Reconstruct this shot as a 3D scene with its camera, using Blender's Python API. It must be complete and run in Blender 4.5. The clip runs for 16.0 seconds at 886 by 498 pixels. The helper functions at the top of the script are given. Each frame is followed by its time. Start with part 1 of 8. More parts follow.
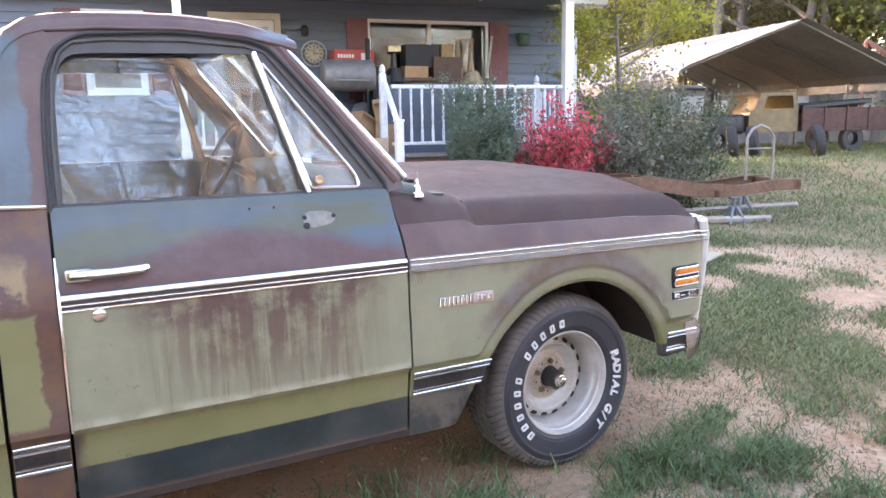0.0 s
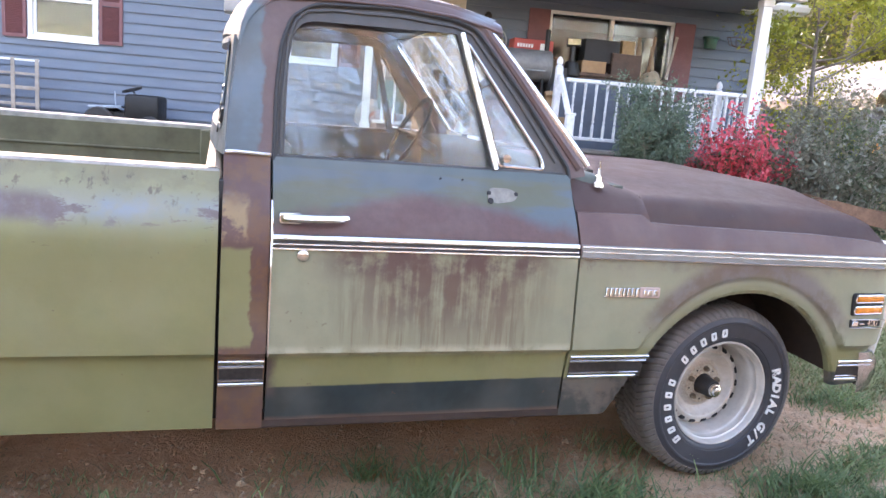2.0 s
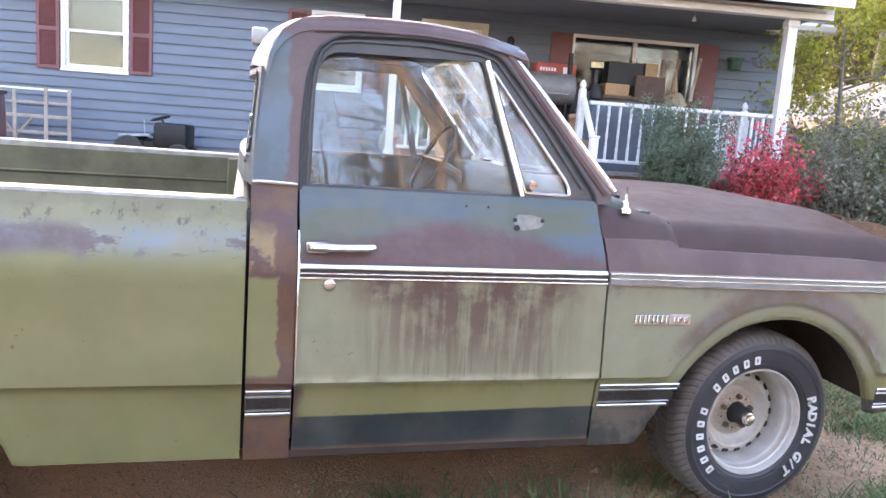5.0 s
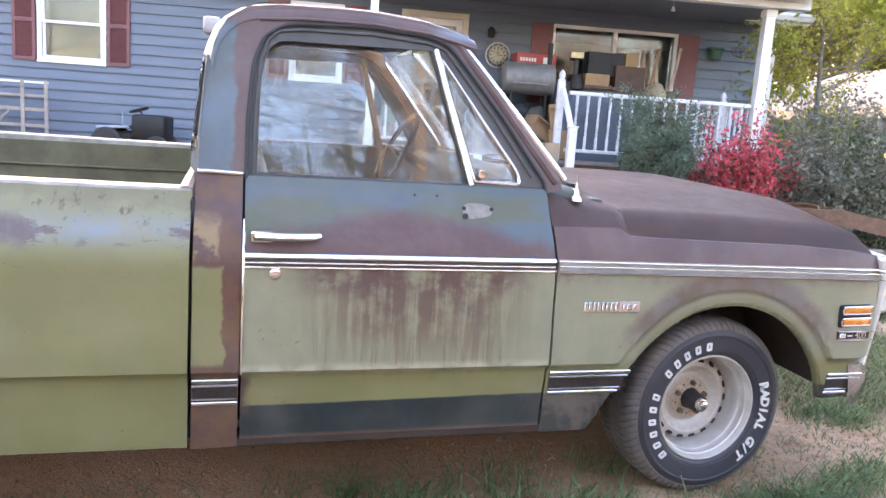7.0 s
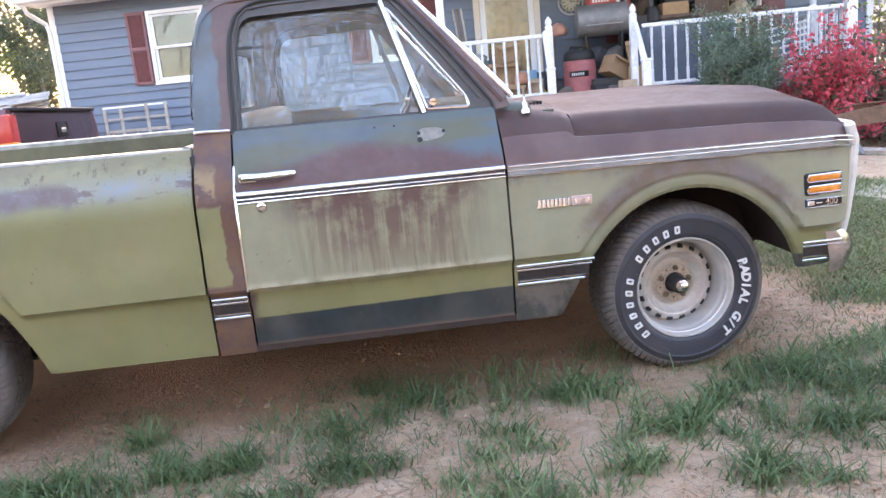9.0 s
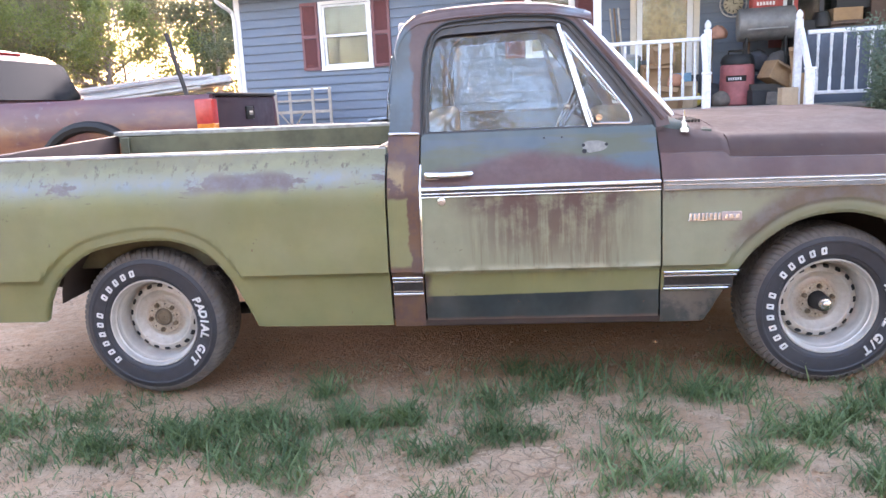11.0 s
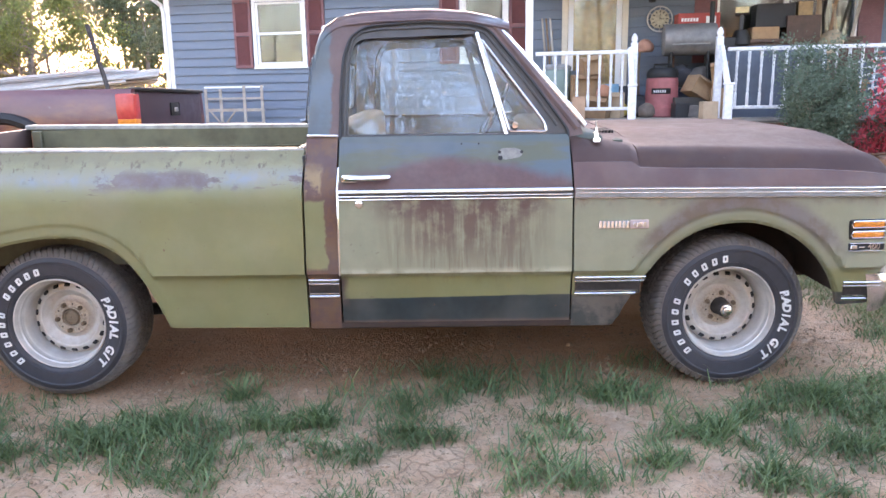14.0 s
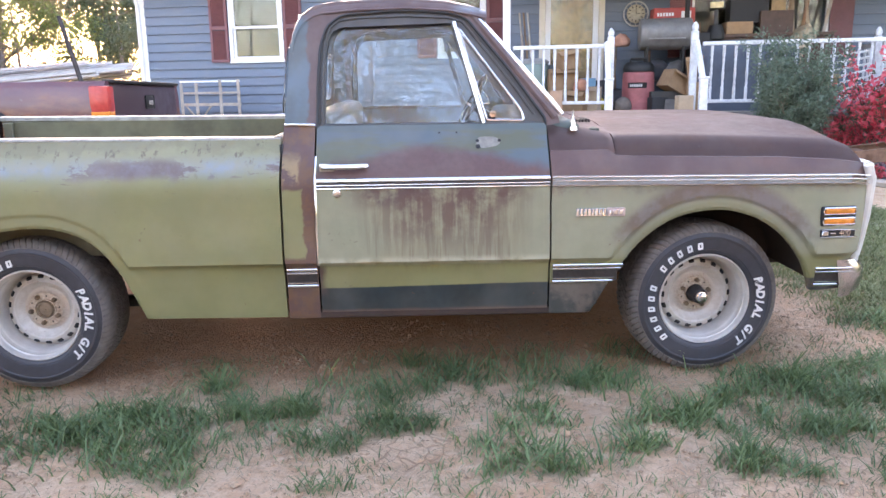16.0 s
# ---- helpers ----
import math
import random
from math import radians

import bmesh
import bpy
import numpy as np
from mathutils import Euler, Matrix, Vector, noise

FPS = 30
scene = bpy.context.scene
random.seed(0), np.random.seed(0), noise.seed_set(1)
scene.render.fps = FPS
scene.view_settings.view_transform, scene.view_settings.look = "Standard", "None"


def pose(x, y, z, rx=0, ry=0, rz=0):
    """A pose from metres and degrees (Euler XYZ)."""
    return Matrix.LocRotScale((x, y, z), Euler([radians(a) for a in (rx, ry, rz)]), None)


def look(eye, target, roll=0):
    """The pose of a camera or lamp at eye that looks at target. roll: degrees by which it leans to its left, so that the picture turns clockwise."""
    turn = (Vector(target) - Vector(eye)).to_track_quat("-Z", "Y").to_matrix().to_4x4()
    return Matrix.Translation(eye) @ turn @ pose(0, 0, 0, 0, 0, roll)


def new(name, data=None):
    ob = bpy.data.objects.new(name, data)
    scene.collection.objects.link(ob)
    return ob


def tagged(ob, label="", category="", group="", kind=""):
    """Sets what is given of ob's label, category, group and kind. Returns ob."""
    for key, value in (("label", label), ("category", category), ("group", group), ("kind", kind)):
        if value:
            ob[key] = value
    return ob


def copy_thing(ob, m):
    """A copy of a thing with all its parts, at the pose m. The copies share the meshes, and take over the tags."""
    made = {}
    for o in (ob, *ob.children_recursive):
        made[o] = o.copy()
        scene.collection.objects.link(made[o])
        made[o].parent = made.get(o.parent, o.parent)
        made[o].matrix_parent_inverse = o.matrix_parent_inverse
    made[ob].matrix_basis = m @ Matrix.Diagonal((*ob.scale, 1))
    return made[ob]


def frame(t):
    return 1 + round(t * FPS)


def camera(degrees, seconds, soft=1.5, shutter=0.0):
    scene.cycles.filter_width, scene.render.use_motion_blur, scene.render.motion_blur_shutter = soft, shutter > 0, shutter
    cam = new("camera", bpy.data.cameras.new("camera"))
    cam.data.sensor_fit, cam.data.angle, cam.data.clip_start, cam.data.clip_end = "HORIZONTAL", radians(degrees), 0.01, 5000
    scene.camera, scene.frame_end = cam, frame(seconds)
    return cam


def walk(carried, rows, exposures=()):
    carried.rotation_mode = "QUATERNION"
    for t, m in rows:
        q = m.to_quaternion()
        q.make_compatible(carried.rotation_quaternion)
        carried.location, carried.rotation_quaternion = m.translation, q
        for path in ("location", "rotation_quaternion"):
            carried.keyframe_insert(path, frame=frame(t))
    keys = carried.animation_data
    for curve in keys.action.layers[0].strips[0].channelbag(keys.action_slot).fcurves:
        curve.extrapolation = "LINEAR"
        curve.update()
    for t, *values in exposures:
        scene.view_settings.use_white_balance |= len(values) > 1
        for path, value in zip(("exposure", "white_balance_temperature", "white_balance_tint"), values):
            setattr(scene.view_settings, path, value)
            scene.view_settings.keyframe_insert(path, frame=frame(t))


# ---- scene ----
cam = camera(62.3, 16.0)
PATH = [
    (0, (1.207, -2.064, 1.303), (2.159, -0.335, 0.984), -1.0),
    (0.5, (1.096, -2.062, 1.281), (2.036, -0.334, 0.924), 1.2),
    (1, (1.056, -2.13, 1.285), (1.922, -0.365, 0.918), 3.4),
    (1.5, (1.071, -2.134, 1.281), (1.775, -0.301, 0.903), 5.9),
    (2, (1.078, -2.128, 1.279), (1.666, -0.25, 0.923), 4.9),
    (2.5, (1.074, -2.115, 1.282), (1.646, -0.23, 0.939), 4.8),
    (3, (1.071, -2.102, 1.282), (1.632, -0.21, 0.955), 4.8),
    (3.5, (1.064, -2.099, 1.283), (1.611, -0.201, 0.971), 4.7),
    (4, (1.06, -2.094, 1.284), (1.596, -0.192, 0.979), 4.6),
    (6.3, (1.099, -2.143, 1.303), (1.619, -0.235, 1.003), 3.8),
    (6.5, (1.105, -2.127, 1.301), (1.649, -0.226, 0.997), 3.8),
    (7, (1.199, -2.158, 1.294), (1.749, -0.262, 0.973), 4.0),
    (7.5, (1.39, -2.21, 1.268), (1.944, -0.316, 0.945), 4.0),
    (8, (1.601, -2.281, 1.262), (2.119, -0.377, 0.93), 4.7),
    (8.5, (1.675, -2.537, 1.236), (1.925, -0.571, 0.964), 0.4),
    (9, (1.725, -2.675, 1.15), (1.894, -0.72, 0.76), -5.4),
    (9.5, (1.669, -2.813, 1.192), (1.711, -0.854, 0.796), -4.0),
    (10, (1.662, -3.011, 1.254), (1.68, -1.051, 0.852), -2.8),
    (10.2, (1.635, -3.022, 1.255), (1.599, -1.064, 0.851), -3.2),
    (12.3, (1.586, -3.034, 1.258), (1.32, -1.09, 0.871), -1.4),
    (12.5, (1.61, -3.021, 1.255), (1.357, -1.076, 0.868), -1.4),
    (13, (1.656, -3.056, 1.254), (1.501, -1.1, 0.865), -0.9),
    (13.5, (1.676, -3.051, 1.26), (1.626, -1.09, 0.87), -0.6),
    (14, (1.685, -3.046, 1.259), (1.674, -1.085, 0.866), -0.8),
    (14.5, (1.683, -3.042, 1.257), (1.679, -1.082, 0.862), -1.2),
    (15, (1.681, -3.044, 1.251), (1.682, -1.085, 0.85), -1.1),
    (15.5, (1.678, -3.062, 1.243), (1.689, -1.103, 0.842), -1.0),
    (16, (1.687, -3.059, 1.227), (1.733, -1.101, 0.824), -0.8),
]
walk(cam, [(t, look(eye, target, roll)) for t, eye, target, roll in PATH],
     exposures=[(0, 4.2, 7350, 34), (16, 4.2, 7350, 34)])

# ---- light ----
SUN_TURN, SUN_UP = 100.0, 8.0   # degrees: towards the sun, counted from +x; height over the horizon
world = bpy.data.worlds.new("sky")
scene.world = world
world.use_nodes = True
_w = world.node_tree
_sky = _w.nodes.new("ShaderNodeTexSky")
_sky.sky_type, _sky.sun_disc = "NISHITA", False
_sky.sun_elevation, _sky.sun_rotation = radians(SUN_UP), radians(90 - SUN_TURN)
_sky.air_density, _sky.dust_density, _sky.ozone_density = 1.0, 2.5, 1.5
_w.links.new(_sky.outputs[0], _w.nodes["Background"].inputs[0])
_w.nodes["Background"].inputs[1].default_value = 0.15
_sun = bpy.data.lights.new("sun", "SUN")
_sun.energy, _sun.angle, _sun.color = 1.0, radians(0.6), (1.0, 0.86, 0.68)
sun = new("sun", _sun)
_a, _e = radians(SUN_TURN), radians(SUN_UP)
sun.matrix_world = look((0, 0, 30), (-math.cos(_a) * math.cos(_e), -math.sin(_a) * math.cos(_e), 30 - math.sin(_e)))



# ---- material tools ----
class Nodes:
    """A material with short ways to make its nodes."""

    def __init__(self, name, rough=0.7, metal=0.0):
        self.m = bpy.data.materials.new(name)
        self.m.use_nodes = True
        self.t = self.m.node_tree
        self.b = self.t.nodes["Principled BSDF"]
        self.b.inputs["Roughness"].default_value = rough
        self.b.inputs["Metallic"].default_value = metal
        self._pos = None

    def node(self, kind):
        return self.t.nodes.new(kind)

    def put(self, socket, value):
        if isinstance(value, bpy.types.NodeSocket):
            self.t.links.new(value, socket)
        elif isinstance(value, (tuple, list)) and len(value) == 3 and socket.type == "RGBA":
            socket.default_value = (*value, 1)
        else:
            socket.default_value = value

    def pos(self):
        if self._pos is None:
            self._pos = self.node("ShaderNodeNewGeometry").outputs["Position"]
        return self._pos

    def local(self):
        return self.node("ShaderNodeTexCoord").outputs["Object"]

    def xyz(self, v=None):
        n = self.node("ShaderNodeSeparateXYZ")
        self.put(n.inputs[0], v if v is not None else self.pos())
        return n.outputs

    def scaled(self, v, s, off=(0, 0, 0)):
        n = self.node("ShaderNodeMapping")
        self.put(n.inputs["Vector"], v)
        n.inputs["Scale"].default_value = s if isinstance(s, (tuple, list)) else (s, s, s)
        n.inputs["Location"].default_value = off
        return n.outputs[0]

    def noise(self, scale=1.0, detail=4, rough=0.6, v=None, warp=0.0, off=(0, 0, 0)):
        n = self.node("ShaderNodeTexNoise")
        self.put(n.inputs["Vector"], self.scaled(v if v is not None else self.pos(), scale, off))
        n.inputs["Scale"].default_value = 1
        n.inputs["Detail"].default_value = detail
        n.inputs["Roughness"].default_value = rough
        n.inputs["Distortion"].default_value = warp
        return n.outputs["Fac"]

    def warped(self, amount):
        n = self.node("ShaderNodeTexNoise")
        self.put(n.inputs["Vector"], self.pos())
        n.inputs["Scale"].default_value = 5.0
        m = self.node("ShaderNodeVectorMath")
        m.operation = "MULTIPLY_ADD"
        self.put(m.inputs[0], n.outputs["Color"])
        m.inputs[1].default_value = (amount, amount, amount)
        self.put(m.inputs[2], self.pos())
        return m.outputs[0]

    def voronoi(self, scale=1.0, feature="F1", v=None, out="Distance"):
        n = self.node("ShaderNodeTexVoronoi")
        n.feature = feature
        self.put(n.inputs["Vector"], self.scaled(v if v is not None else self.pos(), scale))
        n.inputs["Scale"].default_value = 1
        return n.outputs[out]

    def math(self, op, a, b=0.0, c=0.0):
        n = self.node("ShaderNodeMath")
        n.operation = op
        for s, v in zip(n.inputs, (a, b, c)):
            self.put(s, v)
        return n.outputs[0]

    def add(self, a, b): return self.math("ADD", a, b)
    def sub(self, a, b): return self.math("SUBTRACT", a, b)
    def mul(self, a, b): return self.math("MULTIPLY", a, b)

    def ramp(self, v, lo, hi, a=0.0, b=1.0):
        """Smooth step from a to b as v goes from lo to hi."""
        n = self.node("ShaderNodeMapRange")
        n.interpolation_type = "SMOOTHSTEP"
        for s, x in zip(n.inputs, (v, lo, hi, a, b)):
            self.put(s, x)
        return n.outputs[0]

    def band(self, v, lo, hi, soft):
        return self.mul(self.ramp(v, lo - soft, lo + soft), self.ramp(v, hi - soft, hi + soft, 1.0, 0.0))

    def mix(self, f, a, b, mode="MIX"):
        n = self.node("ShaderNodeMix")
        n.data_type, n.blend_type = "RGBA", mode
        self.put(n.inputs[0], f)
        self.put(n.inputs[6], a)
        self.put(n.inputs[7], b)
        return n.outputs[2]

    def random(self):
        return self.node("ShaderNodeObjectInfo").outputs["Random"]

    def island(self):
        return self.node("ShaderNodeNewGeometry").outputs["Random Per Island"]

    def bump(self, height, dist=0.005, strength=1.0):
        n = self.node("ShaderNodeBump")
        n.inputs["Strength"].default_value = strength
        n.inputs["Distance"].default_value = dist
        self.put(n.inputs["Height"], height)
        self.t.links.new(n.outputs[0], self.b.inputs["Normal"])

    def set(self, **kw):
        for k, v in kw.items():
            self.put(self.b.inputs[k.replace("_", " ").title().replace("Ior", "IOR")], v)
        return self

    def color(self, v):
        self.put(self.b.inputs["Base Color"], v)
        return self


def plain(name, col, rough=0.7, metal=0.0, grain=12.0, vary=0.35, bump=0.0, vec="pos"):
    """A surface of one main colour with grain and blotches."""
    n = Nodes(name, rough, metal)
    v = n.pos() if vec == "pos" else n.local()
    f = n.add(n.mul(n.noise(grain, 6, 0.65, v), 0.6), n.mul(n.noise(grain * 0.13, 3, 0.6, v), 0.4))
    dark = tuple(c * (1 - vary) for c in col)
    light = tuple(min(1, c * (1 + vary * 0.6)) for c in col)
    n.color(n.mix(n.ramp(f, 0.3, 0.7), dark, light))
    n.set(roughness=n.ramp(f, 0.2, 0.8, max(0.02, rough - 0.12), min(1, rough + 0.12)))
    if bump:
        n.bump(f, bump)
    return n.m


# ---- mesh tools ----
def mesh_of(name, bm, mats, smooth=35):
    me = bpy.data.meshes.new(name)
    bmesh.ops.recalc_face_normals(bm, faces=bm.faces)
    bm.to_mesh(me)
    bm.free()
    for m in (mats if isinstance(mats, (list, tuple)) else [mats]):
        me.materials.append(m)
    if smooth:
        me.shade_smooth()
        me.set_sharp_from_angle(angle=radians(smooth))
    return me


def thing(name, x, y, z, label, category, group="", kind="", turn=0.0):
    """The Empty at a thing's base."""
    ob = new(name)
    ob.empty_display_size = 0.1
    ob.matrix_world = pose(x, y, z, 0, 0, turn)
    return tagged(ob, label, category, group, kind)


def part(name, bm, material, parent, label="", smooth=35, local=False):
    """One mesh under a thing or a part; its vertices are in the world's metres unless local."""
    ob = new(name, mesh_of(name, bm, material, smooth))
    if parent is not None:
        ob.parent = parent
        if not local:
            m, p = Matrix.Identity(4), parent
            while p:
                m = p.matrix_local @ m if not p.parent else p.matrix_parent_inverse @ p.matrix_basis @ m
                p = p.parent
            ob.matrix_parent_inverse = m.inverted()
    if label:
        tagged(ob, label)
    return ob


def single(name, bm, material, label, category, group="", kind="", smooth=35):
    ob = new(name, mesh_of(name, bm, material, smooth))
    return tagged(ob, label, category, group, kind)


def box(bm, lo, hi, bevel=0.0, m=None, seg=1):
    """A box from corner to corner, its edges bevelled."""
    lo, hi = Vector(lo), Vector(hi)
    r = bmesh.ops.create_cube(bm, size=1, matrix=Matrix.Translation((lo + hi) / 2) @ Matrix.Diagonal((*(hi - lo), 1)))
    vs = r["verts"]
    if bevel:
        es = list({e for v in vs for e in v.link_edges})
        r = bmesh.ops.bevel(bm, geom=es, offset=bevel, segments=seg, affect="EDGES", profile=0.5)
        vs = list({v for f in r["faces"] for v in f.verts} | {v for v in vs if v.is_valid})
        vs = _island(vs)
    if m is not None:
        bmesh.ops.transform(bm, matrix=m, verts=vs)
    return vs


def _island(vs):
    seen, todo = set(vs), list(vs)
    while todo:
        for e in todo.pop().link_edges:
            for v in e.verts:
                if v not in seen:
                    seen.add(v)
                    todo.append(v)
    return list(seen)


def tube(bm, pts, r, n=8, caps=True):
    """A round bar along points; r is one radius or one a point."""
    pts = [Vector(p) for p in pts]
    rs = r if isinstance(r, (list, tuple)) else [r] * len(pts)
    rings, side = [], None
    for i, p in enumerate(pts):
        d = (pts[min(i + 1, len(pts) - 1)] - pts[max(i - 1, 0)]).normalized()
        if side is None:
            side = d.orthogonal().normalized()
        side = (side - d * side.dot(d)).normalized()
        up = d.cross(side)
        rings.append([bm.verts.new(p + rs[i] * (math.cos(a) * side + math.sin(a) * up)) for a in (2 * math.pi * k / n for k in range(n))])
    for a, b in zip(rings, rings[1:]):
        for k in range(n):
            bm.faces.new((a[k], a[(k + 1) % n], b[(k + 1) % n], b[k]))
    if caps:
        bm.faces.new(rings[0][::-1])
        bm.faces.new(rings[-1])
    return [v for g in rings for v in g]


def lathe(bm, profile, n=32, m=None, start=0.0, closed=False):
    """Turns (radius, height) pairs round the z axis."""
    rings = []
    for r, h in profile:
        if r < 1e-6:
            rings.append([bm.verts.new((0, 0, h))])
        else:
            rings.append([bm.verts.new((r * math.cos(a), r * math.sin(a), h)) for a in (start + 2 * math.pi * k / n for k in range(n))])
    pairs = list(zip(rings, rings[1:])) + ([(rings[-1], rings[0])] if closed else [])
    for a, b in pairs:
        for k in range(n):
            j = (k + 1) % n
            f = [a[k % len(a)], a[j % len(a)], b[j % len(b)], b[k % len(b)]]
            f = list(dict.fromkeys(f))
            if len(f) > 2:
                bm.faces.new(f)
    vs = [v for g in rings for v in g]
    if m is not None:
        bmesh.ops.transform(bm, matrix=m, verts=vs)
    return vs


def plate(bm, outline, holes, place, back):
    """A sheet of that outline (u, v) with holes; place(u, v) gives the point, back the offset of its other side."""
    loops = [outline, *holes]
    fb = bmesh.new()
    es = []
    for lp in loops:
        vs = [fb.verts.new((u, v, 0)) for u, v in lp]
        es += [fb.edges.new((vs[i], vs[(i + 1) % len(vs)])) for i in range(len(vs))]
    bmesh.ops.triangle_fill(fb, use_beauty=True, use_dissolve=False, edges=es, normal=(0, 0, 1))
    fb.verts.index_update()
    flat = [(v.co.x, v.co.y) for v in fb.verts]
    tris = [[v.index for v in f.verts] for f in fb.faces]
    fb.free()
    back = Vector(back)
    a = [bm.verts.new(place(u, v)) for u, v in flat]
    b = [bm.verts.new(Vector(place(u, v)) + back) for u, v in flat]
    for t in tris:
        bm.faces.new([a[i] for i in t])
        bm.faces.new([b[i] for i in t[::-1]])
    k = 0
    for lp in loops:
        n = len(lp)
        for i in range(n):
            j = (i + 1) % n
            bm.faces.new((a[k + i], a[k + j], b[k + j], b[k + i]))
        k += n


def rounded(pts, r, seg=4):
    """A polygon with its corners rounded; r is one radius or one a corner."""
    out, n = [], len(pts)
    for i, p in enumerate(pts):
        rr = r[i] if isinstance(r, (list, tuple)) else r
        p = Vector((*p, 0)).to_2d()
        a, b = Vector(pts[i - 1]).to_2d() - p, Vector(pts[(i + 1) % n]).to_2d() - p
        if rr <= 0:
            out.append(tuple(p))
            continue
        rr = min(rr, a.length * 0.49, b.length * 0.49)
        s, e = p + a.normalized() * rr, p + b.normalized() * rr
        for k in range(seg + 1):
            t = k / seg
            out.append(tuple(s * (1 - t) ** 2 + p * 2 * t * (1 - t) + e * t * t))
    return out


def smooth01(x, a, b):
    t = min(1.0, max(0.0, (x - a) / (b - a)))
    return t * t * (3 - 2 * t)


def interp(x, table):
    return float(np.interp(x, [p[0] for p in table], [p[1] for p in table]))


# ---- materials ----
OLIVE, OLIVE_GREY, MAROON, BLUE, TEAL = (0.205, 0.205, 0.092), (0.222, 0.228, 0.150), (0.092, 0.05, 0.046), (0.078, 0.110, 0.126), (0.013, 0.023, 0.025)
RUST, CREASE_LIGHT = (0.13, 0.052, 0.026), (0.44, 0.42, 0.31)


def weathered(name, kind):
    """Sun-worn truck paint: olive under maroon primer, with blue and rust showing through."""
    n = Nodes(name, 0.45)
    x, y, z = n.xyz()
    big = n.noise(3.2, 5, 0.6)
    fine = n.noise(38, 6, 0.7)
    mid = n.noise(11, 5, 0.65, off=(3, 1, 7))
    streak = n.noise((34, 34, 1.7), 4, 0.6, off=(2, 5, 1))
    wob = n.mul(n.sub(big, 0.5), 0.16)
    wob2 = n.mul(n.sub(mid, 0.5), 0.10)
    zz = n.add(z, n.add(wob, wob2))
    olive = n.mix(n.ramp(big, 0.35, 0.65), OLIVE, tuple(c * 0.86 for c in OLIVE))
    c = olive
    if kind == "bed":
        c = n.mix(n.mul(n.ramp(zz, 0.86, 1.0), 0.5), c, (0.235, 0.235, 0.145))
        haze = n.mul(n.band(n.add(z, n.mul(wob, 0.25)), 0.93, 0.985, 0.035), n.ramp(big, 0.32, 0.6, 0.45, 0.95))
        c = n.mix(haze, c, n.mix(n.ramp(mid, 0.4, 0.6), (0.235, 0.25, 0.225), (0.20, 0.25, 0.29)))
        where = n.noise((2.4, 2.4, 5.5), 6, 0.72, off=(1.3, 0, 4))
        near = n.add(where, n.mul(n.band(x, 0.12, 0.62, 0.2), 0.09))
        patch = n.mul(n.band(n.add(z, n.mul(wob, 0.4)), 0.915, 0.985, 0.02), n.ramp(near, 0.53, 0.57))
        patch = n.mul(patch, n.ramp(fine, 0.22, 0.5, 0.6, 1.0))
        c = n.mix(n.mul(patch, 0.9), c, n.mix(n.ramp(mid, 0.4, 0.65), (0.125, 0.088, 0.080), (0.15, 0.125, 0.13)))
        rim = n.mul(n.ramp(zz, 1.0, 1.035), n.ramp(mid, 0.3, 0.6, 0.35, 0.9))
        c = n.mix(rim, c, (0.175, 0.165, 0.095))
        drip = n.mul(n.ramp(streak, 0.57, 0.68), n.band(n.add(z, n.mul(wob2, 1.6)), 0.97, 1.075, 0.03))
        c = n.mix(n.mul(drip, 0.85), c, (0.10, 0.075, 0.05))
        mark = n.mul(n.ramp(n.noise((15, 15, 8), 5, 0.8, off=(7, 0, 3)), 0.67, 0.69), n.band(z, 0.60, 1.05, 0.05))
        c = n.mix(n.mul(mark, 0.95), c, (0.05, 0.035, 0.025))
        sc = n.mul(n.ramp(n.noise((7, 7, 60), 5, 0.7, off=(0, 0, 2)), 0.63, 0.68), n.band(n.add(z, n.mul(wob, 0.3)), 0.85, 0.91, 0.025))
        c = n.mix(n.mul(sc, 0.85), c, (0.08, 0.05, 0.03))
        run = n.mul(n.ramp(n.noise((26, 26, 1.3), 4, 0.6, off=(6, 1, 2)), 0.64, 0.72), n.band(n.add(z, wob), 0.80, 0.95, 0.05))
        c = n.mix(n.mul(run, 0.4), c, (0.13, 0.12, 0.06))
    elif kind in ("door", "fender", "cab"):
        grey = n.mix(n.ramp(mid, 0.35, 0.65), OLIVE_GREY, tuple(v * 1.12 for v in OLIVE_GREY))
        c = n.mix(n.ramp(n.add(z, n.mul(wob2, 0.2)), 0.515, 0.56), olive, grey if kind != "cab" else olive)
        mar = n.mix(n.ramp(fine, 0.3, 0.7), MAROON, tuple(v * 1.25 for v in MAROON))
        if kind == "door":
            area = n.mul(n.band(x, 1.48, 2.06, 0.16), n.band(n.add(z, n.mul(wob, 0.5)), 0.62, 0.9, 0.12))
            rust = n.mul(area, n.ramp(n.add(n.mul(streak, 0.6), n.mul(mid, 0.5)), 0.42, 0.62))
            c = n.mix(n.mul(rust, 0.9), c, (0.112, 0.068, 0.052))
            top = n.mul(n.band(n.add(z, n.mul(wob, 0.3)), 0.79, 0.9, 0.045), n.mul(n.band(x, 1.4, 2.1, 0.1), n.ramp(mid, 0.36, 0.58)))
            c = n.mix(n.mul(top, 0.9), c, MAROON)
            run = n.mul(n.band(z, 0.53, 0.70, 0.06), n.mul(n.band(x, 1.45, 2.08, 0.08), n.ramp(n.noise((55, 55, 1.2), 3, 0.6), 0.50, 0.66)))
            c = n.mix(n.mul(run, 0.55), c, (0.13, 0.09, 0.06))
            # highlight along the crease, painted in as a broken cream line
            pale = n.mul(n.band(z, 0.535, 0.565, 0.012), n.ramp(mid, 0.3, 0.6))
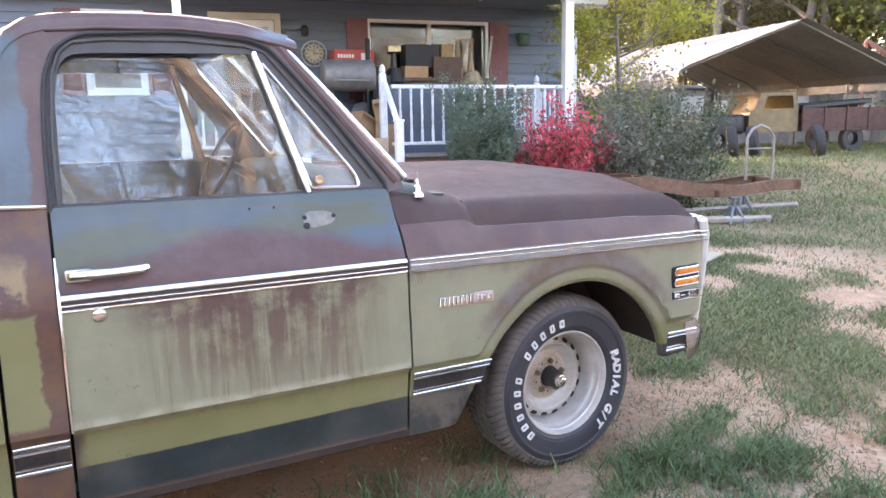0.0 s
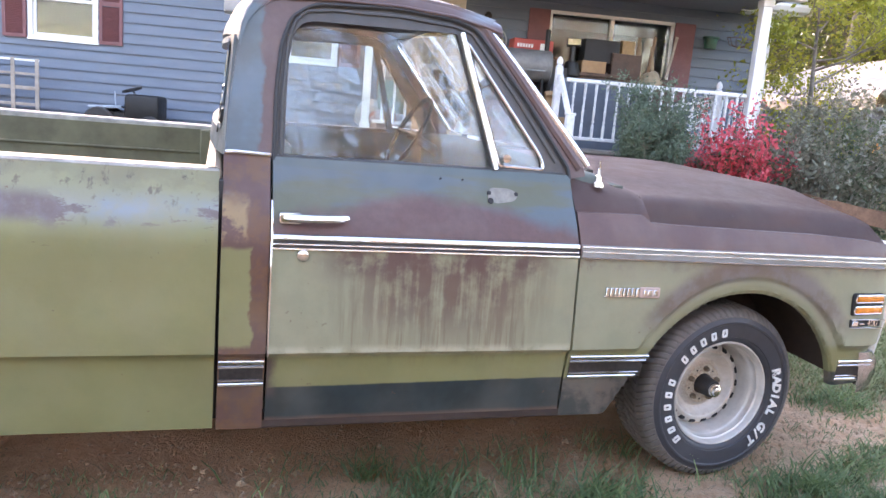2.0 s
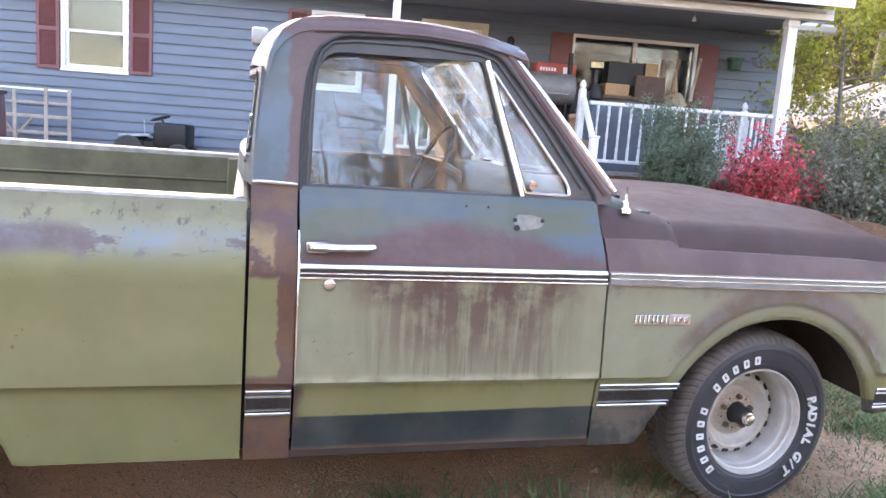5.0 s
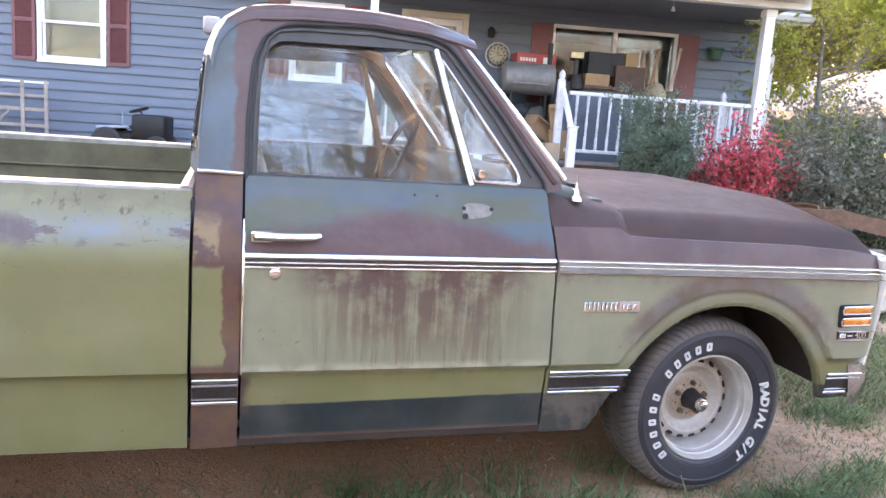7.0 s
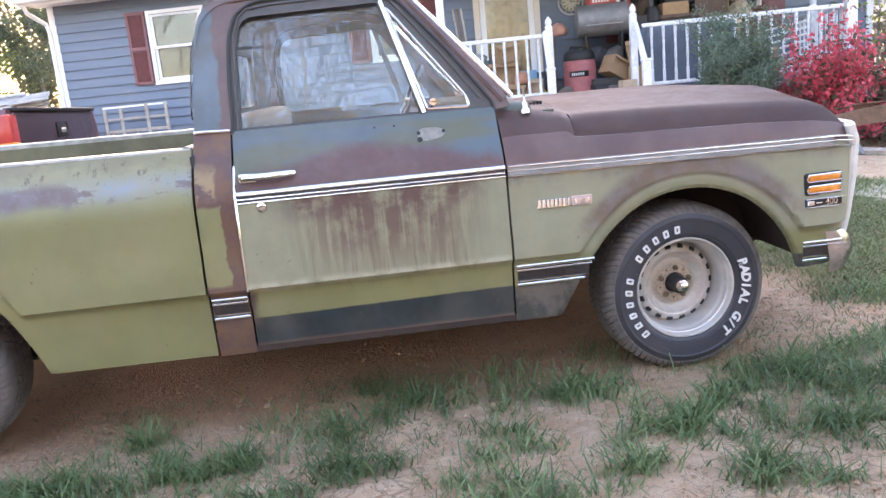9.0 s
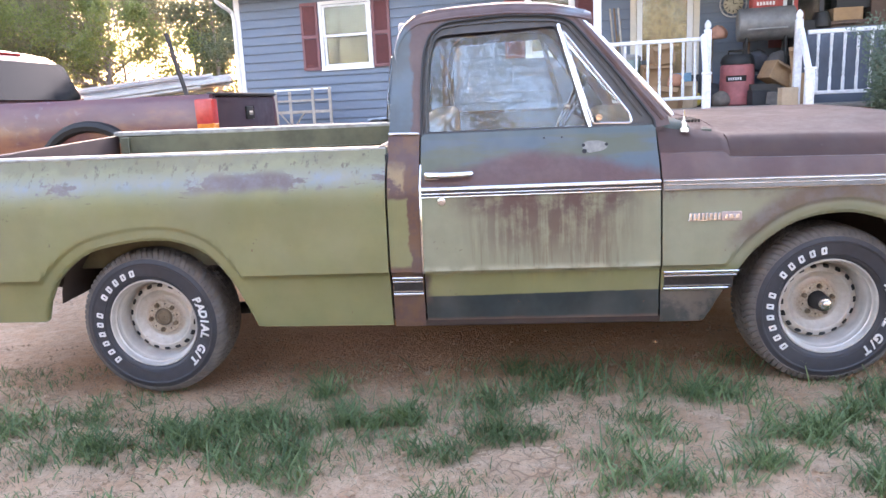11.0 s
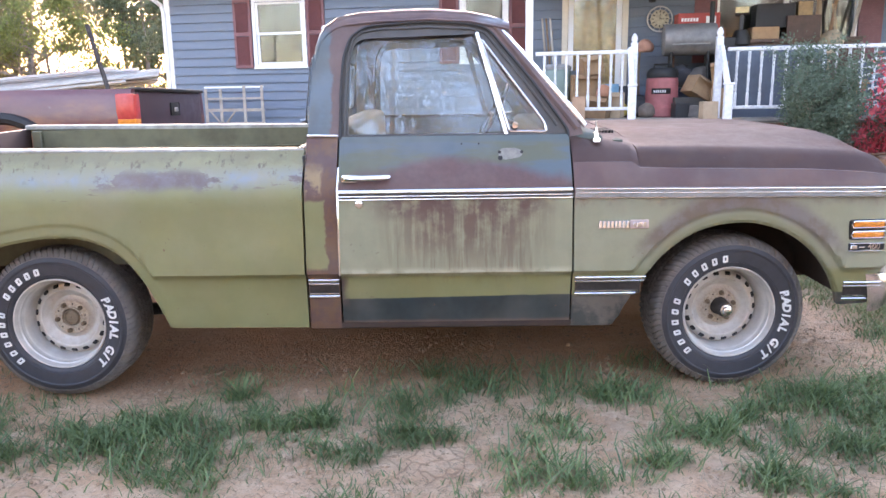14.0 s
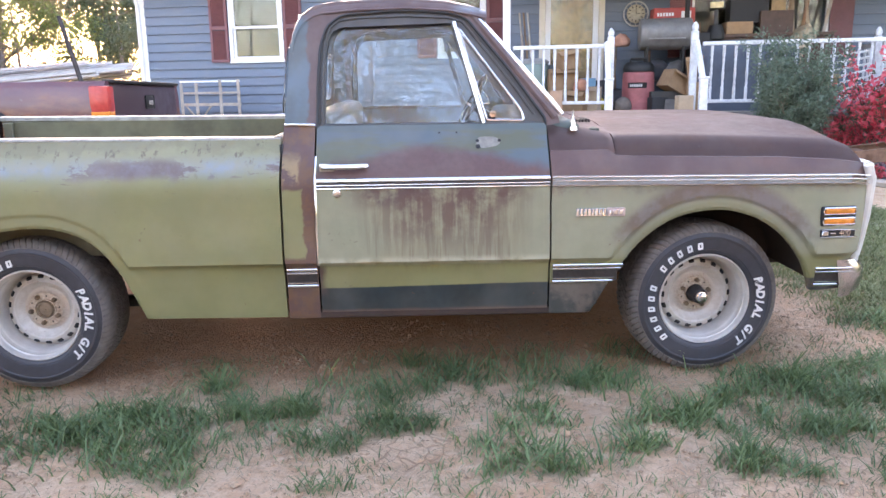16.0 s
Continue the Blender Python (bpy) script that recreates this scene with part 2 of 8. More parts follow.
            c = n.mix(n.mul(pale, 0.6), c, CREASE_LIGHT)
            speck = n.mul(n.ramp(n.noise(70, 3, 0.6), 0.66, 0.74), n.band(x, 1.22, 1.40, 0.05))
            c = n.mix(n.mul(speck, 0.7), c, (0.1, 0.06, 0.04))
            teal = n.ramp(n.add(z, n.add(n.mul(wob2, 0.08), n.mul(n.sub(x, 1.7), -0.012))), 0.436, 0.430)
            c = n.mix(teal, c, n.mix(n.ramp(mid, 0.3, 0.7), TEAL, tuple(v * 1.5 for v in TEAL)))
            c = n.mix(n.ramp(n.add(z, n.mul(wob2, 0.12)), 0.335, 0.322), c, (0.085, 0.055, 0.042))
            corner = n.mul(n.ramp(n.add(x, n.mul(wob2, 0.5)), 1.265, 1.235), n.band(z, 0.40, 0.53, 0.02))
            c = n.mix(corner, c, (0.07, 0.045, 0.04))
            c = n.mix(n.ramp(z, 0.872, 0.88), c, mar)
            blue = n.mix(n.ramp(n.noise((2.0, 2.0, 9.0), 4, 0.6), 0.40, 0.56), BLUE, (0.095, 0.105, 0.068))
            shoulder = n.ramp(n.add(z, n.add(wob, n.mul(n.sub(x, 1.72), n.mul(n.sub(x, 1.72), 0.34)))), 0.99, 1.05)
            c = n.mix(n.mul(shoulder, n.ramp(z, 0.88, 0.93)), c, blue)
            c = n.mix(n.ramp(z, 1.085, 1.10), c, (0.075, 0.105, 0.105))
        if kind == "fender":
            wear = n.ramp(n.add(n.mul(mid, 0.55), n.add(n.mul(big, 0.35), n.mul(n.sub(z, 0.80), 2.0))), 0.40, 0.68)
            c = n.mix(n.mul(wear, 0.75), c, (0.135, 0.098, 0.082))
            d = n.math("SQRT", n.add(n.math("POWER", n.sub(x, 2.925), 2.0), n.math("POWER", n.sub(z, 0.345), 2.0)))
            ring = n.mul(n.band(n.add(d, n.mul(wob2, 0.3)), 0.45, 0.53, 0.025), n.ramp(z, 0.56, 0.7))
            c = n.mix(n.mul(ring, 0.8), c, n.mix(n.ramp(mid, 0.4, 0.6), (0.12, 0.08, 0.065), (0.15, 0.12, 0.125)))
            c = n.mix(n.mul(n.band(d, 0.40, 0.435, 0.010), 0.6), c, (0.165, 0.16, 0.09))
            c = n.mix(n.mul(n.ramp(x, 2.33, 2.24), n.mul(n.ramp(mid, 0.5, 0.65), n.ramp(z, 0.75, 0.86))), c, (0.13, 0.085, 0.06))
            c = n.mix(n.ramp(n.add(z, n.mul(wob2, 0.1)), 0.438, 0.428), c, n.mix(n.ramp(mid, 0.4, 0.62), TEAL, (0.10, 0.085, 0.07)))
            c = n.mix(n.ramp(z, 0.862, 0.872), c, n.mix(n.ramp(big, 0.4, 0.62), MAROON, (0.125, 0.07, 0.058)))
        if kind == "cab":
            edge = n.add(x, n.add(n.mul(wob, 0.42), n.mul(n.sub(mid, 0.5), 0.07)))
            rusty = n.math("MAXIMUM", n.ramp(edge, 1.168, 1.178), n.math("MAXIMUM", n.ramp(n.add(z, n.mul(wob, 0.5)), 0.86, 0.875), n.ramp(n.add(z, n.mul(wob2, 0.4)), 0.575, 0.56)))
            c = n.mix(rusty, olive, n.mix(n.ramp(mid, 0.42, 0.6), (0.095, 0.05, 0.042), (0.13, 0.066, 0.035)))
            p2 = n.mul(n.band(n.add(z, wob), 0.90, 1.0, 0.03), n.mul(n.ramp(mid, 0.38, 0.5), n.ramp(edge, 1.172, 1.158)))
            c = n.mix(p2, c, n.mix(n.ramp(big, 0.45, 0.55), (0.16, 0.21, 0.23), (0.25, 0.17, 0.08)))
    elif kind == "roof":
        mar = n.mix(n.ramp(mid, 0.3, 0.7), (0.10, 0.064, 0.062), (0.13, 0.09, 0.088))
        blue = n.mix(n.ramp(big, 0.40, 0.62), (0.10, 0.155, 0.195), (0.085, 0.115, 0.125))
        inner = n.add(x, n.add(n.mul(wob, 0.25), n.mul(n.sub(mid, 0.5), 0.05)))
        c = n.mix(n.mul(n.ramp(inner, 1.20, 1.186), n.ramp(n.add(z, wob), 1.60, 1.57)), mar, blue)
        c = n.mix(n.mul(n.ramp(n.add(x, wob), 1.80, 1.92), n.ramp(z, 1.575, 1.61)), c, (0.20, 0.26, 0.31))
    elif kind == "hood":
        c = n.mix(n.ramp(big, 0.35, 0.65), (0.122, 0.070, 0.063), (0.155, 0.092, 0.079))
        # hood's side band is tinted more orange for the light it reflects
        c = n.mix(n.mul(n.band(z, 0.985, 1.06, 0.02), n.ramp(n.noise((2.2, 2.2, 9), 3, 0.5), 0.42, 0.6)), c, (0.16, 0.078, 0.055))
        c = n.mix(n.mul(n.ramp(fine, 0.62, 0.72), 0.35), c, (0.2, 0.15, 0.14))
    chips = n.mul(n.ramp(n.noise(22, 5, 0.75, off=(9, 9, 9)), 0.69, 0.715), 0.8)
    c = n.mix(chips, c, RUST)
    dust = n.mul(n.ramp(n.noise(2.1, 4, 0.6, off=(4, 4, 4)), 0.4, 0.7), 0.16)
    c = n.mix(dust, c, (0.30, 0.27, 0.22))
    n.color(c)
    n.set(roughness=n.ramp(n.add(n.mul(fine, 0.4), n.mul(mid, 0.6)), 0.3, 0.7, 0.34 if kind != "hood" else 0.42, 0.58))
    n.bump(n.add(n.mul(fine, 0.4), n.mul(big, 2.0)), 0.0012)
    n.b.inputs["Specular IOR Level"].default_value = 0.42
    return n.m


PAINT = {k: weathered("weathered_paint_" + k, k) for k in ("bed", "door", "fender", "cab", "roof", "hood")}
chrome = plain("chrome", (0.72, 0.72, 0.72), 0.16, 1.0, 30, 0.12)
dull_metal = plain("dull_metal", (0.42, 0.42, 0.41), 0.42, 0.85, 25, 0.25)
silver_paint = plain("silver_wheel_paint", (0.60, 0.57, 0.53), 0.45, 0.35, 14, 0.22)
hub_grime = plain("hub_grime", (0.50, 0.43, 0.34), 0.6, 0.4, 22, 0.35)
black_metal = plain("black_metal", (0.016, 0.016, 0.016), 0.55, 0.2, 20, 0.4)
rubber = plain("tyre_rubber", (0.145, 0.13, 0.118), 0.78, 0, 24, 0.3, 0.001)
tyre_wall = plain("tyre_sidewall", (0.040, 0.042, 0.050), 0.5, 0, 24, 0.25)
letter_white = plain("raised_white_rubber", (0.72, 0.72, 0.70), 0.6, 0, 40, 0.12)
old_rubber = plain("old_tyre_rubber", (0.045, 0.042, 0.04), 0.8, 0, 24, 0.3, 0.001)
seal_and_gap_black = plain("black_seal_and_gap", (0.03, 0.033, 0.035), 0.65, 0, 30, 0.3)
gasket = plain("door_frame_paint", (0.062, 0.062, 0.060), 0.5, 0, 18, 0.3)
white_trim = plain("old_white_paint", (0.62, 0.62, 0.60), 0.55, 0, 9, 0.16)
vinyl_white = plain("white_vinyl", (0.74, 0.74, 0.73), 0.45, 0, 6, 0.08)
amber = plain("amber_lens", (0.72, 0.23, 0.035), 0.22, 0, 30, 0.2)
red_lens = plain("red_lens", (0.42, 0.03, 0.025), 0.2, 0, 30, 0.2)
wood_grain_mat = plain("moulding_black", (0.035, 0.03, 0.028), 0.5, 0, 60, 0.7)
interior = plain("cab_interior", (0.10, 0.12, 0.10), 0.7, 0, 10, 0.3)
seat_vinyl = plain("seat_vinyl", (0.20, 0.21, 0.19), 0.6, 0, 9, 0.25)
undercoat = plain("undercoat_rust", (0.05, 0.032, 0.025), 0.9, 0, 15, 0.4, 0.002)
card = plain("cardboard", (0.33, 0.20, 0.11), 0.85, 0, 12, 0.2)
card_pale = plain("pale_cardboard", (0.46, 0.34, 0.23), 0.85, 0, 12, 0.2)
rust_iron = plain("rusted_iron", (0.20, 0.11, 0.07), 0.85, 0.1, 18, 0.45, 0.002)
grey_steel = plain("grey_steel", (0.28, 0.28, 0.27), 0.5, 0.6, 18, 0.3)


def glass(name, tint=(0.9, 0.95, 0.93), rough=0.0, mixed=0.0, dusty=0.0):
    n = Nodes(name, rough)
    n.set(base_color=(*tint, 1), ior=1.5)
    n.b.inputs["Transmission Weight"].default_value = 1.0
    if dusty:
        d = n.node("ShaderNodeBsdfDiffuse")
        d.inputs[0].default_value = (0.42, 0.43, 0.42, 1)
        s = n.node("ShaderNodeMixShader")
        f = n.add(n.mul(n.ramp(n.noise(2.6, 5, 0.7), 0.3, 0.75), dusty), n.mul(n.ramp(n.noise((60, 60, 3), 3, 0.6), 0.5, 0.8), dusty * 0.6))
        n.put(s.inputs[0], f)
        n.t.links.new(n.b.outputs[0], s.inputs[1])
        n.t.links.new(d.outputs[0], s.inputs[2])
        n.t.links.new(s.outputs[0], n.t.nodes["Material Output"].inputs[0])
    return n.m


cab_glass = glass("cab_glass", (0.86, 0.92, 0.90), 0.0, dusty=0.035)
cab_glass.node_tree.nodes["Principled BSDF"].inputs["IOR"].default_value = 1.62
clear_glass = glass("house_glass", (0.8, 0.85, 0.85), 0.0, dusty=0.08)
dark_glass = plain("tinted_glass", (0.008, 0.009, 0.010), 0.06, 0, 10, 0.2)
dark_glass.node_tree.nodes["Principled BSDF"].inputs["Specular IOR Level"].default_value = 0.10
bumper_chrome = plain("bumper_chrome", (0.46, 0.48, 0.52), 0.2, 1.0, 20, 0.25)


# ---- ground ----
HOUSE_X, HOUSE_Y, HOUSE_TURN = -1.6, 10.05, -10.5
HM = pose(HOUSE_X, HOUSE_Y, 0, 0, 0, HOUSE_TURN)
HI = HM.inverted()


def ground_z(x, y):
    """Height of the yard: level by the old pickup, rising towards the house."""
    d = -(HI @ Vector((x, y, 0))).y          # metres in front of the house wall
    rise = 0.62 * smooth01(9.2 - d, 0.0, 8.6) if d < 9.2 else 0.0
    right = smooth01(x, 4.0, 8.5) * smooth01(d, 1.0, 3.0)
    z = rise * (1 - 0.72 * right) + 0.14 * right * smooth01(x, 6, 14)
    z += 0.018 * noise.noise((x * 0.8, y * 0.8, 3.1)) + 0.008 * noise.noise((x * 3.1, y * 3.1, 0.4))
    z -= 0.02 * smooth01(abs(y - 0.2), 0.9, 0.0) * smooth01(abs(x - 1.3), 1.6, 0.6)
    z -= 0.040 * smooth01(1.6 - x, 0.0, 1.5) * smooth01(3.5 - y, 0.0, 1.5)
    z += 1.3 * smooth01(-y, 5.0, 10.5)             # an unseen wooded bank, added to lift the brush into the door glass reflection
    return z - 0.012


CLUMPS = [(1.81, 0.12, 0.26), (2.36, 0.02, 0.24), (2.79, -0.37, 0.30), (3.27, -0.1, 0.28), (1.98, -0.62, 0.13), (2.13, -0.8, 0.13), (0.25, -0.36, 0.34), (0.64, -0.52, 0.28), (0.9, -0.27, 0.22), (1.15, -0.24, 0.16), (1.5, -0.1, 0.16), (3.15, -0.56, 0.24), (2.78, -0.75, 0.12), (-0.1, -0.42, 0.24), (0.45, -0.2, 0.24), (2.45, -0.66, 0.10), (1.55, -0.38, 0.16), (3.6, -0.25, 0.3), (-0.55, -0.25, 0.2), (1.75, -1.05, 0.10), (2.35, -1.15, 0.12), (3.4, -0.95, 0.25), (-0.6, 0.7, 0.2), (1.3, 0.18, 0.16), (2.1, 0.22, 0.2), (2.55, 0.26, 0.18), (0.75, 0.08, 0.15), (1.6, 0.28, 0.14)]


def grass_at(x, y):
    """How thickly grass grows, 0 to 1."""
    g = 0.0
    wx, wy = x + 0.16 * noise.noise((x * 4.2, y * 4.2, 2.0)), y + 0.12 * noise.noise((x * 4.2, y * 4.2, 6.0))
    for a, c, r in CLUMPS:
        q = ((wx - a) ** 2 * 0.72 + ((wy - c) * 1.25) ** 2) / (r * r)
        if q < 4:
            g = max(g, math.exp(-q * 1.1))
    g *= smooth01(noise.noise((x * 7.5, y * 7.5, 3.3)) + 0.5 * noise.noise((x * 17, y * 17, 8.1)), -0.5, 0.15)
    if -0.9 < y < 0.3 and -1.5 < x < 4.5:
        g = max(g, 0.66 * smooth01(noise.noise((x * 2.6, y * 3.4, 12.0)) + 0.5 * noise.noise((x * 8, y * 8, 5.0)), -0.02, 0.42))
    far = smooth01(math.hypot(x - 1.3, y + 0.1), 2.4, 4.5)
    lawn = smooth01(noise.noise((x * 0.55, y * 0.55, 7.7)) + 0.55 * noise.noise((x * 1.7, y * 1.7, 1.2)), -0.2, 0.4)
    lawn *= smooth01(x, 2.6, 4.2) if y < 3 else 1.0
    lawn = max(lawn, 0.85 * smooth01(x, 6.0, 9.5))
    if y < -0.75 and x < 3.2:
        lawn *= 0.12
    under = smooth01(abs(y - 1.0), 1.0, 0.75) * smooth01(abs(x - 1.3), 2.5, 2.1)
    return max(g * 0.95, 0.9 * lawn * max(far, smooth01(x, 3.3, 4.2))) * (1 - under)


def soil():
    n = Nodes("dry_clay_soil", 0.95)
    f1, f2, f3 = n.noise(1.3, 5, 0.6), n.noise(9, 6, 0.7), n.noise(60, 5, 0.7)
    x, y, z = n.xyz()
    clay = n.mix(n.ramp(f1, 0.35, 0.65), (0.72, 0.47, 0.30), (0.62, 0.37, 0.22))
    clay = n.mix(n.ramp(f2, 0.35, 0.7), clay, (0.76, 0.56, 0.39))
    clay = n.mix(n.mul(n.ramp(n.noise(130, 4, 0.7), 0.5, 0.65), 0.35), clay, (0.36, 0.26, 0.17))
    clay = n.mix(n.mul(n.ramp(n.noise(34, 6, 0.75, off=(1, 1, 1)), 0.48, 0.62), 0.5), clay, (0.42, 0.265, 0.17))
    clay = n.mix(n.mul(n.ramp(n.noise(4.2, 5, 0.7, off=(5, 3, 1)), 0.5, 0.66), 0.45), clay, (0.50, 0.35, 0.23))
    crack = n.ramp(n.voronoi(13.0, "DISTANCE_TO_EDGE", n.warped(0.12)), 0.0, 0.05, 1.0, 0.0)
    crack = n.mul(crack, n.ramp(n.noise(1.5, 3, 0.5, off=(8, 2, 0)), 0.47, 0.6))
    clay = n.mix(n.mul(crack, 0.42), clay, (0.16, 0.09, 0.05))
    red = n.mul(n.ramp(y, -0.15, 0.35), n.ramp(y, 2.6, 2.0))
    red = n.mul(red, n.mul(n.ramp(x, -1.2, -0.6), n.ramp(x, 3.4, 3.0)))
    clay = n.mix(n.mul(red, 0.6), clay, (0.50, 0.25, 0.125))
    g = n.node("ShaderNodeAttribute")
    g.attribute_name = "grass"
    gf = n.ramp(n.add(g.outputs["Fac"], n.mul(n.sub(f2, 0.5), 0.5)), 0.25, 0.75)
    green = n.mix(n.ramp(f3, 0.3, 0.7), (0.10, 0.095, 0.04), (0.17, 0.15, 0.075))
    n.color(n.mix(n.mul(gf, 0.62), clay, green))
    n.bump(n.add(n.mul(f2, 0.7), n.add(n.mul(f3, 0.7), n.mul(crack, -0.3))), 0.05)
    return n.m


def spaced(lo, a, b, hi, fine_step):
    mid = list(np.arange(a, b, fine_step))
    out, s, v = [], fine_step, a
    while v > lo:
        s *= 1.22
        v -= s
        out.append(v)
    up, s, v = [], fine_step, b
    while v < hi:
        s *= 1.22
        up.append(v)
        v += s
    return out[::-1] + mid + up + [hi]


gx, gy = spaced(-400, -2.6, 5.6, 400, 0.055), spaced(-400, -2.4, 2.6, 400, 0.055)
verts = [(x, y, ground_z(x, y) + (0.013 * noise.noise((x * 6, y * 6, 5)) + 0.007 * noise.noise((x * 17, y * 17, 2)) if -3 < x < 6 and -3 < y < 3 else 0)) for y in gy for x in gx]
w = len(gx)
faces = [(j * w + i, j * w + i + 1, (j + 1) * w + i + 1, (j + 1) * w + i) for j in range(len(gy) - 1) for i in range(w - 1)]
me = bpy.data.meshes.new("ground")
me.from_pydata(verts, [], faces)
at = me.attributes.new("grass", "FLOAT", "POINT")
at.data.foreach_set("value", [grass_at(v[0], v[1]) for v in verts])
me.materials.append(soil())
me.shade_smooth()
ground = tagged(new("ground", me), "dry reddish clay yard with patchy grass", "ground", kind="structure")


# ---- the old pickup ----
# x runs forward along the truck from the rear axle, y from its near side across, z up. It stands on a slope and leans by LEAN_Y.
LEAN_Y, WIDTH = 0.035, 1.98
SIDE = [(0.28, 0.036), (0.43, 0.026), (0.52, 0.014), (0.532, 0.008), (0.548, -0.012), (0.60, -0.010), (0.75, 0.0), (0.86, 0.003), (0.90, 0.012), (0.95, 0.036), (1.0, 0.068), (1.04, 0.097), (1.09, 0.124), (1.12, 0.142)]
LEVELS = [0.28, 0.31, 0.36, 0.43, 0.48, 0.515, 0.528, 0.538, 0.548, 0.565, 0.60, 0.66, 0.72, 0.78, 0.83, 0.87, 0.90, 0.925, 0.95, 0.975, 1.0, 1.02, 1.04, 1.065, 1.09, 1.12]
ARCH_F = [(2.405, 0.293), (2.472, 0.412), (2.535, 0.518), (2.608, 0.608), (2.71, 0.688), (2.81, 0.728), (2.91, 0.742), (3.01, 0.735), (3.13, 0.693), (3.232, 0.620), (3.315, 0.518), (3.358, 0.43), (3.375, 0.375)]
ARCH_R = [(-0.525, 0.335), (-0.485, 0.45), (-0.405, 0.565), (-0.27, 0.66), (-0.1, 0.70), (0.03, 0.712), (0.15, 0.70), (0.27, 0.645), (0.36, 0.54), (0.42, 0.42), (0.467, 0.303)]


EDGE = (0.006, 0.014, 0.026, 0.038, 0.047, 0.053, 0.058, 0.064, 0.072, 0.085, 0.105, 0.14)
LOWER = [(0.28, 0.034), (0.43, 0.022), (0.54, 0.010), (0.70, 0.006), (0.80, 0.008), (0.9, 0.014), (1.1, 0.12)]


def side_y(z):
    return interp(z, SIDE)


def upper_y(z):
    return 0.142 + 0.262 * (z - 1.115)


def arch_gap(x, z, arch):
    return min(math.hypot(x - a, z - b) for a, b in arch)


def lean(bm):
    for v in bm.verts:
        v.co.z += LEAN_Y * v.co.y
    return bm


def mirrored(bm):
    """The same on the truck's other side."""
    for v in bm.verts:
        v.co.y = WIDTH - v.co.y
    return bm


def fine(arch, n=6):
    p = [Vector(q) for q in arch]
    p = [2 * p[0] - p[1]] + p + [2 * p[-1] - p[-2]]
    out = []
    for a, b, c, d in zip(p, p[1:], p[2:], p[3:]):
        for k in range(n):
            t = k / n
            q = 0.5 * (2 * b + (c - a) * t + (2 * a - 5 * b + 4 * c - d) * t * t + (3 * b - a - 3 * c + d) * t ** 3)
            out.append((q.x, q.y))
    return out + [tuple(arch[-1])]


CURVE_F, CURVE_R = fine(ARCH_F), fine(ARCH_R)


def side_sheet(bm, x0, x1, zlow, ztop, arch=None, thick=0.022, step=0.03, extra=lambda x, z: 0.0, bottom_in=0.0):
    """Body-side metal between x0 and x1, from zlow(x) to ztop(x), with a rolled lip round a wheel arch."""
    xs = list(np.arange(x0, x1, step)) + [x1]
    lip = fine(arch) if arch else []
    xs = sorted(set([round(float(v), 4) for v in xs] + [round(a, 4) for a, _ in lip if x0 < a < x1]))
    front, back = [], []
    for x in xs:
        lo, hi = zlow(x), ztop(x)
        zs = sorted([min(max(v, lo), hi) for v in LEVELS] + [min(lo + v, hi) for v in (EDGE if lip else ())])
        zs[0], zs[-1] = lo, hi
        col = []
        for z in zs:
            y = side_y(z) + extra(x, z)
            if lip:
                # the crease turns up and runs round the arch; inside it lies a flat band with a rolled edge
                d = arch_gap(x, z, lip)
                low_y = interp(z, LOWER)
                y = low_y + extra(x, z) + (y - extra(x, z) - low_y) * smooth01(d, 0.048, 0.066)
                y += 0.010 * (1 - smooth01(d, 0.0, 0.014))
            col.append((x, y, z))
        front.append([bm.verts.new(p) for p in col])
        back.append([bm.verts.new((p[0], p[1] + thick, p[2])) for p in col])
    for i in range(len(xs) - 1):
        for k in range(len(front[0]) - 1):
            bm.faces.new((front[i][k], front[i + 1][k], front[i + 1][k + 1], front[i][k + 1]))
            bm.faces.new((back[i][k], back[i][k + 1], back[i + 1][k + 1], back[i + 1][k]))
        for k in (0, -1):
            bm.faces.new((front[i][k], back[i][k], back[i + 1][k], front[i + 1][k]))
    for i in (0, -1):
        for k in range(len(front[0]) - 1):
            bm.faces.new((front[i][k], front[i][k + 1], back[i][k + 1], back[i][k]))
    bmesh.ops.dissolve_degenerate(bm, dist=1e-5, edges=bm.edges)
    bmesh.ops.remove_doubles(bm, verts=bm.verts, dist=2e-4)
    return bm


def strip(bm, x0, x1, z, h, proud=0.006, yfun=None, dz=0.0):
    """A long moulding that follows the body side."""
    yfun = yfun or side_y
    n = max(2, int((x1 - x0) / 0.08))
    prof = [(0.002, -h / 2), (-proud * 0.7, -h / 2), (-proud, -h / 4), (-proud, h / 4), (-proud * 0.7, h / 2), (0.002, h / 2)]
    rows = []
    for k in range(n + 1):
        x = x0 + (x1 - x0) * k / n
        zz = z + dz * k / n
        rows.append([bm.verts.new((x, yfun(zz + b) + a, zz + b)) for a, b in prof])
    for a, b in zip(rows, rows[1:]):
        for k in range(len(prof)):
            j = (k + 1) % len(prof)
            bm.faces.new((a[k], a[j], b[j], b[k]))
    bm.faces.new(rows[0])
    bm.faces.new(rows[-1][::-1])
    return bm


truck = thing("pickup_truck", 1.3, 0.95, 0.0, "old short-bed pickup truck with worn olive and maroon primer paint", "pickup truck")


def tpart(name, bm, mat, label="", parent=None, smooth=35, both=False):
    """A part of the truck; both makes its twin on the far side."""
    twin = mirrored(bm.copy()) if both else None
    ob = part(name, lean(bm), mat, parent or truck, label, smooth)
    if both:
        part(name, lean(twin), mat, parent or truck, label, smooth)
    return ob


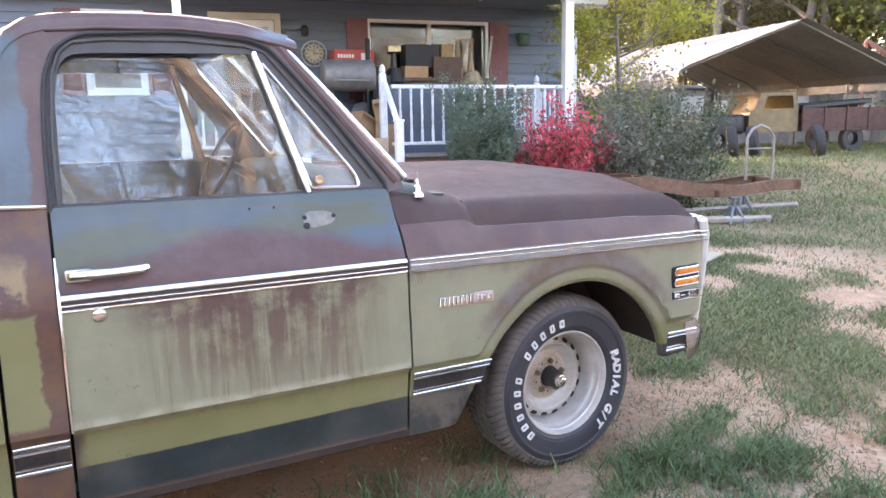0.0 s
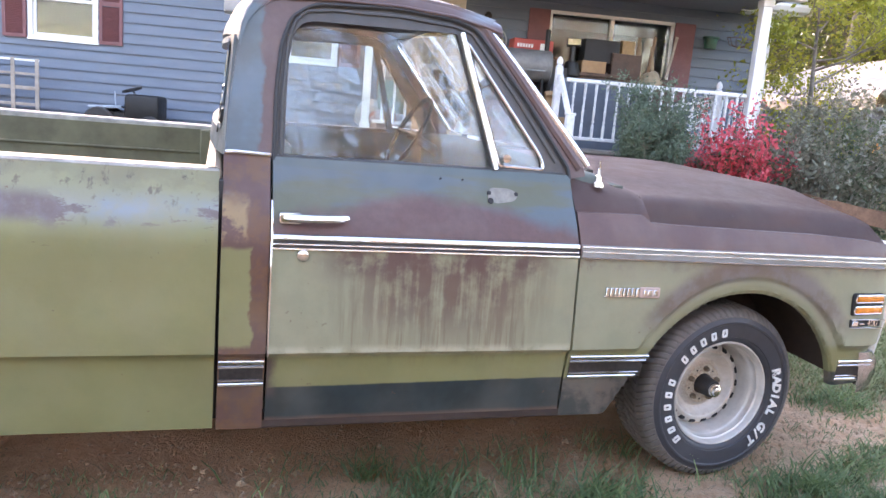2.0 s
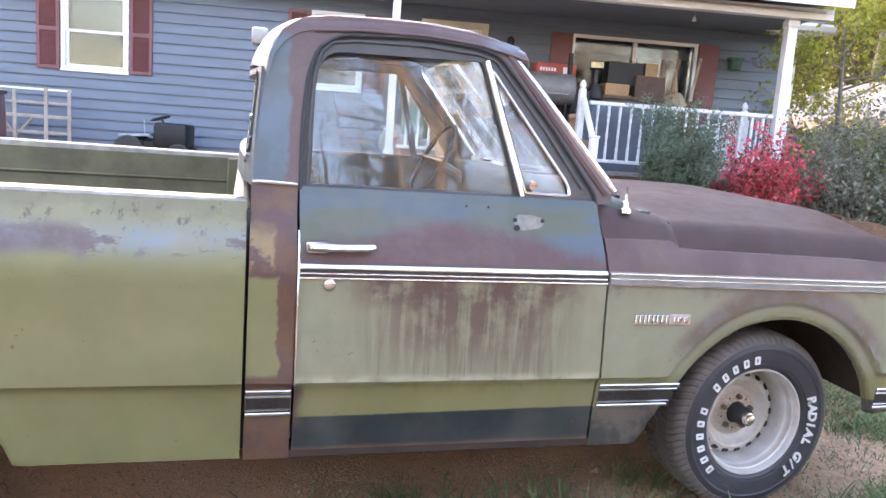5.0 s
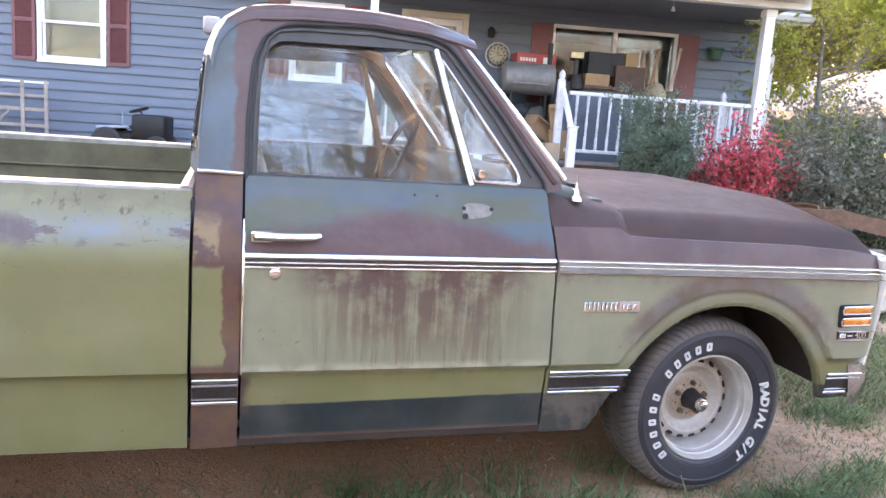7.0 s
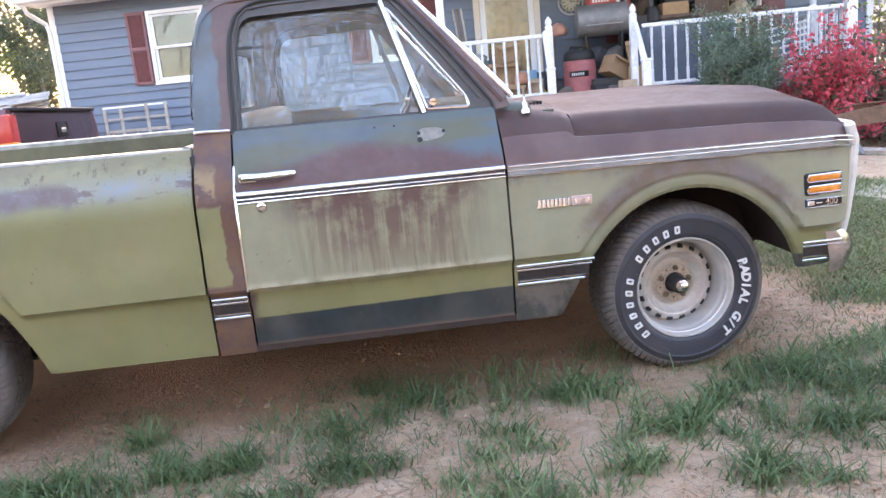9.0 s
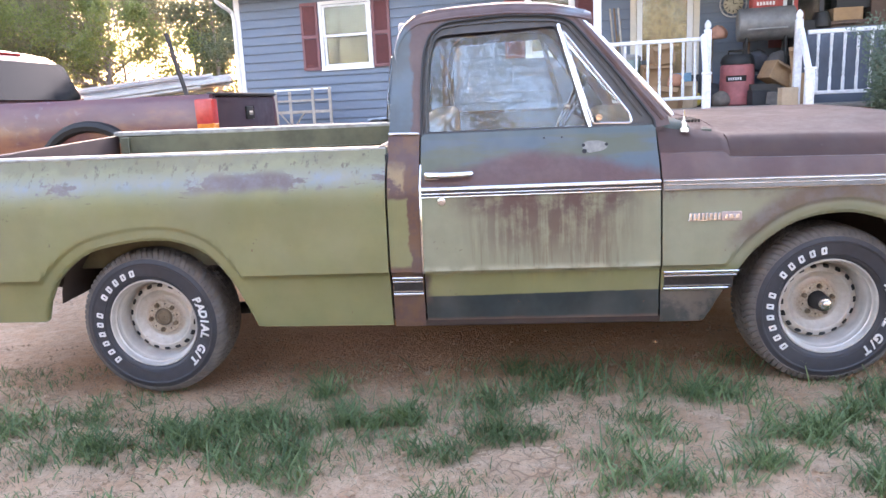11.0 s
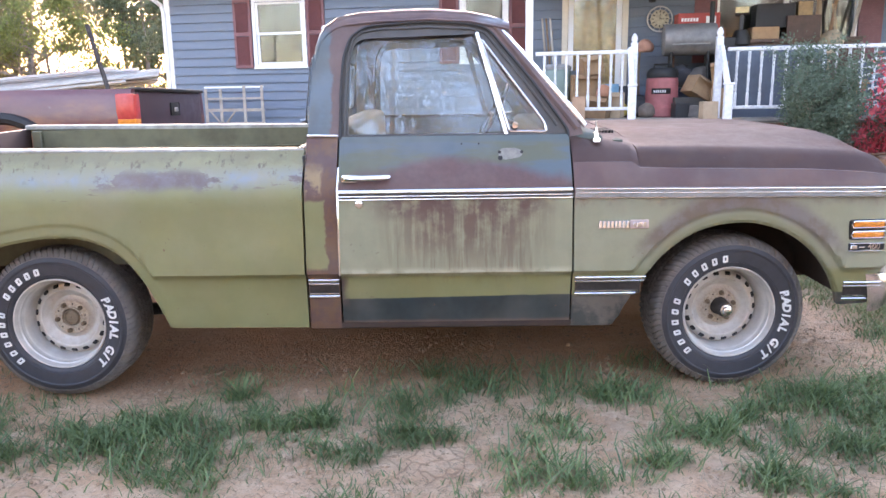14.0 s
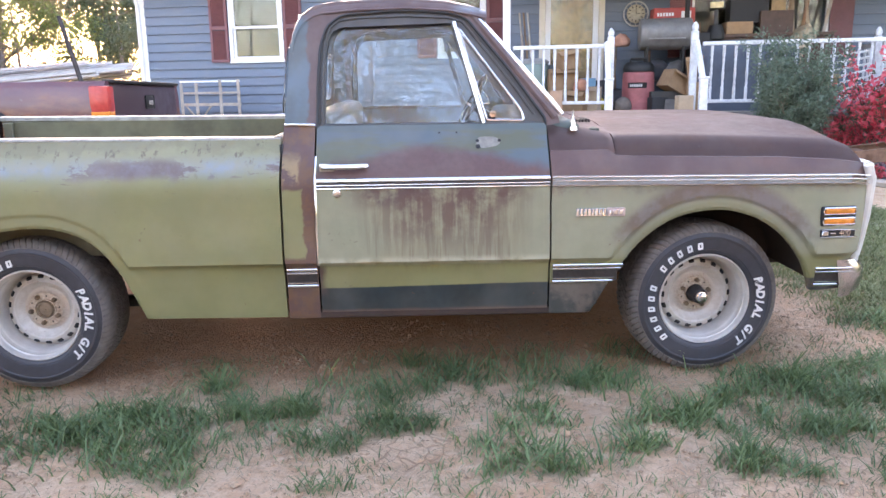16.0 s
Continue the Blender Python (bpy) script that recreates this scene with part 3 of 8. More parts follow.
# bed
def bed_low(x):
    if ARCH_R[0][0] < x < ARCH_R[-1][0]:
        return interp(x, CURVE_R)
    return 0.345 if x < 0 else interp(x, [(0.467, 0.303), (1.078, 0.298)])


bed_top = lambda x: interp(x, [(-1.05, 1.078), (1.08, 1.062)])
bed_side = tpart("bed_side", side_sheet(bmesh.new(), -1.06, 1.078, bed_low, bed_top, ARCH_R), PAINT["bed"], "olive bed side with worn whitish and brown patches", both=True)
worn_rail = plain("worn_rail", (0.34, 0.33, 0.29), 0.55, 0.2, 14, 0.5)
for y0, y1 in ((0.112, 0.20),):
    b = bmesh.new()
    n = 24
    rows = []
    for k in range(n + 1):
        x = -1.05 + 2.125 * k / n
        z = bed_top(x)
        rows.append([b.verts.new(p) for p in ((x, y0, z - 0.012), (x, y0 - 0.004, z - 0.002), (x, y0 + 0.004, z + 0.006), (x, y1 - 0.006, z + 0.006), (x, y1, z), (x, y1, z - 0.02))])
    for p, q in zip(rows, rows[1:]):
        for k in range(5):
            b.faces.new((p[k], p[k + 1], q[k + 1], q[k]))
    b.faces.new(rows[0]), b.faces.new(rows[-1][::-1])
    tpart("bed_rail", b, worn_rail, "scuffed pale steel rail", both=True)
b = bmesh.new()
for y, s in ((0.20, 1),):
    box(b, (-1.0, min(y, y + 0.02 * s), 0.55), (1.06, max(y, y + 0.02 * s), 1.05))
    for z in (0.72, 0.93):
        box(b, (-1.0, min(y, y - 0.03 * s), z), (1.06, max(y, y + 0.03 * s), z + 0.012), 0.004)
    for x in (-0.99, 0.98):
        box(b, (x, min(y, y + 0.045 * s), 0.56), (x + 0.06, max(y, y + 0.045 * s), 1.05), 0.006)
bed_inner_mat = plain("bed_inner_paint", (0.125, 0.118, 0.066), 0.65, 0, 7, 0.45)
tpart("bed_inner_wall", b, bed_inner_mat, both=True)
b = bmesh.new()
for k in range(8):
    y = 0.2 + k * 0.1975
    box(b, (-1.04, y + 0.006, 0.545), (1.06, y + 0.19, 0.56), 0.003)
tpart("bed_floor", b, plain("bed_floor_wood", (0.12, 0.085, 0.06), 0.85, 0, 14, 0.4))
b = bmesh.new()
box(b, (1.05, 0.13, 0.4), (1.075, WIDTH - 0.13, 1.04), 0.004)
tube(b, [(1.06, 0.12, 1.05), (1.06, WIDTH - 0.12, 1.05)], 0.026, 10)
box(b, (1.035, 0.115, 1.0), (1.078, 0.21, 1.07), 0.008)
tpart("bed_front_wall", b, worn_rail)
b = bmesh.new()
box(b, (-1.085, 0.14, 0.5), (-1.045, WIDTH - 0.14, 1.06), 0.012, seg=2)
tpart("tailgate", b, plain("tailgate_primer", (0.105, 0.065, 0.058), 0.6, 0, 9, 0.35), "maroon primer tailgate")
b = bmesh.new()
box(b, (-1.09, 0.0, 0.62), (-1.0, 0.08, 0.78), 0.014, seg=2)
tpart("tail_lamp", b, red_lens, "red tail lamp", both=True)
b = bmesh.new()
box(b, (-0.93, -0.012, 0.70), (-0.78, 0.004, 0.785), 0.008)
rear_marker = tpart("rear_side_marker", b, black_metal)
b = bmesh.new()
box(b, (-0.92, -0.019, 0.748), (-0.79, -0.010, 0.776), 0.006)
box(b, (-0.92, -0.019, 0.709), (-0.79, -0.010, 0.737), 0.006)
tpart("marker_lens", b, red_lens, "red marker lens", rear_marker)
b = bmesh.new()
tube(b, [(-1.2, 0.06, 0.46), (-1.2, WIDTH - 0.06, 0.46)], 0.07, 10)
tpart("rear_bumper", b, rust_iron)

# dark strip added to stand for the shade in the gap between bed and cab
b = bmesh.new()
box(b, (1.0765, 0.075, 0.31), (1.089, 0.20, 1.04))
tpart("gap_seal", b, seal_and_gap_black, both=True)

# cab: lower corner, sill, upper shell
b = side_sheet(bmesh.new(), 1.088, 1.222, lambda x: 0.293, lambda x: 1.115, None, 0.03, 0.02)
tpart("cab_corner", b, PAINT["cab"], "cab corner with flaking paint and rust", both=True)
b = bmesh.new()
box(b, (1.10, 0.035, 0.288), (2.40, 0.12, 0.325), 0.008)
tpart("rocker_panel", b, undercoat, both=True)
b = bmesh.new()
box(b, (1.1, 0.1, 0.30), (2.45, WIDTH - 0.1, 0.36), 0.01)
box(b, (2.42, 0.2, 0.30), (2.46, WIDTH - 0.2, 1.08))
box(b, (1.10, 0.16, 0.32), (1.13, WIDTH - 0.16, 1.1))
tpart("cab_floor", b, interior)
DOOR_UP = [(1.236, 1.10), (1.238, 1.30), (1.252, 1.46), (1.285, 1.535), (1.345, 1.573), (1.60, 1.590), (1.80, 1.578), (1.875, 1.558), (2.06, 1.335), (2.205, 1.135), (2.21, 1.10)]
GLASS = rounded([(1.262, 1.118), (1.27, 1.40), (1.292, 1.523), (1.812, 1.538), (1.934, 1.118)], [0.01, 0, 0.06, 0.01, 0.01])
VENT = rounded([(1.842, 1.520), (1.962, 1.128), (2.122, 1.122), (2.110, 1.165)], [0.015, 0.008, 0.02, 0.02])
SHELL = [(1.090, 1.112), (1.100, 1.25), (1.112, 1.38), (1.130, 1.50), (1.165, 1.575), (1.225, 1.618), (1.32, 1.634), (1.60, 1.642), (1.80, 1.628), (1.945, 1.598), (1.925, 1.575), (1.95, 1.525), (2.10, 1.345), (2.265, 1.150), (2.275, 1.112)]
DOOR_UP = DOOR_UP[:1] + rounded(DOOR_UP, [0, 0.05, 0.06, 0.05, 0.06, 0.06, 0.05, 0.05, 0.03, 0.01, 0])[1:-1] + DOOR_UP[-1:]
OPEN = [(u + (-0.004 if u < 1.30 else 0.004 if u > 1.90 else 0.0), v + (0.004 if v > 1.5 else 0.0)) for u, v in DOOR_UP]
b = bmesh.new()
plate(b, SHELL + OPEN[::-1], [], lambda u, v: (u, upper_y(v), v), (0, 0.035, 0))
tpart("cab_pillar", b, PAINT["roof"], "cab side pillar with blue and maroon worn paint", both=True, smooth=20)
# roof: a crowned lid that rolls down to the pillars
b = bmesh.new()
ROOF_X = [1.128, 1.132, 1.148, 1.175, 1.215, 1.27, 1.36, 1.50, 1.65, 1.78, 1.88, 1.945, 1.968]
ROOF_Z = [1.46, 1.50, 1.555, 1.592, 1.620, 1.637, 1.647, 1.655, 1.655, 1.645, 1.625, 1.604, 1.595]
rows = []
ROLL = [(0.0, 0.050), (0.004, 0.034), (0.014, 0.020), (0.034, 0.010), (0.07, 0.003), (0.13, 0.0), (0.25, -0.008), (0.45, -0.016), (0.72, -0.02)]
for i, (x, z) in enumerate(zip(ROOF_X, ROOF_Z)):
    bow = 0.055 * max(0.0, 1 - i / 7)
    y0 = upper_y(z - 0.05) - 0.004
    half = [(y0 + e, z - drop) for e, drop in ROLL]
    full = half + [(WIDTH - y, zz) for y, zz in half[::-1]]
    rows.append([b.verts.new((x - bow * math.sin(math.pi * (y - y0) / (WIDTH - 2 * y0)) ** 0.6 if y0 < y < WIDTH - y0 else x, y, zz)) for y, zz in full])
for p, q in zip(rows, rows[1:]):
    for k in range(len(p) - 1):
        b.faces.new((p[k], p[k + 1], q[k + 1], q[k]))
bmesh.ops.recalc_face_normals(b, faces=b.faces)
bmesh.ops.solidify(b, geom=b.faces[:], thickness=0.012)
tpart("cab_roof", b, PAINT["roof"], "faded maroon cab roof", smooth=50)
b = bmesh.new()
tube(b, [(1.262, upper_y(1.59) - 0.005, 1.583), (1.40, upper_y(1.6) - 0.007, 1.596), (1.62, upper_y(1.6) - 0.007, 1.602), (1.80, upper_y(1.59) - 0.007, 1.591), (1.90, upper_y(1.57) - 0.007, 1.572), (1.965, upper_y(1.56) - 0.004, 1.556)], 0.005, 8)
tpart("drip_rail", b, PAINT["roof"], both=True)
# back of the cab with its window
b = bmesh.new()
plate(b, [(0.17, 1.10), (0.262, 1.46), (WIDTH - 0.262, 1.46), (WIDTH - 0.17, 1.10)], [rounded([(0.25, 1.17), (0.30, 1.44), (WIDTH - 0.30, 1.44), (WIDTH - 0.25, 1.17)], 0.05)], lambda u, v: (1.092 + 0.10 * (v - 1.1), u, v), (0.02, 0, 0))
bmesh.ops.subdivide_edges(b, edges=[e for e in b.edges if e.calc_length() > 0.2], cuts=6)
for v in b.verts:
    v.co.x -= 0.055 * math.sin(math.pi * min(1, max(0, (v.co.y - 0.17) / (WIDTH - 0.34)))) ** 0.6
tpart("cab_back", b, PAINT["roof"])
b = bmesh.new()
plate(b, rounded([(0.24, 1.16), (0.29, 1.45), (WIDTH - 0.29, 1.45), (WIDTH - 0.24, 1.16)], 0.05), [], lambda u, v: (1.106 + 0.10 * (v - 1.1), u, v), (0.005, 0, 0))
for v in b.verts:
    v.co.x -= 0.048
rear_glass = tpart("rear_window", b, cab_glass)
rear_glass.visible_shadow = False
b = bmesh.new()
box(b, (1.075, 0.72, 1.555), (1.135, 0.86, 1.615), 0.012, seg=2)
tpart("cargo_lamp", b, plain("lamp_white", (0.5, 0.5, 0.48), 0.4), "small white cargo lamp on the cab back")
b = bmesh.new()
tube(b, [(1.092, 0.137, 1.119), (1.12, 0.136, 1.121), (1.222, 0.136, 1.117)], 0.007, 8)
tpart("belt_moulding", b, chrome, "chrome belt strip", both=True)

# door
b = side_sheet(bmesh.new(), 1.230, 2.214, lambda x: 0.318, lambda x: 1.112, None, 0.03, 0.05)
door = tpart("door", b, PAINT["door"], "door with rust runs, olive below and maroon above", both=False)
part("door", lean(mirrored(side_sheet(bmesh.new(), 1.230, 2.214, lambda x: 0.318, lambda x: 1.112, None, 0.03, 0.1))), PAINT["door"], truck)
b = bmesh.new()
plate(b, DOOR_UP, [GLASS, VENT], lambda u, v: (u, upper_y(v) + 0.006, v), (0, 0.03, 0))
tpart("window_frame", b, gasket, "dark green-grey door window frame", both=True, smooth=20)
b = bmesh.new()
tube(b, [(u, upper_y(v) - 0.001, v) for u, v in OPEN], 0.0065, 6)
tpart("door_seal", b, seal_and_gap_black, "black rubber door seal", both=True)
b = bmesh.new()
tube(b, [(1.252, upper_y(1.12) + 0.004, 1.115), (1.255, upper_y(1.3) + 0.004, 1.30), (1.268, upper_y(1.46) + 0.004, 1.46), (1.290, upper_y(1.52) + 0.004, 1.522), (1.322, upper_y(1.548) + 0.004, 1.552), (1.40, upper_y(1.565) + 0.004, 1.563), (1.62, upper_y(1.57) + 0.004, 1.570), (1.80, upper_y(1.56) + 0.004, 1.560), (1.862, upper_y(1.54) + 0.004, 1.543), (2.035, upper_y(1.33) + 0.004, 1.330), (2.165, upper_y(1.15) + 0.004, 1.150)], 0.006, 6)
tpart("frame_ridge", b, gasket, "", both=True)
b = bmesh.new()
box(b, (1.236, 0.138, 1.098), (2.20, 0.17, 1.118), 0.005)
tpart("window_sill", b, gasket, both=True)
b = bmesh.new()
plate(b, [(u, v) for u, v in rounded([(1.255, 1.105), (1.265, 1.53), (1.818, 1.545), (1.94, 1.105)], 0.02)], [], lambda u, v: (u, upper_y(v) + 0.026, v), (0, 0.005, 0))
tpart("door_glass", b, cab_glass, both=True).visible_shadow = False
b = bmesh.new()
plate(b, VENT, [], lambda u, v: (u, upper_y(v) + 0.020, v), (0, 0.005, 0))
tpart("vent_glass", b, cab_glass, both=True).visible_shadow = False


def ring(bm, pts, r, off, n=6):
    tube(bm, [(u, upper_y(v) + off, v) for u, v in pts + [pts[0]]], r, n)


b = bmesh.new()
tube(b, [(1.826, upper_y(1.54) - 0.004, 1.542), (1.946, upper_y(1.118) - 0.004, 1.115)], 0.0095, 8)
ring(b, VENT, 0.0055, 0.006)
tpart("vent_frame", b, chrome, "chrome vent window frame", both=True)
b = bmesh.new()
lathe(b, [(0, 0), (0.014, 0.002), (0.014, 0.008), (0.007, 0.012), (0.007, 0.03)], 14, pose(1.984, upper_y(1.15) - 0.012, 1.153, -90))
tpart("vent_latch", b, chrome)
b = bmesh.new()
pts = [(1.922, 1.572), (2.04, 1.437), (2.16, 1.298), (2.255, 1.188), (2.292, 1.146)]
tube(b, [(u - 0.004, upper_y(v) + 0.008, v) for u, v in pts], [0.010, 0.014, 0.015, 0.015, 0.010], 8)
tpart("windscreen_trim", b, chrome, "bright windscreen trim", both=True)
b = bmesh.new()
tube(b, [(1.895, upper_y(1.58) + 0.008, 1.580), (2.00, upper_y(1.45) + 0.006, 1.455), (2.13, upper_y(1.3) + 0.004, 1.292), (2.255, upper_y(1.14) + 0.002, 1.137)], [0.014, 0.016, 0.017, 0.018], 8)
tpart("windscreen_pillar", b, PAINT["roof"], both=True)
b = bmesh.new()
rows = []
for k in range(17):
    s = k / 16
    y = 0.20 + (WIDTH - 0.40) * s
    bow = 4 * s * (1 - s)
    rows.append([b.verts.new((2.292 + 0.10 * bow + (1.925 + 0.06 * bow - 2.292 - 0.10 * bow) * t, y + (0.09 * t if s < 0.5 else -0.09 * t) * abs(1 - 2 * s), 1.135 + 0.45 * t)) for t in (0, 0.5, 1)])
for p, q in zip(rows, rows[1:]):
    for k in range(2):
        b.faces.new((p[k], p[k + 1], q[k + 1], q[k]))
bmesh.ops.solidify(b, geom=b.faces[:], thickness=0.005)
tpart("windscreen", b, cab_glass).visible_shadow = False
# door furniture
b = bmesh.new()
box(b, (1.246, 0.016, 0.930), (1.312, 0.05, 0.966), 0.008, seg=2)
handle_base = tpart("door_handle", b, chrome, "chrome door handle", door)
b = bmesh.new()
tube(b, [(1.262, 0.018, 0.950), (1.30, 0.004, 0.952), (1.36, 0.0, 0.952), (1.42, 0.008, 0.953), (1.446, 0.026, 0.953)], [0.010, 0.013, 0.013, 0.012, 0.010], 10)
tpart("lever", b, chrome, "", handle_base)
b = bmesh.new()
box(b, (1.252, 0.010, 0.937), (1.292, 0.022, 0.958), 0.007, seg=2)
tpart("push_button", b, plain("worn_gold", (0.45, 0.36, 0.2), 0.35, 0.8), "", handle_base)
b = bmesh.new()
lathe(b, [(0, 0.010), (0.010, 0.010), (0.017, 0.006), (0.019, 0.0), (0.019, -0.01)], 18, pose(1.318, 0.002, 0.843, 90))
tpart("door_lock", b, chrome, "round chrome key lock", door)
for x, z, r in ((1.752, 1.078, 0.0035), (1.826, 1.078, 0.0035), (1.914, 1.043, 0.007), (1.916, 1.020, 0.010), (2.008, 1.043, 0.007)):
    b = bmesh.new()
    lathe(b, [(0, 0.003), (r, 0.003), (r, -0.004)], 10, pose(x, side_y(z) - 0.001, z, 62))
    tpart("screw_hole", b, black_metal, "", door)
b = bmesh.new()
plate(b, rounded([(1.905, 1.030), (1.93, 1.012), (2.0, 1.022), (2.02, 1.045), (1.985, 1.060), (1.92, 1.060)], 0.015), [], lambda u, v: (u, side_y(v) - 0.0015, v), (0, 0.003, 0))
tpart("mirror_scar", b, plain("bare_primer", (0.22, 0.21, 0.18), 0.6, 0.1, 40, 0.4), "pale scar of a missing mirror", door)
b = bmesh.new()
for dz, h, p in ((0.013, 0.015, 0.009), (-0.006, 0.006, 0.006), (-0.019, 0.007, 0.007)):
    strip(b, 1.228, 2.214, 0.886 + dz - 0.004, h, p)
door_trim = tpart("door_moulding", b, chrome, "bright side moulding", door)
b = bmesh.new()
strip(b, 1.229, 2.213, 0.882, 0.044, 0.003)
tpart("moulding_inlay", b, wood_grain_mat, "", door_trim)
b = bmesh.new()
tube(b, [(1.229, side_y(0.54) - 0.006, 0.54), (1.228, side_y(0.7) - 0.008, 0.7), (1.228, side_y(0.9) - 0.006, 0.9), (1.229, side_y(1.0) - 0.004, 0.99)], 0.0045, 6)
tpart("door_edge_guard", b, chrome, "", door)

# front fender, cowl and hood
FRONT = [(0.36, 3.515), (0.50, 3.553), (0.62, 3.578), (0.75, 3.592), (0.86, 3.598), (0.93, 3.585), (0.985, 3.56)]


def fender_low(x):
    if x < ARCH_F[0][0]:
        return 0.293
    return interp(x, CURVE_F) if x < ARCH_F[-1][0] else interp(x, [(3.375, 0.375), (3.60, 0.385)])


def fender_top(x):
    return interp(x, [(2.225, 1.112), (2.30, 1.112), (2.36, 1.080), (2.505, 0.976), (2.6, 0.972), (3.2, 0.961), (3.45, 0.947), (3.598, 0.928)])


def fender_bow(x, z):
    turn = max(0.0, x - 3.45)
    return 1.6 * turn * turn + 0.010 * smooth01(z, 0.5, 0.9) * smooth01(x, 3.2, 3.6)


b = side_sheet(bmesh.new(), 2.222, 3.598, fender_low, lambda x: min(fender_top(x), 1.0) if x > 2.23 else 1.0, ARCH_F, 0.022, 0.03, fender_bow)
for v in b.verts:
    if v.co.x > 3.5:
        v.co.x = 3.5 + (v.co.x - 3.5) * (interp(v.co.z, FRONT) - 3.5) / 0.098
fender = tpart("fender", b, PAINT["fender"], "front fender, maroon above and worn olive below", both=True)
# cowl: the panel between windscreen and hood
b = bmesh.new()
rows = []
for x in (2.222, 2.26, 2.30, 2.36, 2.42, 2.47, 2.502):
    row = []
    for k in range(33):
        s = k / 32
        e = min(s, 1 - s) * (WIDTH - 0.14)
        z = interp(e, [(0, 0.985), (0.035, 1.025), (0.078, interp(x, [(2.222, 1.088), (2.502, 1.054)])), (0.14, interp(x, [(2.222, 1.115), (2.502, 1.064)])), (0.45, interp(x, [(2.222, 1.116), (2.502, 1.090)]))])
        row.append(b.verts.new((x, 0.065 + (WIDTH - 0.13) * s, z)))
    rows.append(row)
for p, q in zip(rows, rows[1:]):
    for k in range(32):
        b.faces.new((p[k], p[k + 1], q[k + 1], q[k]))
bmesh.ops.solidify(b, geom=b.faces[:], thickness=0.015)
cowl = tpart("cowl", b, PAINT["hood"], "maroon cowl panel")
b = bmesh.new()
for k in range(5):
    box(b, (2.40 + 0.018 * k, 0.42 + 0.012 * k, 1.084), (2.407 + 0.018 * k, 0.62 + 0.012 * k, 1.103))
tpart("cowl_slot", b, black_metal, "", cowl)
HOOD_EDGE = [(2.51, 1.056), (2.8, 1.052), (3.1, 1.043), (3.35, 1.031), (3.46, 1.022), (3.53, 1.008), (3.57, 0.985), (3.60, 0.935)]
b = bmesh.new()
rows = []
for x in [2.510, 2.53, 2.6, 2.7, 2.8, 2.9, 3.0, 3.1, 3.2, 3.3, 3.4, 3.46, 3.51, 3.55, 3.58, 3.60]:
    ed = interp(x, HOOD_EDGE)
    up = interp(x, [(2.51, 0.034), (3.0, 0.047), (3.38, 0.060), (3.49, 0.054), (3.555, 0.038), (3.6, 0.012)])
    row = []
    for e, h in ((0.0, None), (0.014, 0.28), (0.038, 0.66), (0.066, 0.92), (0.098, 1.0)):
        row.append((0.092 + e, (fender_top(x) - 0.004) * (1 - (h or 0)) + ed * (h or 0)))
    for s in np.linspace(0.07, 0.5, 12):
        y = 0.092 + s * (WIDTH - 0.184)
        row.append((y, ed + up * smooth01(s, 0.03, 0.28)))
    full = row + [(WIDTH - y, z) for y, z in row[-2::-1]]
    shift = 0.03 if x > 3.45 else 0
    rows.append([b.verts.new((x + shift * math.sin(math.pi * y / WIDTH), y, z)) for y, z in full])
for p, q in zip(rows, rows[1:]):
    for k in range(len(p) - 1):
        b.faces.new((p[k], p[k + 1], q[k + 1], q[k]))
bmesh.ops.solidify(b, geom=b.faces[:], thickness=0.012)
hood = tpart("hood", b, PAINT["hood"], "flat maroon primer hood", smooth=28)
b = bmesh.new()
lathe(b, [(0, 0.055), (0.004, 0.054), (0.006, 0.03), (0.011, 0.026), (0.012, 0.006), (0.02, 0.002), (0.021, -0.012)], 14, pose(2.337, 0.16, 1.087, -6))
tube(b, [(2.337, 0.158, 1.137), (2.336, 0.16, 1.165)], 0.003, 6)
tpart("antenna_base", b, chrome, "broken chrome antenna base", cowl)

# mouldings and badges on the fender
b = bmesh.new()
fy = lambda z: side_y(z)
for dz, h, p in ((0.018, 0.006, 0.008), (0.002, 0.004, 0.006), (-0.018, 0.006, 0.007)):
    strip(b, 2.226, 3.50, 0.878 + dz, h, p, None, -0.010)
    strip(b, 3.50, 3.585, 0.868 + dz, h, p, lambda z: side_y(z) + 0.012, -0.006)
ft = tpart("fender_moulding", b, chrome, "bright ribbed fender moulding", fender)
b = bmesh.new()
strip(b, 2.226, 3.50, 0.878, 0.046, 0.003, None, -0.010)
tpart("moulding_inlay", b, plain("grey_inlay", (0.22, 0.215, 0.20), 0.55, 0.2, 20, 0.3), "", ft)


def low_moulding(x0, x1, x1b, zt, parent):
    bb = bmesh.new()
    for z, h in ((zt - 0.007, 0.013), (zt - 0.022, 0.008), (zt - 0.066, 0.007), (zt - 0.080, 0.012)):
        k = (zt - z) / 0.085
        strip(bb, x0, x1 + (x1b - x1) * k, z, h, 0.008)
    m = tpart("lower_moulding", bb, chrome, "bright lower side moulding", parent)
    bb = bmesh.new()
    strip(bb, x0 + 0.002, (x1 + x1b) / 2 - 0.002, zt - 0.043, 0.072, 0.004)
    tpart("moulding_inlay", bb, wood_grain_mat, "black textured inlay", m)


low_moulding(2.232, 2.538, 2.492, 0.518, fender)
low_moulding(1.090, 1.220, 1.220, 0.520, truck)
low_moulding(3.384, 3.545, 3.535, 0.480, fender)


def bars(bm, x0, z0, widths, h, gap, y, depth=0.005):
    """Unreadable or branded lettering as raised upright blocks."""
    x = x0
    for w in widths:
        box(bm, (x, y - depth, z0), (x + w, y + 0.004, z0 + h), 0.0015)
        x += w + gap
    return x


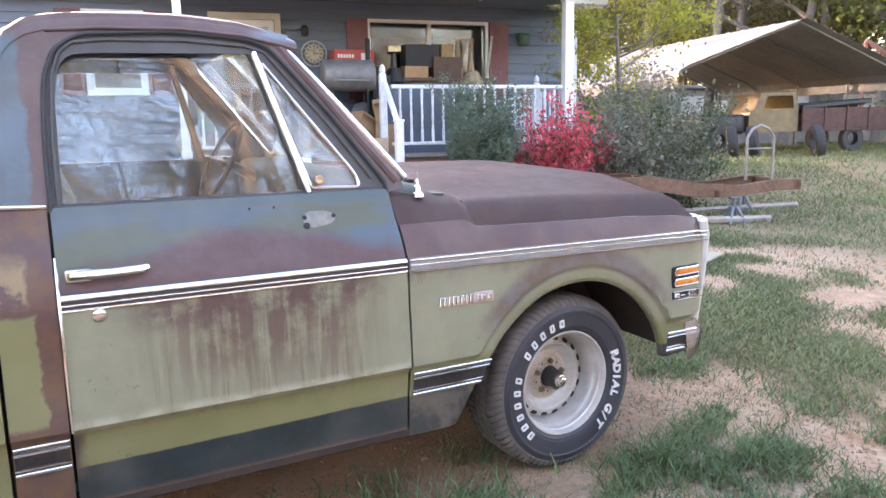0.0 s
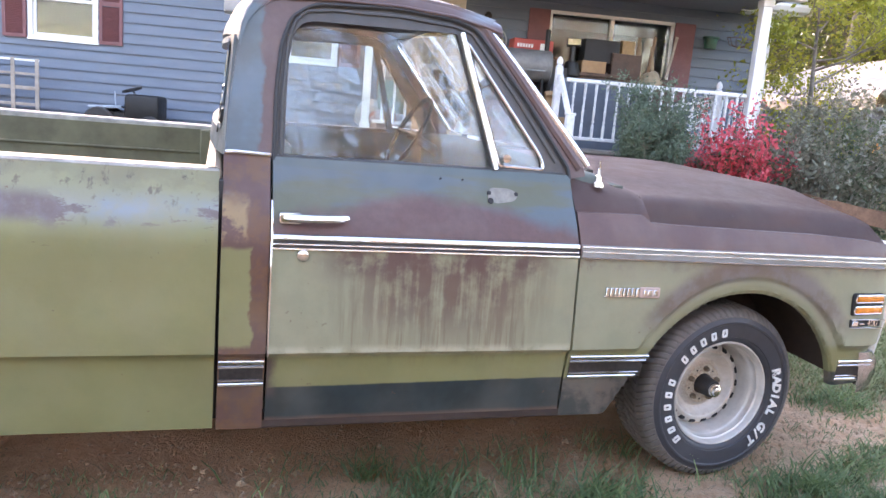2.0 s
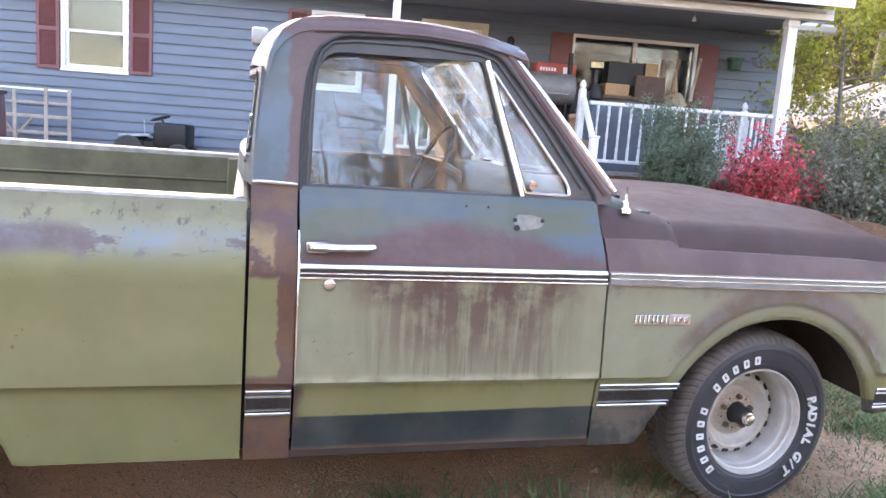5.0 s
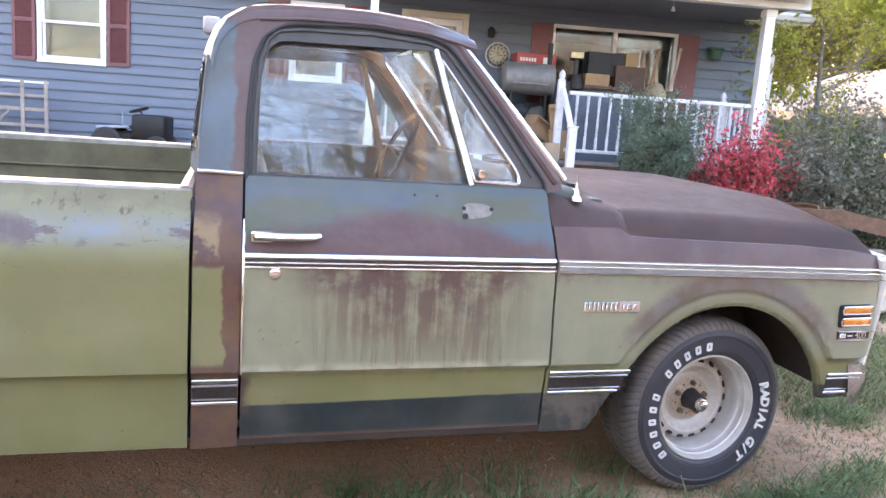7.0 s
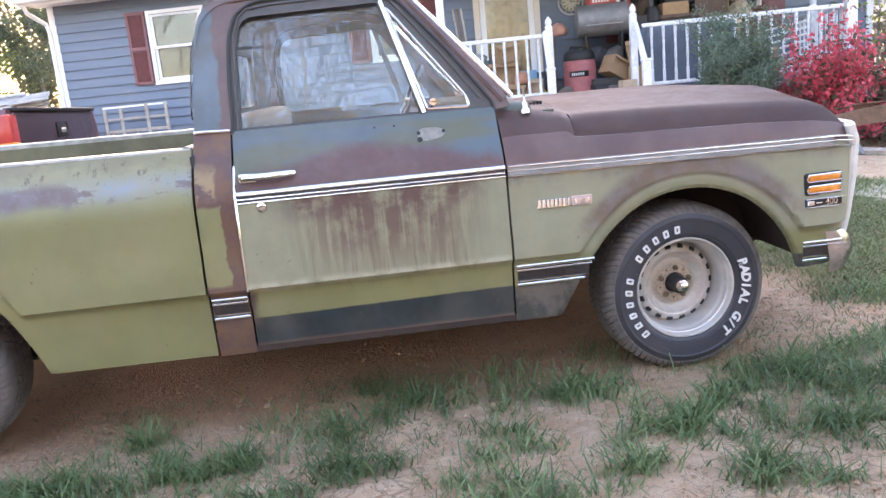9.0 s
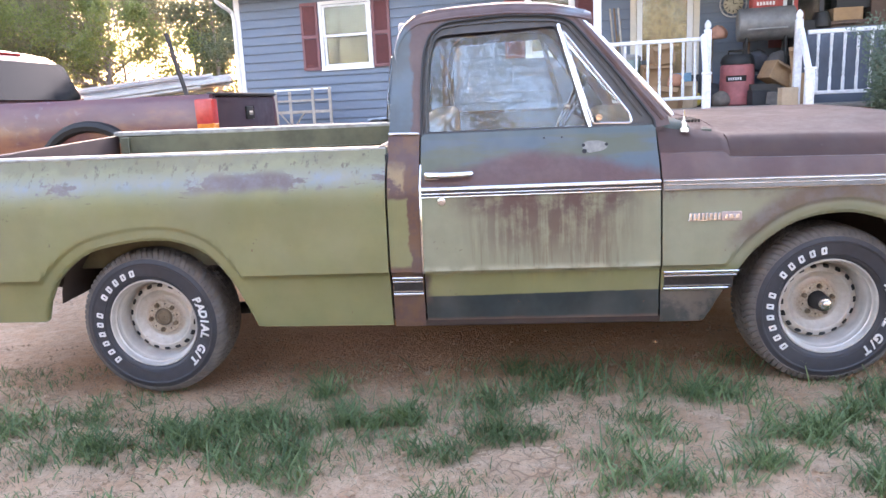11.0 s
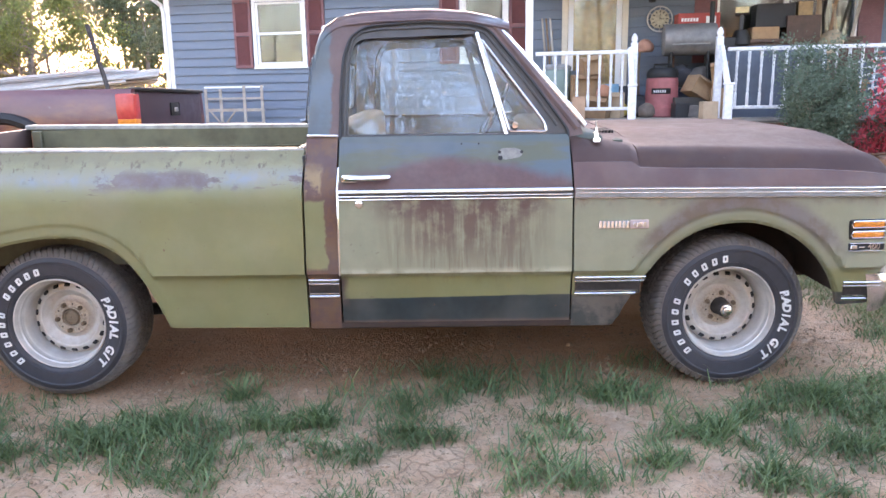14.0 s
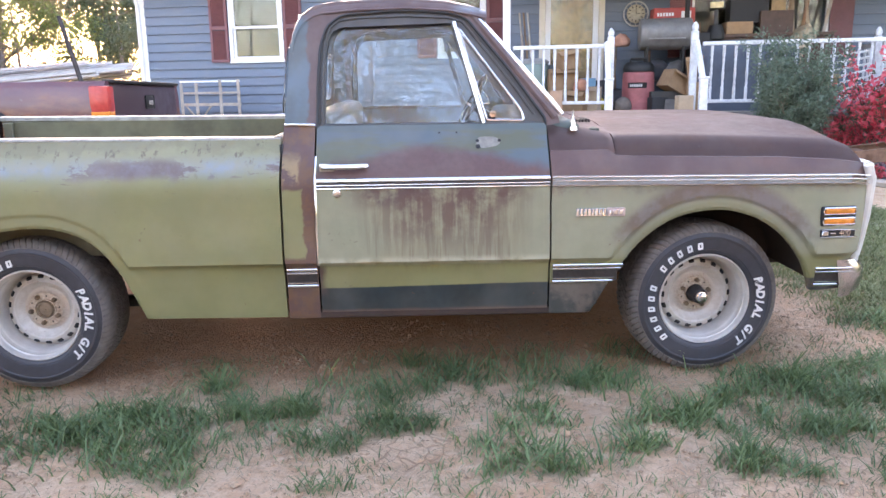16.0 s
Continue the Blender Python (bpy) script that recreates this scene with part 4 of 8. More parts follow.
b = bmesh.new()
bars(b, 2.326, 0.729, [0.012, 0.013, 0.011, 0.013, 0.011, 0.013, 0.013, 0.011], 0.033, 0.004, -0.004)
box(b, (2.322, -0.005, 0.728), (2.452, 0.002, 0.733), 0.001)
emblem = tpart("fender_badge", b, chrome, "chrome raised badge", fender)
b = bmesh.new()
box(b, (2.455, -0.008, 0.727), (2.534, 0.002, 0.764), 0.003)
tpart("badge_plate", b, plain("badge_pale_red", (0.52, 0.40, 0.36), 0.4, 0.3, 40, 0.2), "", emblem)
b = bmesh.new()
bars(b, 2.468, 0.735, [0.010, 0.018, 0.016], 0.021, 0.006, -0.008, 0.003)
tpart("badge_mark", b, chrome, "", emblem)
b = bmesh.new()
box(b, (3.377, -0.012, 0.664), (3.538, 0.006, 0.752), 0.010, seg=2)
for v in b.verts:
    v.co.y += fender_bow(v.co.x, 0.7)
marker = tpart("side_marker", b, black_metal, "black side marker lamp", fender)
b = bmesh.new()
for z in (0.716, 0.672):
    tube(b, [(3.389, -0.016 + fender_bow(3.389, 0.7), z + 0.003), (3.526, -0.016 + fender_bow(3.526, 0.7), z + 0.003), (3.53, -0.016 + fender_bow(3.53, 0.7), z + 0.014), (3.526, -0.016 + fender_bow(3.526, 0.7), z + 0.030), (3.389, -0.016 + fender_bow(3.389, 0.7), z + 0.030), (3.384, -0.016 + fender_bow(3.384, 0.7), z + 0.016), (3.389, -0.016 + fender_bow(3.389, 0.7), z + 0.003)], 0.0035, 6)
tpart("marker_frame", b, chrome, "", marker)
b = bmesh.new()
for z in (0.716, 0.672):
    box(b, (3.391, -0.019, z + 0.005), (3.524, -0.008, z + 0.028), 0.005, seg=2)
for v in b.verts:
    v.co.y += fender_bow(v.co.x, 0.7)
tpart("marker_lens", b, amber, "amber marker lens", marker)
b = bmesh.new()
box(b, (3.378, -0.014, 0.622), (3.536, 0.006, 0.652), 0.003)
for v in b.verts:
    v.co.y += fender_bow(v.co.x, 0.64)
badge = tpart("engine_badge", b, black_metal, "small chrome-edged number badge", fender)


def letters(text, size, m, mat, name, parent, depth=0.002, label=""):
    """Raised lettering in the built-in font."""
    cu = bpy.data.curves.new(name, "FONT")
    cu.body, cu.size, cu.extrude, cu.align_x, cu.align_y = text, size, depth, "CENTER", "CENTER"
    tmp = new(name, cu)
    dg = bpy.context.evaluated_depsgraph_get()
    me = bpy.data.meshes.new_from_object(tmp.evaluated_get(dg))
    bpy.data.objects.remove(tmp)
    bm = bmesh.new()
    bm.from_mesh(me)
    bmesh.ops.transform(bm, matrix=m, verts=bm.verts)
    return part(name, bm, mat, parent, label, smooth=0)


letters("400", 0.034, pose(3.485, -0.0125 + fender_bow(3.49, 0.64), 0.637, 90), chrome, "badge_number", badge)
b = bmesh.new()
box(b, (3.384, -0.017, 0.627), (3.412, -0.010, 0.647), 0.002)
box(b, (3.418, -0.017, 0.634), (3.442, -0.010, 0.640), 0.001)
box(b, (3.377, -0.017, 0.6195), (3.537, -0.008, 0.6225), 0.001)
box(b, (3.377, -0.017, 0.6515), (3.537, -0.008, 0.6545), 0.001)
tpart("badge_mark", b, chrome, "", badge)
# grille shell and bumper
white_shell = plain("grille_shell_white", (0.62, 0.60, 0.55), 0.45, 0, 12, 0.15)
b = bmesh.new()
for s in (0, 1):
    pts = [(3.588, 0.04, 0.922), (3.611, 0.05, 0.86), (3.606, 0.06, 0.7), (3.586, 0.06, 0.56), (3.562, 0.05, 0.47)]
    tube(b, [(x, y if not s else WIDTH - y, z) for x, y, z in pts], [0.018, 0.022, 0.022, 0.02, 0.016], 10)
tube(b, [(3.598, 0.05, 0.913), (3.64, 0.5, 0.925), (3.64, WIDTH - 0.5, 0.925), (3.61, WIDTH - 0.05, 0.915)], 0.022, 10)
tpart("grille_shell", b, white_shell, "off-white grille surround")
b = bmesh.new()
box(b, (3.50, 0.08, 0.45), (3.60, WIDTH - 0.08, 0.90), 0.02)
grille = tpart("grille", b, black_metal)
b = bmesh.new()
for z in (0.55, 0.62, 0.69, 0.76, 0.83):
    box(b, (3.60, 0.1, z), (3.62, WIDTH - 0.1, z + 0.012), 0.003)
tpart("grille_bar", b, chrome, "", grille)
b = bmesh.new()
for y in (0.27, WIDTH - 0.27):
    lathe(b, [(0, 0.02), (0.07, 0.012), (0.085, 0.0), (0.09, -0.03)], 24, pose(3.622, y, 0.7, 0, 90))
tpart("headlight", b, chrome, "round headlights", grille)
b = bmesh.new()
rows = []
for y, x in [(0.015, 3.515), (0.03, 3.57), (0.07, 3.61), (0.16, 3.64), (0.5, 3.68), (WIDTH / 2, 3.69)]:
    rows.append((y, x))
rows += [(WIDTH - y, x) for y, x in rows[-2::-1]]
rings = []
for y, x in rows:
    cut = smooth01(min(y, WIDTH - y), 0.01, 0.09)
    rings.append([b.verts.new(p) for p in ((x - 0.02 - 0.03 * cut, y, 0.345), (x, y, 0.365), (x + 0.022, y, 0.42), (x + 0.018, y, 0.47), (x - 0.012, y, 0.51), (x - 0.04, y, 0.512), (x - 0.03, y, 0.46), (x - 0.02, y, 0.40))])
for p, q in zip(rings, rings[1:]):
    for k in range(8):
        b.faces.new((p[k], p[(k + 1) % 8], q[(k + 1) % 8], q[k]))
b.faces.new(rings[0]), b.faces.new(rings[-1][::-1])
tpart("front_bumper", b, bumper_chrome, "chrome front bumper")
# inner arches and chassis
for cx in (0.0, 2.925):
    for y0, y1 in ((0.06, 0.46),):
        b = bmesh.new()
        pr = []
        for k in range(17):
            a = math.pi * k / 16
            pr.append((cx + 0.455 * math.cos(a), 0.42 + 0.355 * math.sin(a)))
        va = [[b.verts.new((x, y, z)) for x, z in pr] for y in (y0, y1)]
        for k in range(len(pr) - 1):
            b.faces.new((va[0][k], va[0][k + 1], va[1][k + 1], va[1][k]))
        b.faces.new(va[1])
        tpart("wheel_well", b, undercoat, both=True)
b = bmesh.new()
for y in (0.55, WIDTH - 0.62):
    box(b, (-1.1, y, 0.36), (3.5, y + 0.07, 0.50), 0.01)
for x in (-0.9, 0.4, 1.3, 2.4, 3.2):
    box(b, (x, 0.55, 0.38), (x + 0.07, WIDTH - 0.55, 0.46), 0.01)
tube(b, [(0, 0.3, 0.345), (0, WIDTH - 0.3, 0.345)], 0.055, 12)
tube(b, [(2.92, 0.3, 0.30), (2.92, WIDTH - 0.3, 0.30)], 0.05, 12)
box(b, (2.5, 0.7, 0.36), (3.3, 1.28, 0.85), 0.06)
box(b, (0.25, 0.5, 0.33), (1.0, 0.7, 0.52), 0.03)
tpart("chassis", b, undercoat)
b = bmesh.new()
tube(b, [(1.3, 0.5, 0.28), (0.2, 0.45, 0.26), (-0.25, 0.34, 0.21), (-0.47, 0.26, 0.19)], 0.030, 12, caps=False)
tpart("exhaust_pipe", b, black_metal)

# cab fittings
b = bmesh.new()
box(b, (1.16, 0.22, 0.62), (1.66, WIDTH - 0.22, 0.78), 0.05, seg=3)
box(b, (1.14, 0.22, 0.72), (1.30, WIDTH - 0.22, 1.16), 0.05, seg=3, m=Matrix.Identity(4))
tpart("bench_seat", b, seat_vinyl, "grey vinyl bench seat")
b = bmesh.new()
box(b, (2.12, 0.17, 0.86), (2.38, WIDTH - 0.17, 1.12), 0.05, seg=3)
tpart("dashboard", b, interior)
b = bmesh.new()
lathe(b, [(0.195 + 0.012 * math.cos(a), 0.012 * math.sin(a)) for a in (2 * math.pi * k / 8 for k in range(8))], 32, pose(1.97, WIDTH - 0.52, 1.13, 0, -62), closed=True)
tube(b, [(1.97, WIDTH - 0.52, 1.13), (2.25, WIDTH - 0.52, 0.98)], 0.025, 8)
for s in (-1, 1):
    tube(b, [(1.97, WIDTH - 0.52, 1.13), (1.97, WIDTH - 0.52 + 0.19 * s, 1.13)], 0.012, 6)
tpart("steering_wheel", b, black_metal, "black steering wheel")

# wheels, built once at the origin with the axle along -y
TYRE_R = 0.347
tread_mat = rubber


def wheel_meshes():
    out = {}
    bm = bmesh.new()
    lathe(bm, [(0.203, -0.103), (0.214, -0.116), (0.222, -0.1205), (0.228, -0.121), (0.230, -0.1245), (0.25, -0.1275), (0.280, -0.129), (0.283, -0.1315), (0.290, -0.1315), (0.294, -0.128), (0.306, -0.1255), (0.318, -0.118)], 80)
    out["sidewall"] = bm
    # the tread: blocks with grooves across, running over the shoulder, and four grooves round
    bm = bmesh.new()
    lugs = 78
    rows = []
    cross = [(0.304, -0.1245, 0.0), (0.310, -0.1255, 0.004), (0.322, -0.1185, 0.006), (0.333, -0.1085, 0.007), (0.340, -0.097, 0.008), (0.3445, -0.080, 0.008), (0.346, -0.062, 0.008),
             (0.337, -0.060, 0), (0.337, -0.054, 0), (0.3465, -0.052, 0.008), (0.347, -0.022, 0.008), (0.338, -0.020, 0), (0.338, -0.013, 0), (0.347, -0.011, 0.006), (0.347, 0.011, 0.006),
             (0.338, 0.013, 0), (0.338, 0.020, 0), (0.347, 0.022, 0.008), (0.3465, 0.052, 0.008), (0.337, 0.054, 0), (0.337, 0.060, 0), (0.346, 0.062, 0.008), (0.340, 0.097, 0.008), (0.325, 0.117, 0.004), (0.285, 0.129, 0), (0.222, 0.118, 0), (0.20, 0.10, 0)]
    for k in range(4 * lugs):
        row = []
        for r, h, deep in cross:
            cut = deep if k % 4 == 3 else 0.0
            aa = 2 * math.pi * (k + (0.45 if k % 4 == 2 else 0.0)) / (4 * lugs) + 0.055 * math.sin(h * 30) + (0.02 if abs(h) < 0.05 else 0.0)
            row.append(bm.verts.new(((r - cut) * math.cos(aa), (r - cut) * math.sin(aa), h)))
        rows.append(row)
    for p, q in zip(rows, rows[1:] + rows[:1]):
        for i in range(len(cross) - 1):
            bm.faces.new((p[i], p[i + 1], q[i + 1], q[i]))
    out["tread"] = bm
    bm = bmesh.new()
    lathe(bm, [(0.205, -0.098), (0.209, -0.108), (0.207, -0.1145), (0.202, -0.1145), (0.198, -0.108), (0.1965, -0.096), (0.193, -0.090), (0.190, -0.088), (0.1885, -0.066), (0.1855, -0.062), (0.183, -0.058), (0.181, -0.030), (0.178, -0.006), (0.172, 0.010), (0.164, 0.014)], 72)
    out["rim"] = bm
    bm = bmesh.new()
    lathe(bm, [(0.170, 0.014), (0.163, -0.004), (0.155, -0.010), (0.143, -0.016), (0.136, -0.019), (0.131, -0.017), (0.126, -0.008), (0.112, 0.010), (0.100, 0.016), (0.090, 0.012), (0.083, 0.002), (0.078, -0.004), (0.050, -0.005), (0.048, -0.010), (0.044, -0.010), (0.042, 0.0)], 64)
    out["disc"] = bm
    bm = bmesh.new()
    box(bm, (0.150, -0.0125, -0.016), (0.161, 0.0125, 0.004), 0.003, m=pose(0.156, 0, -0.009, 0, 34) @ pose(-0.156, 0, 0.007))
    out["slot"] = bm
    bm = bmesh.new()
    lathe(bm, [(0, -0.026), (0.006, -0.025), (0.010, -0.020), (0.0115, -0.004)], 6, pose(0.063, 0, 0))
    out["lug_nut"] = bm
    bm = bmesh.new()
    lathe(bm, [(0, -0.0062), (0.0035, -0.0062), (0.0035, -0.003)], 8, pose(0.064, 0, 0))
    out["stud_hole"] = bm
    return out


def wheel_disc_paint():
    """Silver wheel paint, browned with brake dust and rust towards the hub."""
    n = Nodes("wheel_disc_paint", 0.5, 0.25)
    v = n.local()
    x, y, z = n.xyz(v)
    r = n.math("SQRT", n.add(n.mul(x, x), n.mul(y, y)))
    f, g = n.noise(22, 5, 0.65, v), n.noise(90, 4, 0.7, v)
    c = n.mix(n.ramp(f, 0.3, 0.7), (0.60, 0.57, 0.52), (0.50, 0.46, 0.40))
    c = n.mix(n.mul(n.ramp(n.add(r, n.mul(n.sub(f, 0.5), 0.05)), 0.105, 0.07), 0.7), c, n.mix(n.ramp(g, 0.4, 0.65), (0.46, 0.37, 0.26), (0.24, 0.15, 0.09)))
    c = n.mix(n.mul(n.ramp(g, 0.62, 0.72), 0.5), c, (0.25, 0.17, 0.11))
    n.color(c)
    n.bump(g, 0.0006)
    return n.m


old_nut = plain("old_lug_nut", (0.22, 0.16, 0.11), 0.6, 0.5, 40, 0.4)
WM = {k: mesh_of("wheel_" + k, bm, {"sidewall": tyre_wall, "tread": rubber, "rim": silver_paint, "disc": wheel_disc_paint(), "slot": black_metal, "lug_nut": old_nut, "stud_hole": black_metal}[k]) for k, bm in wheel_meshes().items()}
WM["tread"].set_sharp_from_angle(angle=radians(14))


def arc_letters(text, deg0, step, r, size):
    """Raised white characters round the tyre, one mesh each; a space leaves a gap, # a plain block."""
    out = []
    for i, ch in enumerate(text):
        if ch == " ":
            continue
        a = radians(deg0 + step * i)
        c_, s_ = math.cos(a), math.sin(a)
        m = Matrix(((-s_, c_, 0, r * c_), (c_, s_, 0, r * s_), (0, 0, -1, -0.1285), (0, 0, 0, 1)))
        bm = bmesh.new()
        if ch == "#":
            plate(bm, rounded([(-size * 0.30, -size * 0.36), (size * 0.24, -size * 0.36), (size * 0.30, size * 0.36), (-size * 0.24, size * 0.36)], size * 0.12), [rounded([(-size * 0.10, -size * 0.18), (-size * 0.07, size * 0.18), (size * 0.11, size * 0.18), (size * 0.08, -size * 0.18)], size * 0.04)], lambda u, v: m @ Vector((u, v, 0.003)), m.to_3x3() @ Vector((0, 0, -0.004)))
        else:
            cu = bpy.data.curves.new("ch", "FONT")
            cu.body, cu.size, cu.extrude, cu.offset, cu.shear, cu.align_x, cu.align_y = ch, size * 1.2, 0.003, 0.0018, 0.15, "CENTER", "CENTER"
            tmp = new("ch", cu)
            me = bpy.data.meshes.new_from_object(tmp.evaluated_get(bpy.context.evaluated_depsgraph_get()))
            bpy.data.objects.remove(tmp)
            me.transform(m)
            bm.from_mesh(me)
        out.append(bm)
    return out


def wheel(name, m, spin, front, letters_on, first=-222.0, step=11.2, word=-20.0):
    hub = new(name)
    hub.parent = truck
    hub.matrix_parent_inverse = truck.matrix_world.inverted()
    hub.matrix_basis = m
    turn = pose(0, 0, 0, 0, 0, spin)

    def add(n, me, parent, t=turn):
        ob = new(n, me)
        ob.parent = parent
        ob.matrix_basis = t
        return ob
    tyre = add("tyre", WM["tread"], hub, Matrix.Identity(4))
    tagged(tyre, "worn black tyre with raised white lettering")
    add("sidewall", WM["sidewall"], tyre, Matrix.Identity(4))
    rim = add("rim", WM["rim"], hub)
    tagged(rim, "dusty silver steel rim")
    add("disc", WM["disc"], rim, Matrix.Identity(4))
    for k in range(18):
        add("slot", WM["slot"], rim, pose(0, 0, 0, 0, 0, 20 * k))
    for k in range(5):
        add("lug_nut", WM["lug_nut"], rim, pose(0, 0, 0, 0, 0, 72 * k + 18))
        add("stud_hole", WM["stud_hole"], rim, pose(0, 0, 0, 0, 0, 72 * k + 54))
    bm = bmesh.new()
    if front:
        lathe(bm, [(0, -0.101), (0.010, -0.100), (0.017, -0.096), (0.020, -0.088), (0.026, -0.086), (0.027, -0.070)], 20)
        cap = new("hub_cap", mesh_of("hub_cap", bm, chrome))
        bm = bmesh.new()
        lathe(bm, [(0.0, -0.072), (0.031, -0.072), (0.035, -0.066), (0.037, -0.02), (0.042, 0.0)], 20)
        add("hub", mesh_of("hub", bm, plain("hub_black", (0.03, 0.026, 0.024), 0.6, 0.3, 30, 0.4)), rim, Matrix.Identity(4))
    else:
        lathe(bm, [(0, -0.012), (0.004, -0.012), (0.005, -0.009), (0.026, -0.008), (0.028, -0.012), (0.034, -0.012), (0.036, -0.008), (0.043, 0.0)], 24)
        cap = new("hub_cap", mesh_of("hub_cap", bm, plain("hub_cap_brown", (0.26, 0.20, 0.14), 0.55, 0.5, 30, 0.35)))
    cap.parent = rim
    if letters_on:
        for nm, row in (("tyre_mark", arc_letters("###### #####", first, step, 0.249, 0.042)), ("tyre_letter", arc_letters("RADIAL G/T", word, 7.7, 0.250, 0.042))):
            for q in row:
                ob = new(nm, mesh_of(nm, q, letter_white, 0))
                ob.parent = tyre
    return hub


# the wheel's local -z points out to the near side
NEAR = pose(0, 0, 0, -90)
wheel("wheel", pose(-0.055, 0.215, 0.308) @ NEAR, 10, False, True, -222.0, 10.6, -26.0)
wheel("wheel", pose(2.933, 0.215, 0.324, 0, 0, 2) @ NEAR, 40, True, True)
FAR = pose(0, 0, 0, 90)
wheel("wheel", pose(0, WIDTH - 0.215, 0.347 + LEAN_Y * 1.7) @ FAR, 0, False, False)
wheel("wheel", pose(2.92, WIDTH - 0.215, 0.352 + LEAN_Y * 1.7) @ FAR, 0, True, False)


# ---- the house (its own axes: x along the front wall, -y out to the yard) ----
DECK = 1.0
house = thing("house", HOUSE_X, HOUSE_Y, 0, "single-storey house with blue lap siding and a covered porch", "house", turn=HOUSE_TURN)


def siding():
    n = Nodes("blue_lap_siding", 0.55)
    r = n.random()
    f, g = n.noise((1.2, 1.2, 14), 5, 0.6), n.noise(30, 5, 0.7)
    c = n.mix(n.ramp(f, 0.3, 0.7), (0.112, 0.147, 0.198), (0.134, 0.168, 0.215))
    c = n.mix(n.mul(r, 0.25), c, (0.11, 0.145, 0.19))
    c = n.mix(n.mul(n.ramp(n.noise(3, 4, 0.6), 0.55, 0.75), 0.3), c, (0.18, 0.195, 0.21))
    n.color(c)
    n.bump(g, 0.001)
    return n.m


siding_mat = siding()
shutter_mat = plain("maroon_shutter", (0.185, 0.072, 0.076), 0.55, 0, 10, 0.2)
roof_mat = plain("grey_shingle", (0.17, 0.19, 0.22), 0.9, 0, 16, 0.35, 0.004)
brick_mat = plain("red_brick", (0.26, 0.12, 0.085), 0.9, 0, 14, 0.35, 0.003)
deck_mat = plain("porch_board", (0.24, 0.22, 0.20), 0.8, 0, 9, 0.3)
# dimness of the rooms is put into the inner walls' colour
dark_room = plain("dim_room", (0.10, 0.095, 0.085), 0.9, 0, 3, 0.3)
L0, L1, EAVE = -1.6, 11.15, 3.27
HOLES = [(0.06, 0.91, 1.93, 2.97), (3.66, 4.34, 1.93, 2.97), (5.32, 6.20, DECK, 2.97), (7.62, 9.52, 1.85, 2.96)]


def hpart(name, bm, mat, label="", parent=None, smooth=35):
    ob = new(name, mesh_of(name, bm, mat, smooth))
    ob.parent = parent or house
    if label:
        tagged(ob, label)
    return ob


b = bmesh.new()
plate(b, [(L0, 0.2), (L1, 0.2), (L1, EAVE + 0.05), (L0, EAVE + 0.05)], [[(a, c), (a, d), (e, d), (e, c)] for a, e, c, d in HOLES], lambda u, v: (u, 0, v), (0, 0.14, 0))
wall = hpart("wall", b, siding_mat, smooth=0)
b = bmesh.new()
box(b, (L0, 0.14, 0.2), (L0 + 0.14, 8.0, EAVE + 0.05))
box(b, (L1 - 0.14, 0.14, 0.2), (L1, 8.0, EAVE + 0.05))
box(b, (L0, 7.9, 0.2), (L1, 8.0, EAVE + 0.05))
box(b, (L0 + 0.14, 0.14, DECK - 0.06), (L1 - 0.14, 7.9, DECK - 0.01))
hpart("outer_wall", b, siding_mat)
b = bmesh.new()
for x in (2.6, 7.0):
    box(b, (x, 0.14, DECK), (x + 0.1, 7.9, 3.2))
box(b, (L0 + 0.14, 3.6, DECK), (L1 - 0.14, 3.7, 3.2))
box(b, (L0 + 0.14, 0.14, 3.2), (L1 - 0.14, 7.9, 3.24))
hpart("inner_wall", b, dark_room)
# lap boards, row by row between the openings
STEP = 0.148
row_mesh = {}
z = 0.30
while z < EAVE:
    cuts = sorted((a - 0.05, e + 0.05) for a, e, c, d in HOLES if z + STEP * 0.5 > c - 0.06 and z + STEP * 0.5 < d + 0.05)
    x0 = L0 + 0.06
    for a, e in cuts + [(L1 - 0.02, L1)]:
        if a - x0 > 0.05:
            w_ = round(a - x0, 3)
            if w_ not in row_mesh:
                bb = bmesh.new()
                p = [(0, -0.004), (0, -0.034), (0.012, -0.034), (STEP + 0.006, -0.005), (STEP + 0.006, -0.001)]
                ends = [[bb.verts.new((u, y_, z_)) for z_, y_ in p] for u in (0, w_)]
                for k in range(5):
                    bb.faces.new((ends[0][k], ends[0][(k + 1) % 5], ends[1][(k + 1) % 5], ends[1][k]))
                bb.faces.new(ends[0]), bb.faces.new(ends[1][::-1])
                row_mesh[w_] = mesh_of("siding_board", bb, siding_mat, 20)
            ob = new("siding_board", row_mesh[w_])
            ob.parent = wall
            ob.matrix_basis = pose(x0, 0, z)
        x0 = e
    z += STEP
b = bmesh.new()
box(b, (L0 - 0.03, -0.035, 0.2), (L0 + 0.075, 0.02, EAVE), 0.004)
box(b, (L0 - 0.03, 0.018, 0.2), (L0 - 0.002, 0.1, EAVE), 0.004)
hpart("corner_board", b, vinyl_white, "white corner trim")
b = bmesh.new()
box(b, (L1 - 0.07, -0.035, 0.2), (L1 + 0.03, 0.02, EAVE), 0.004)
hpart("corner_board", b, vinyl_white, "white corner trim")
b = bmesh.new()
tube(b, [(L0 - 0.16, -0.42, EAVE - 0.04), (L0 - 0.15, -0.38, EAVE - 0.14), (L0 - 0.04, -0.10, EAVE - 0.30), (L0 - 0.02, -0.075, EAVE - 0.42), (L0 - 0.02, -0.075, 0.5)], 0.034, 8)
hpart("downspout", b, vinyl_white, "white downspout")
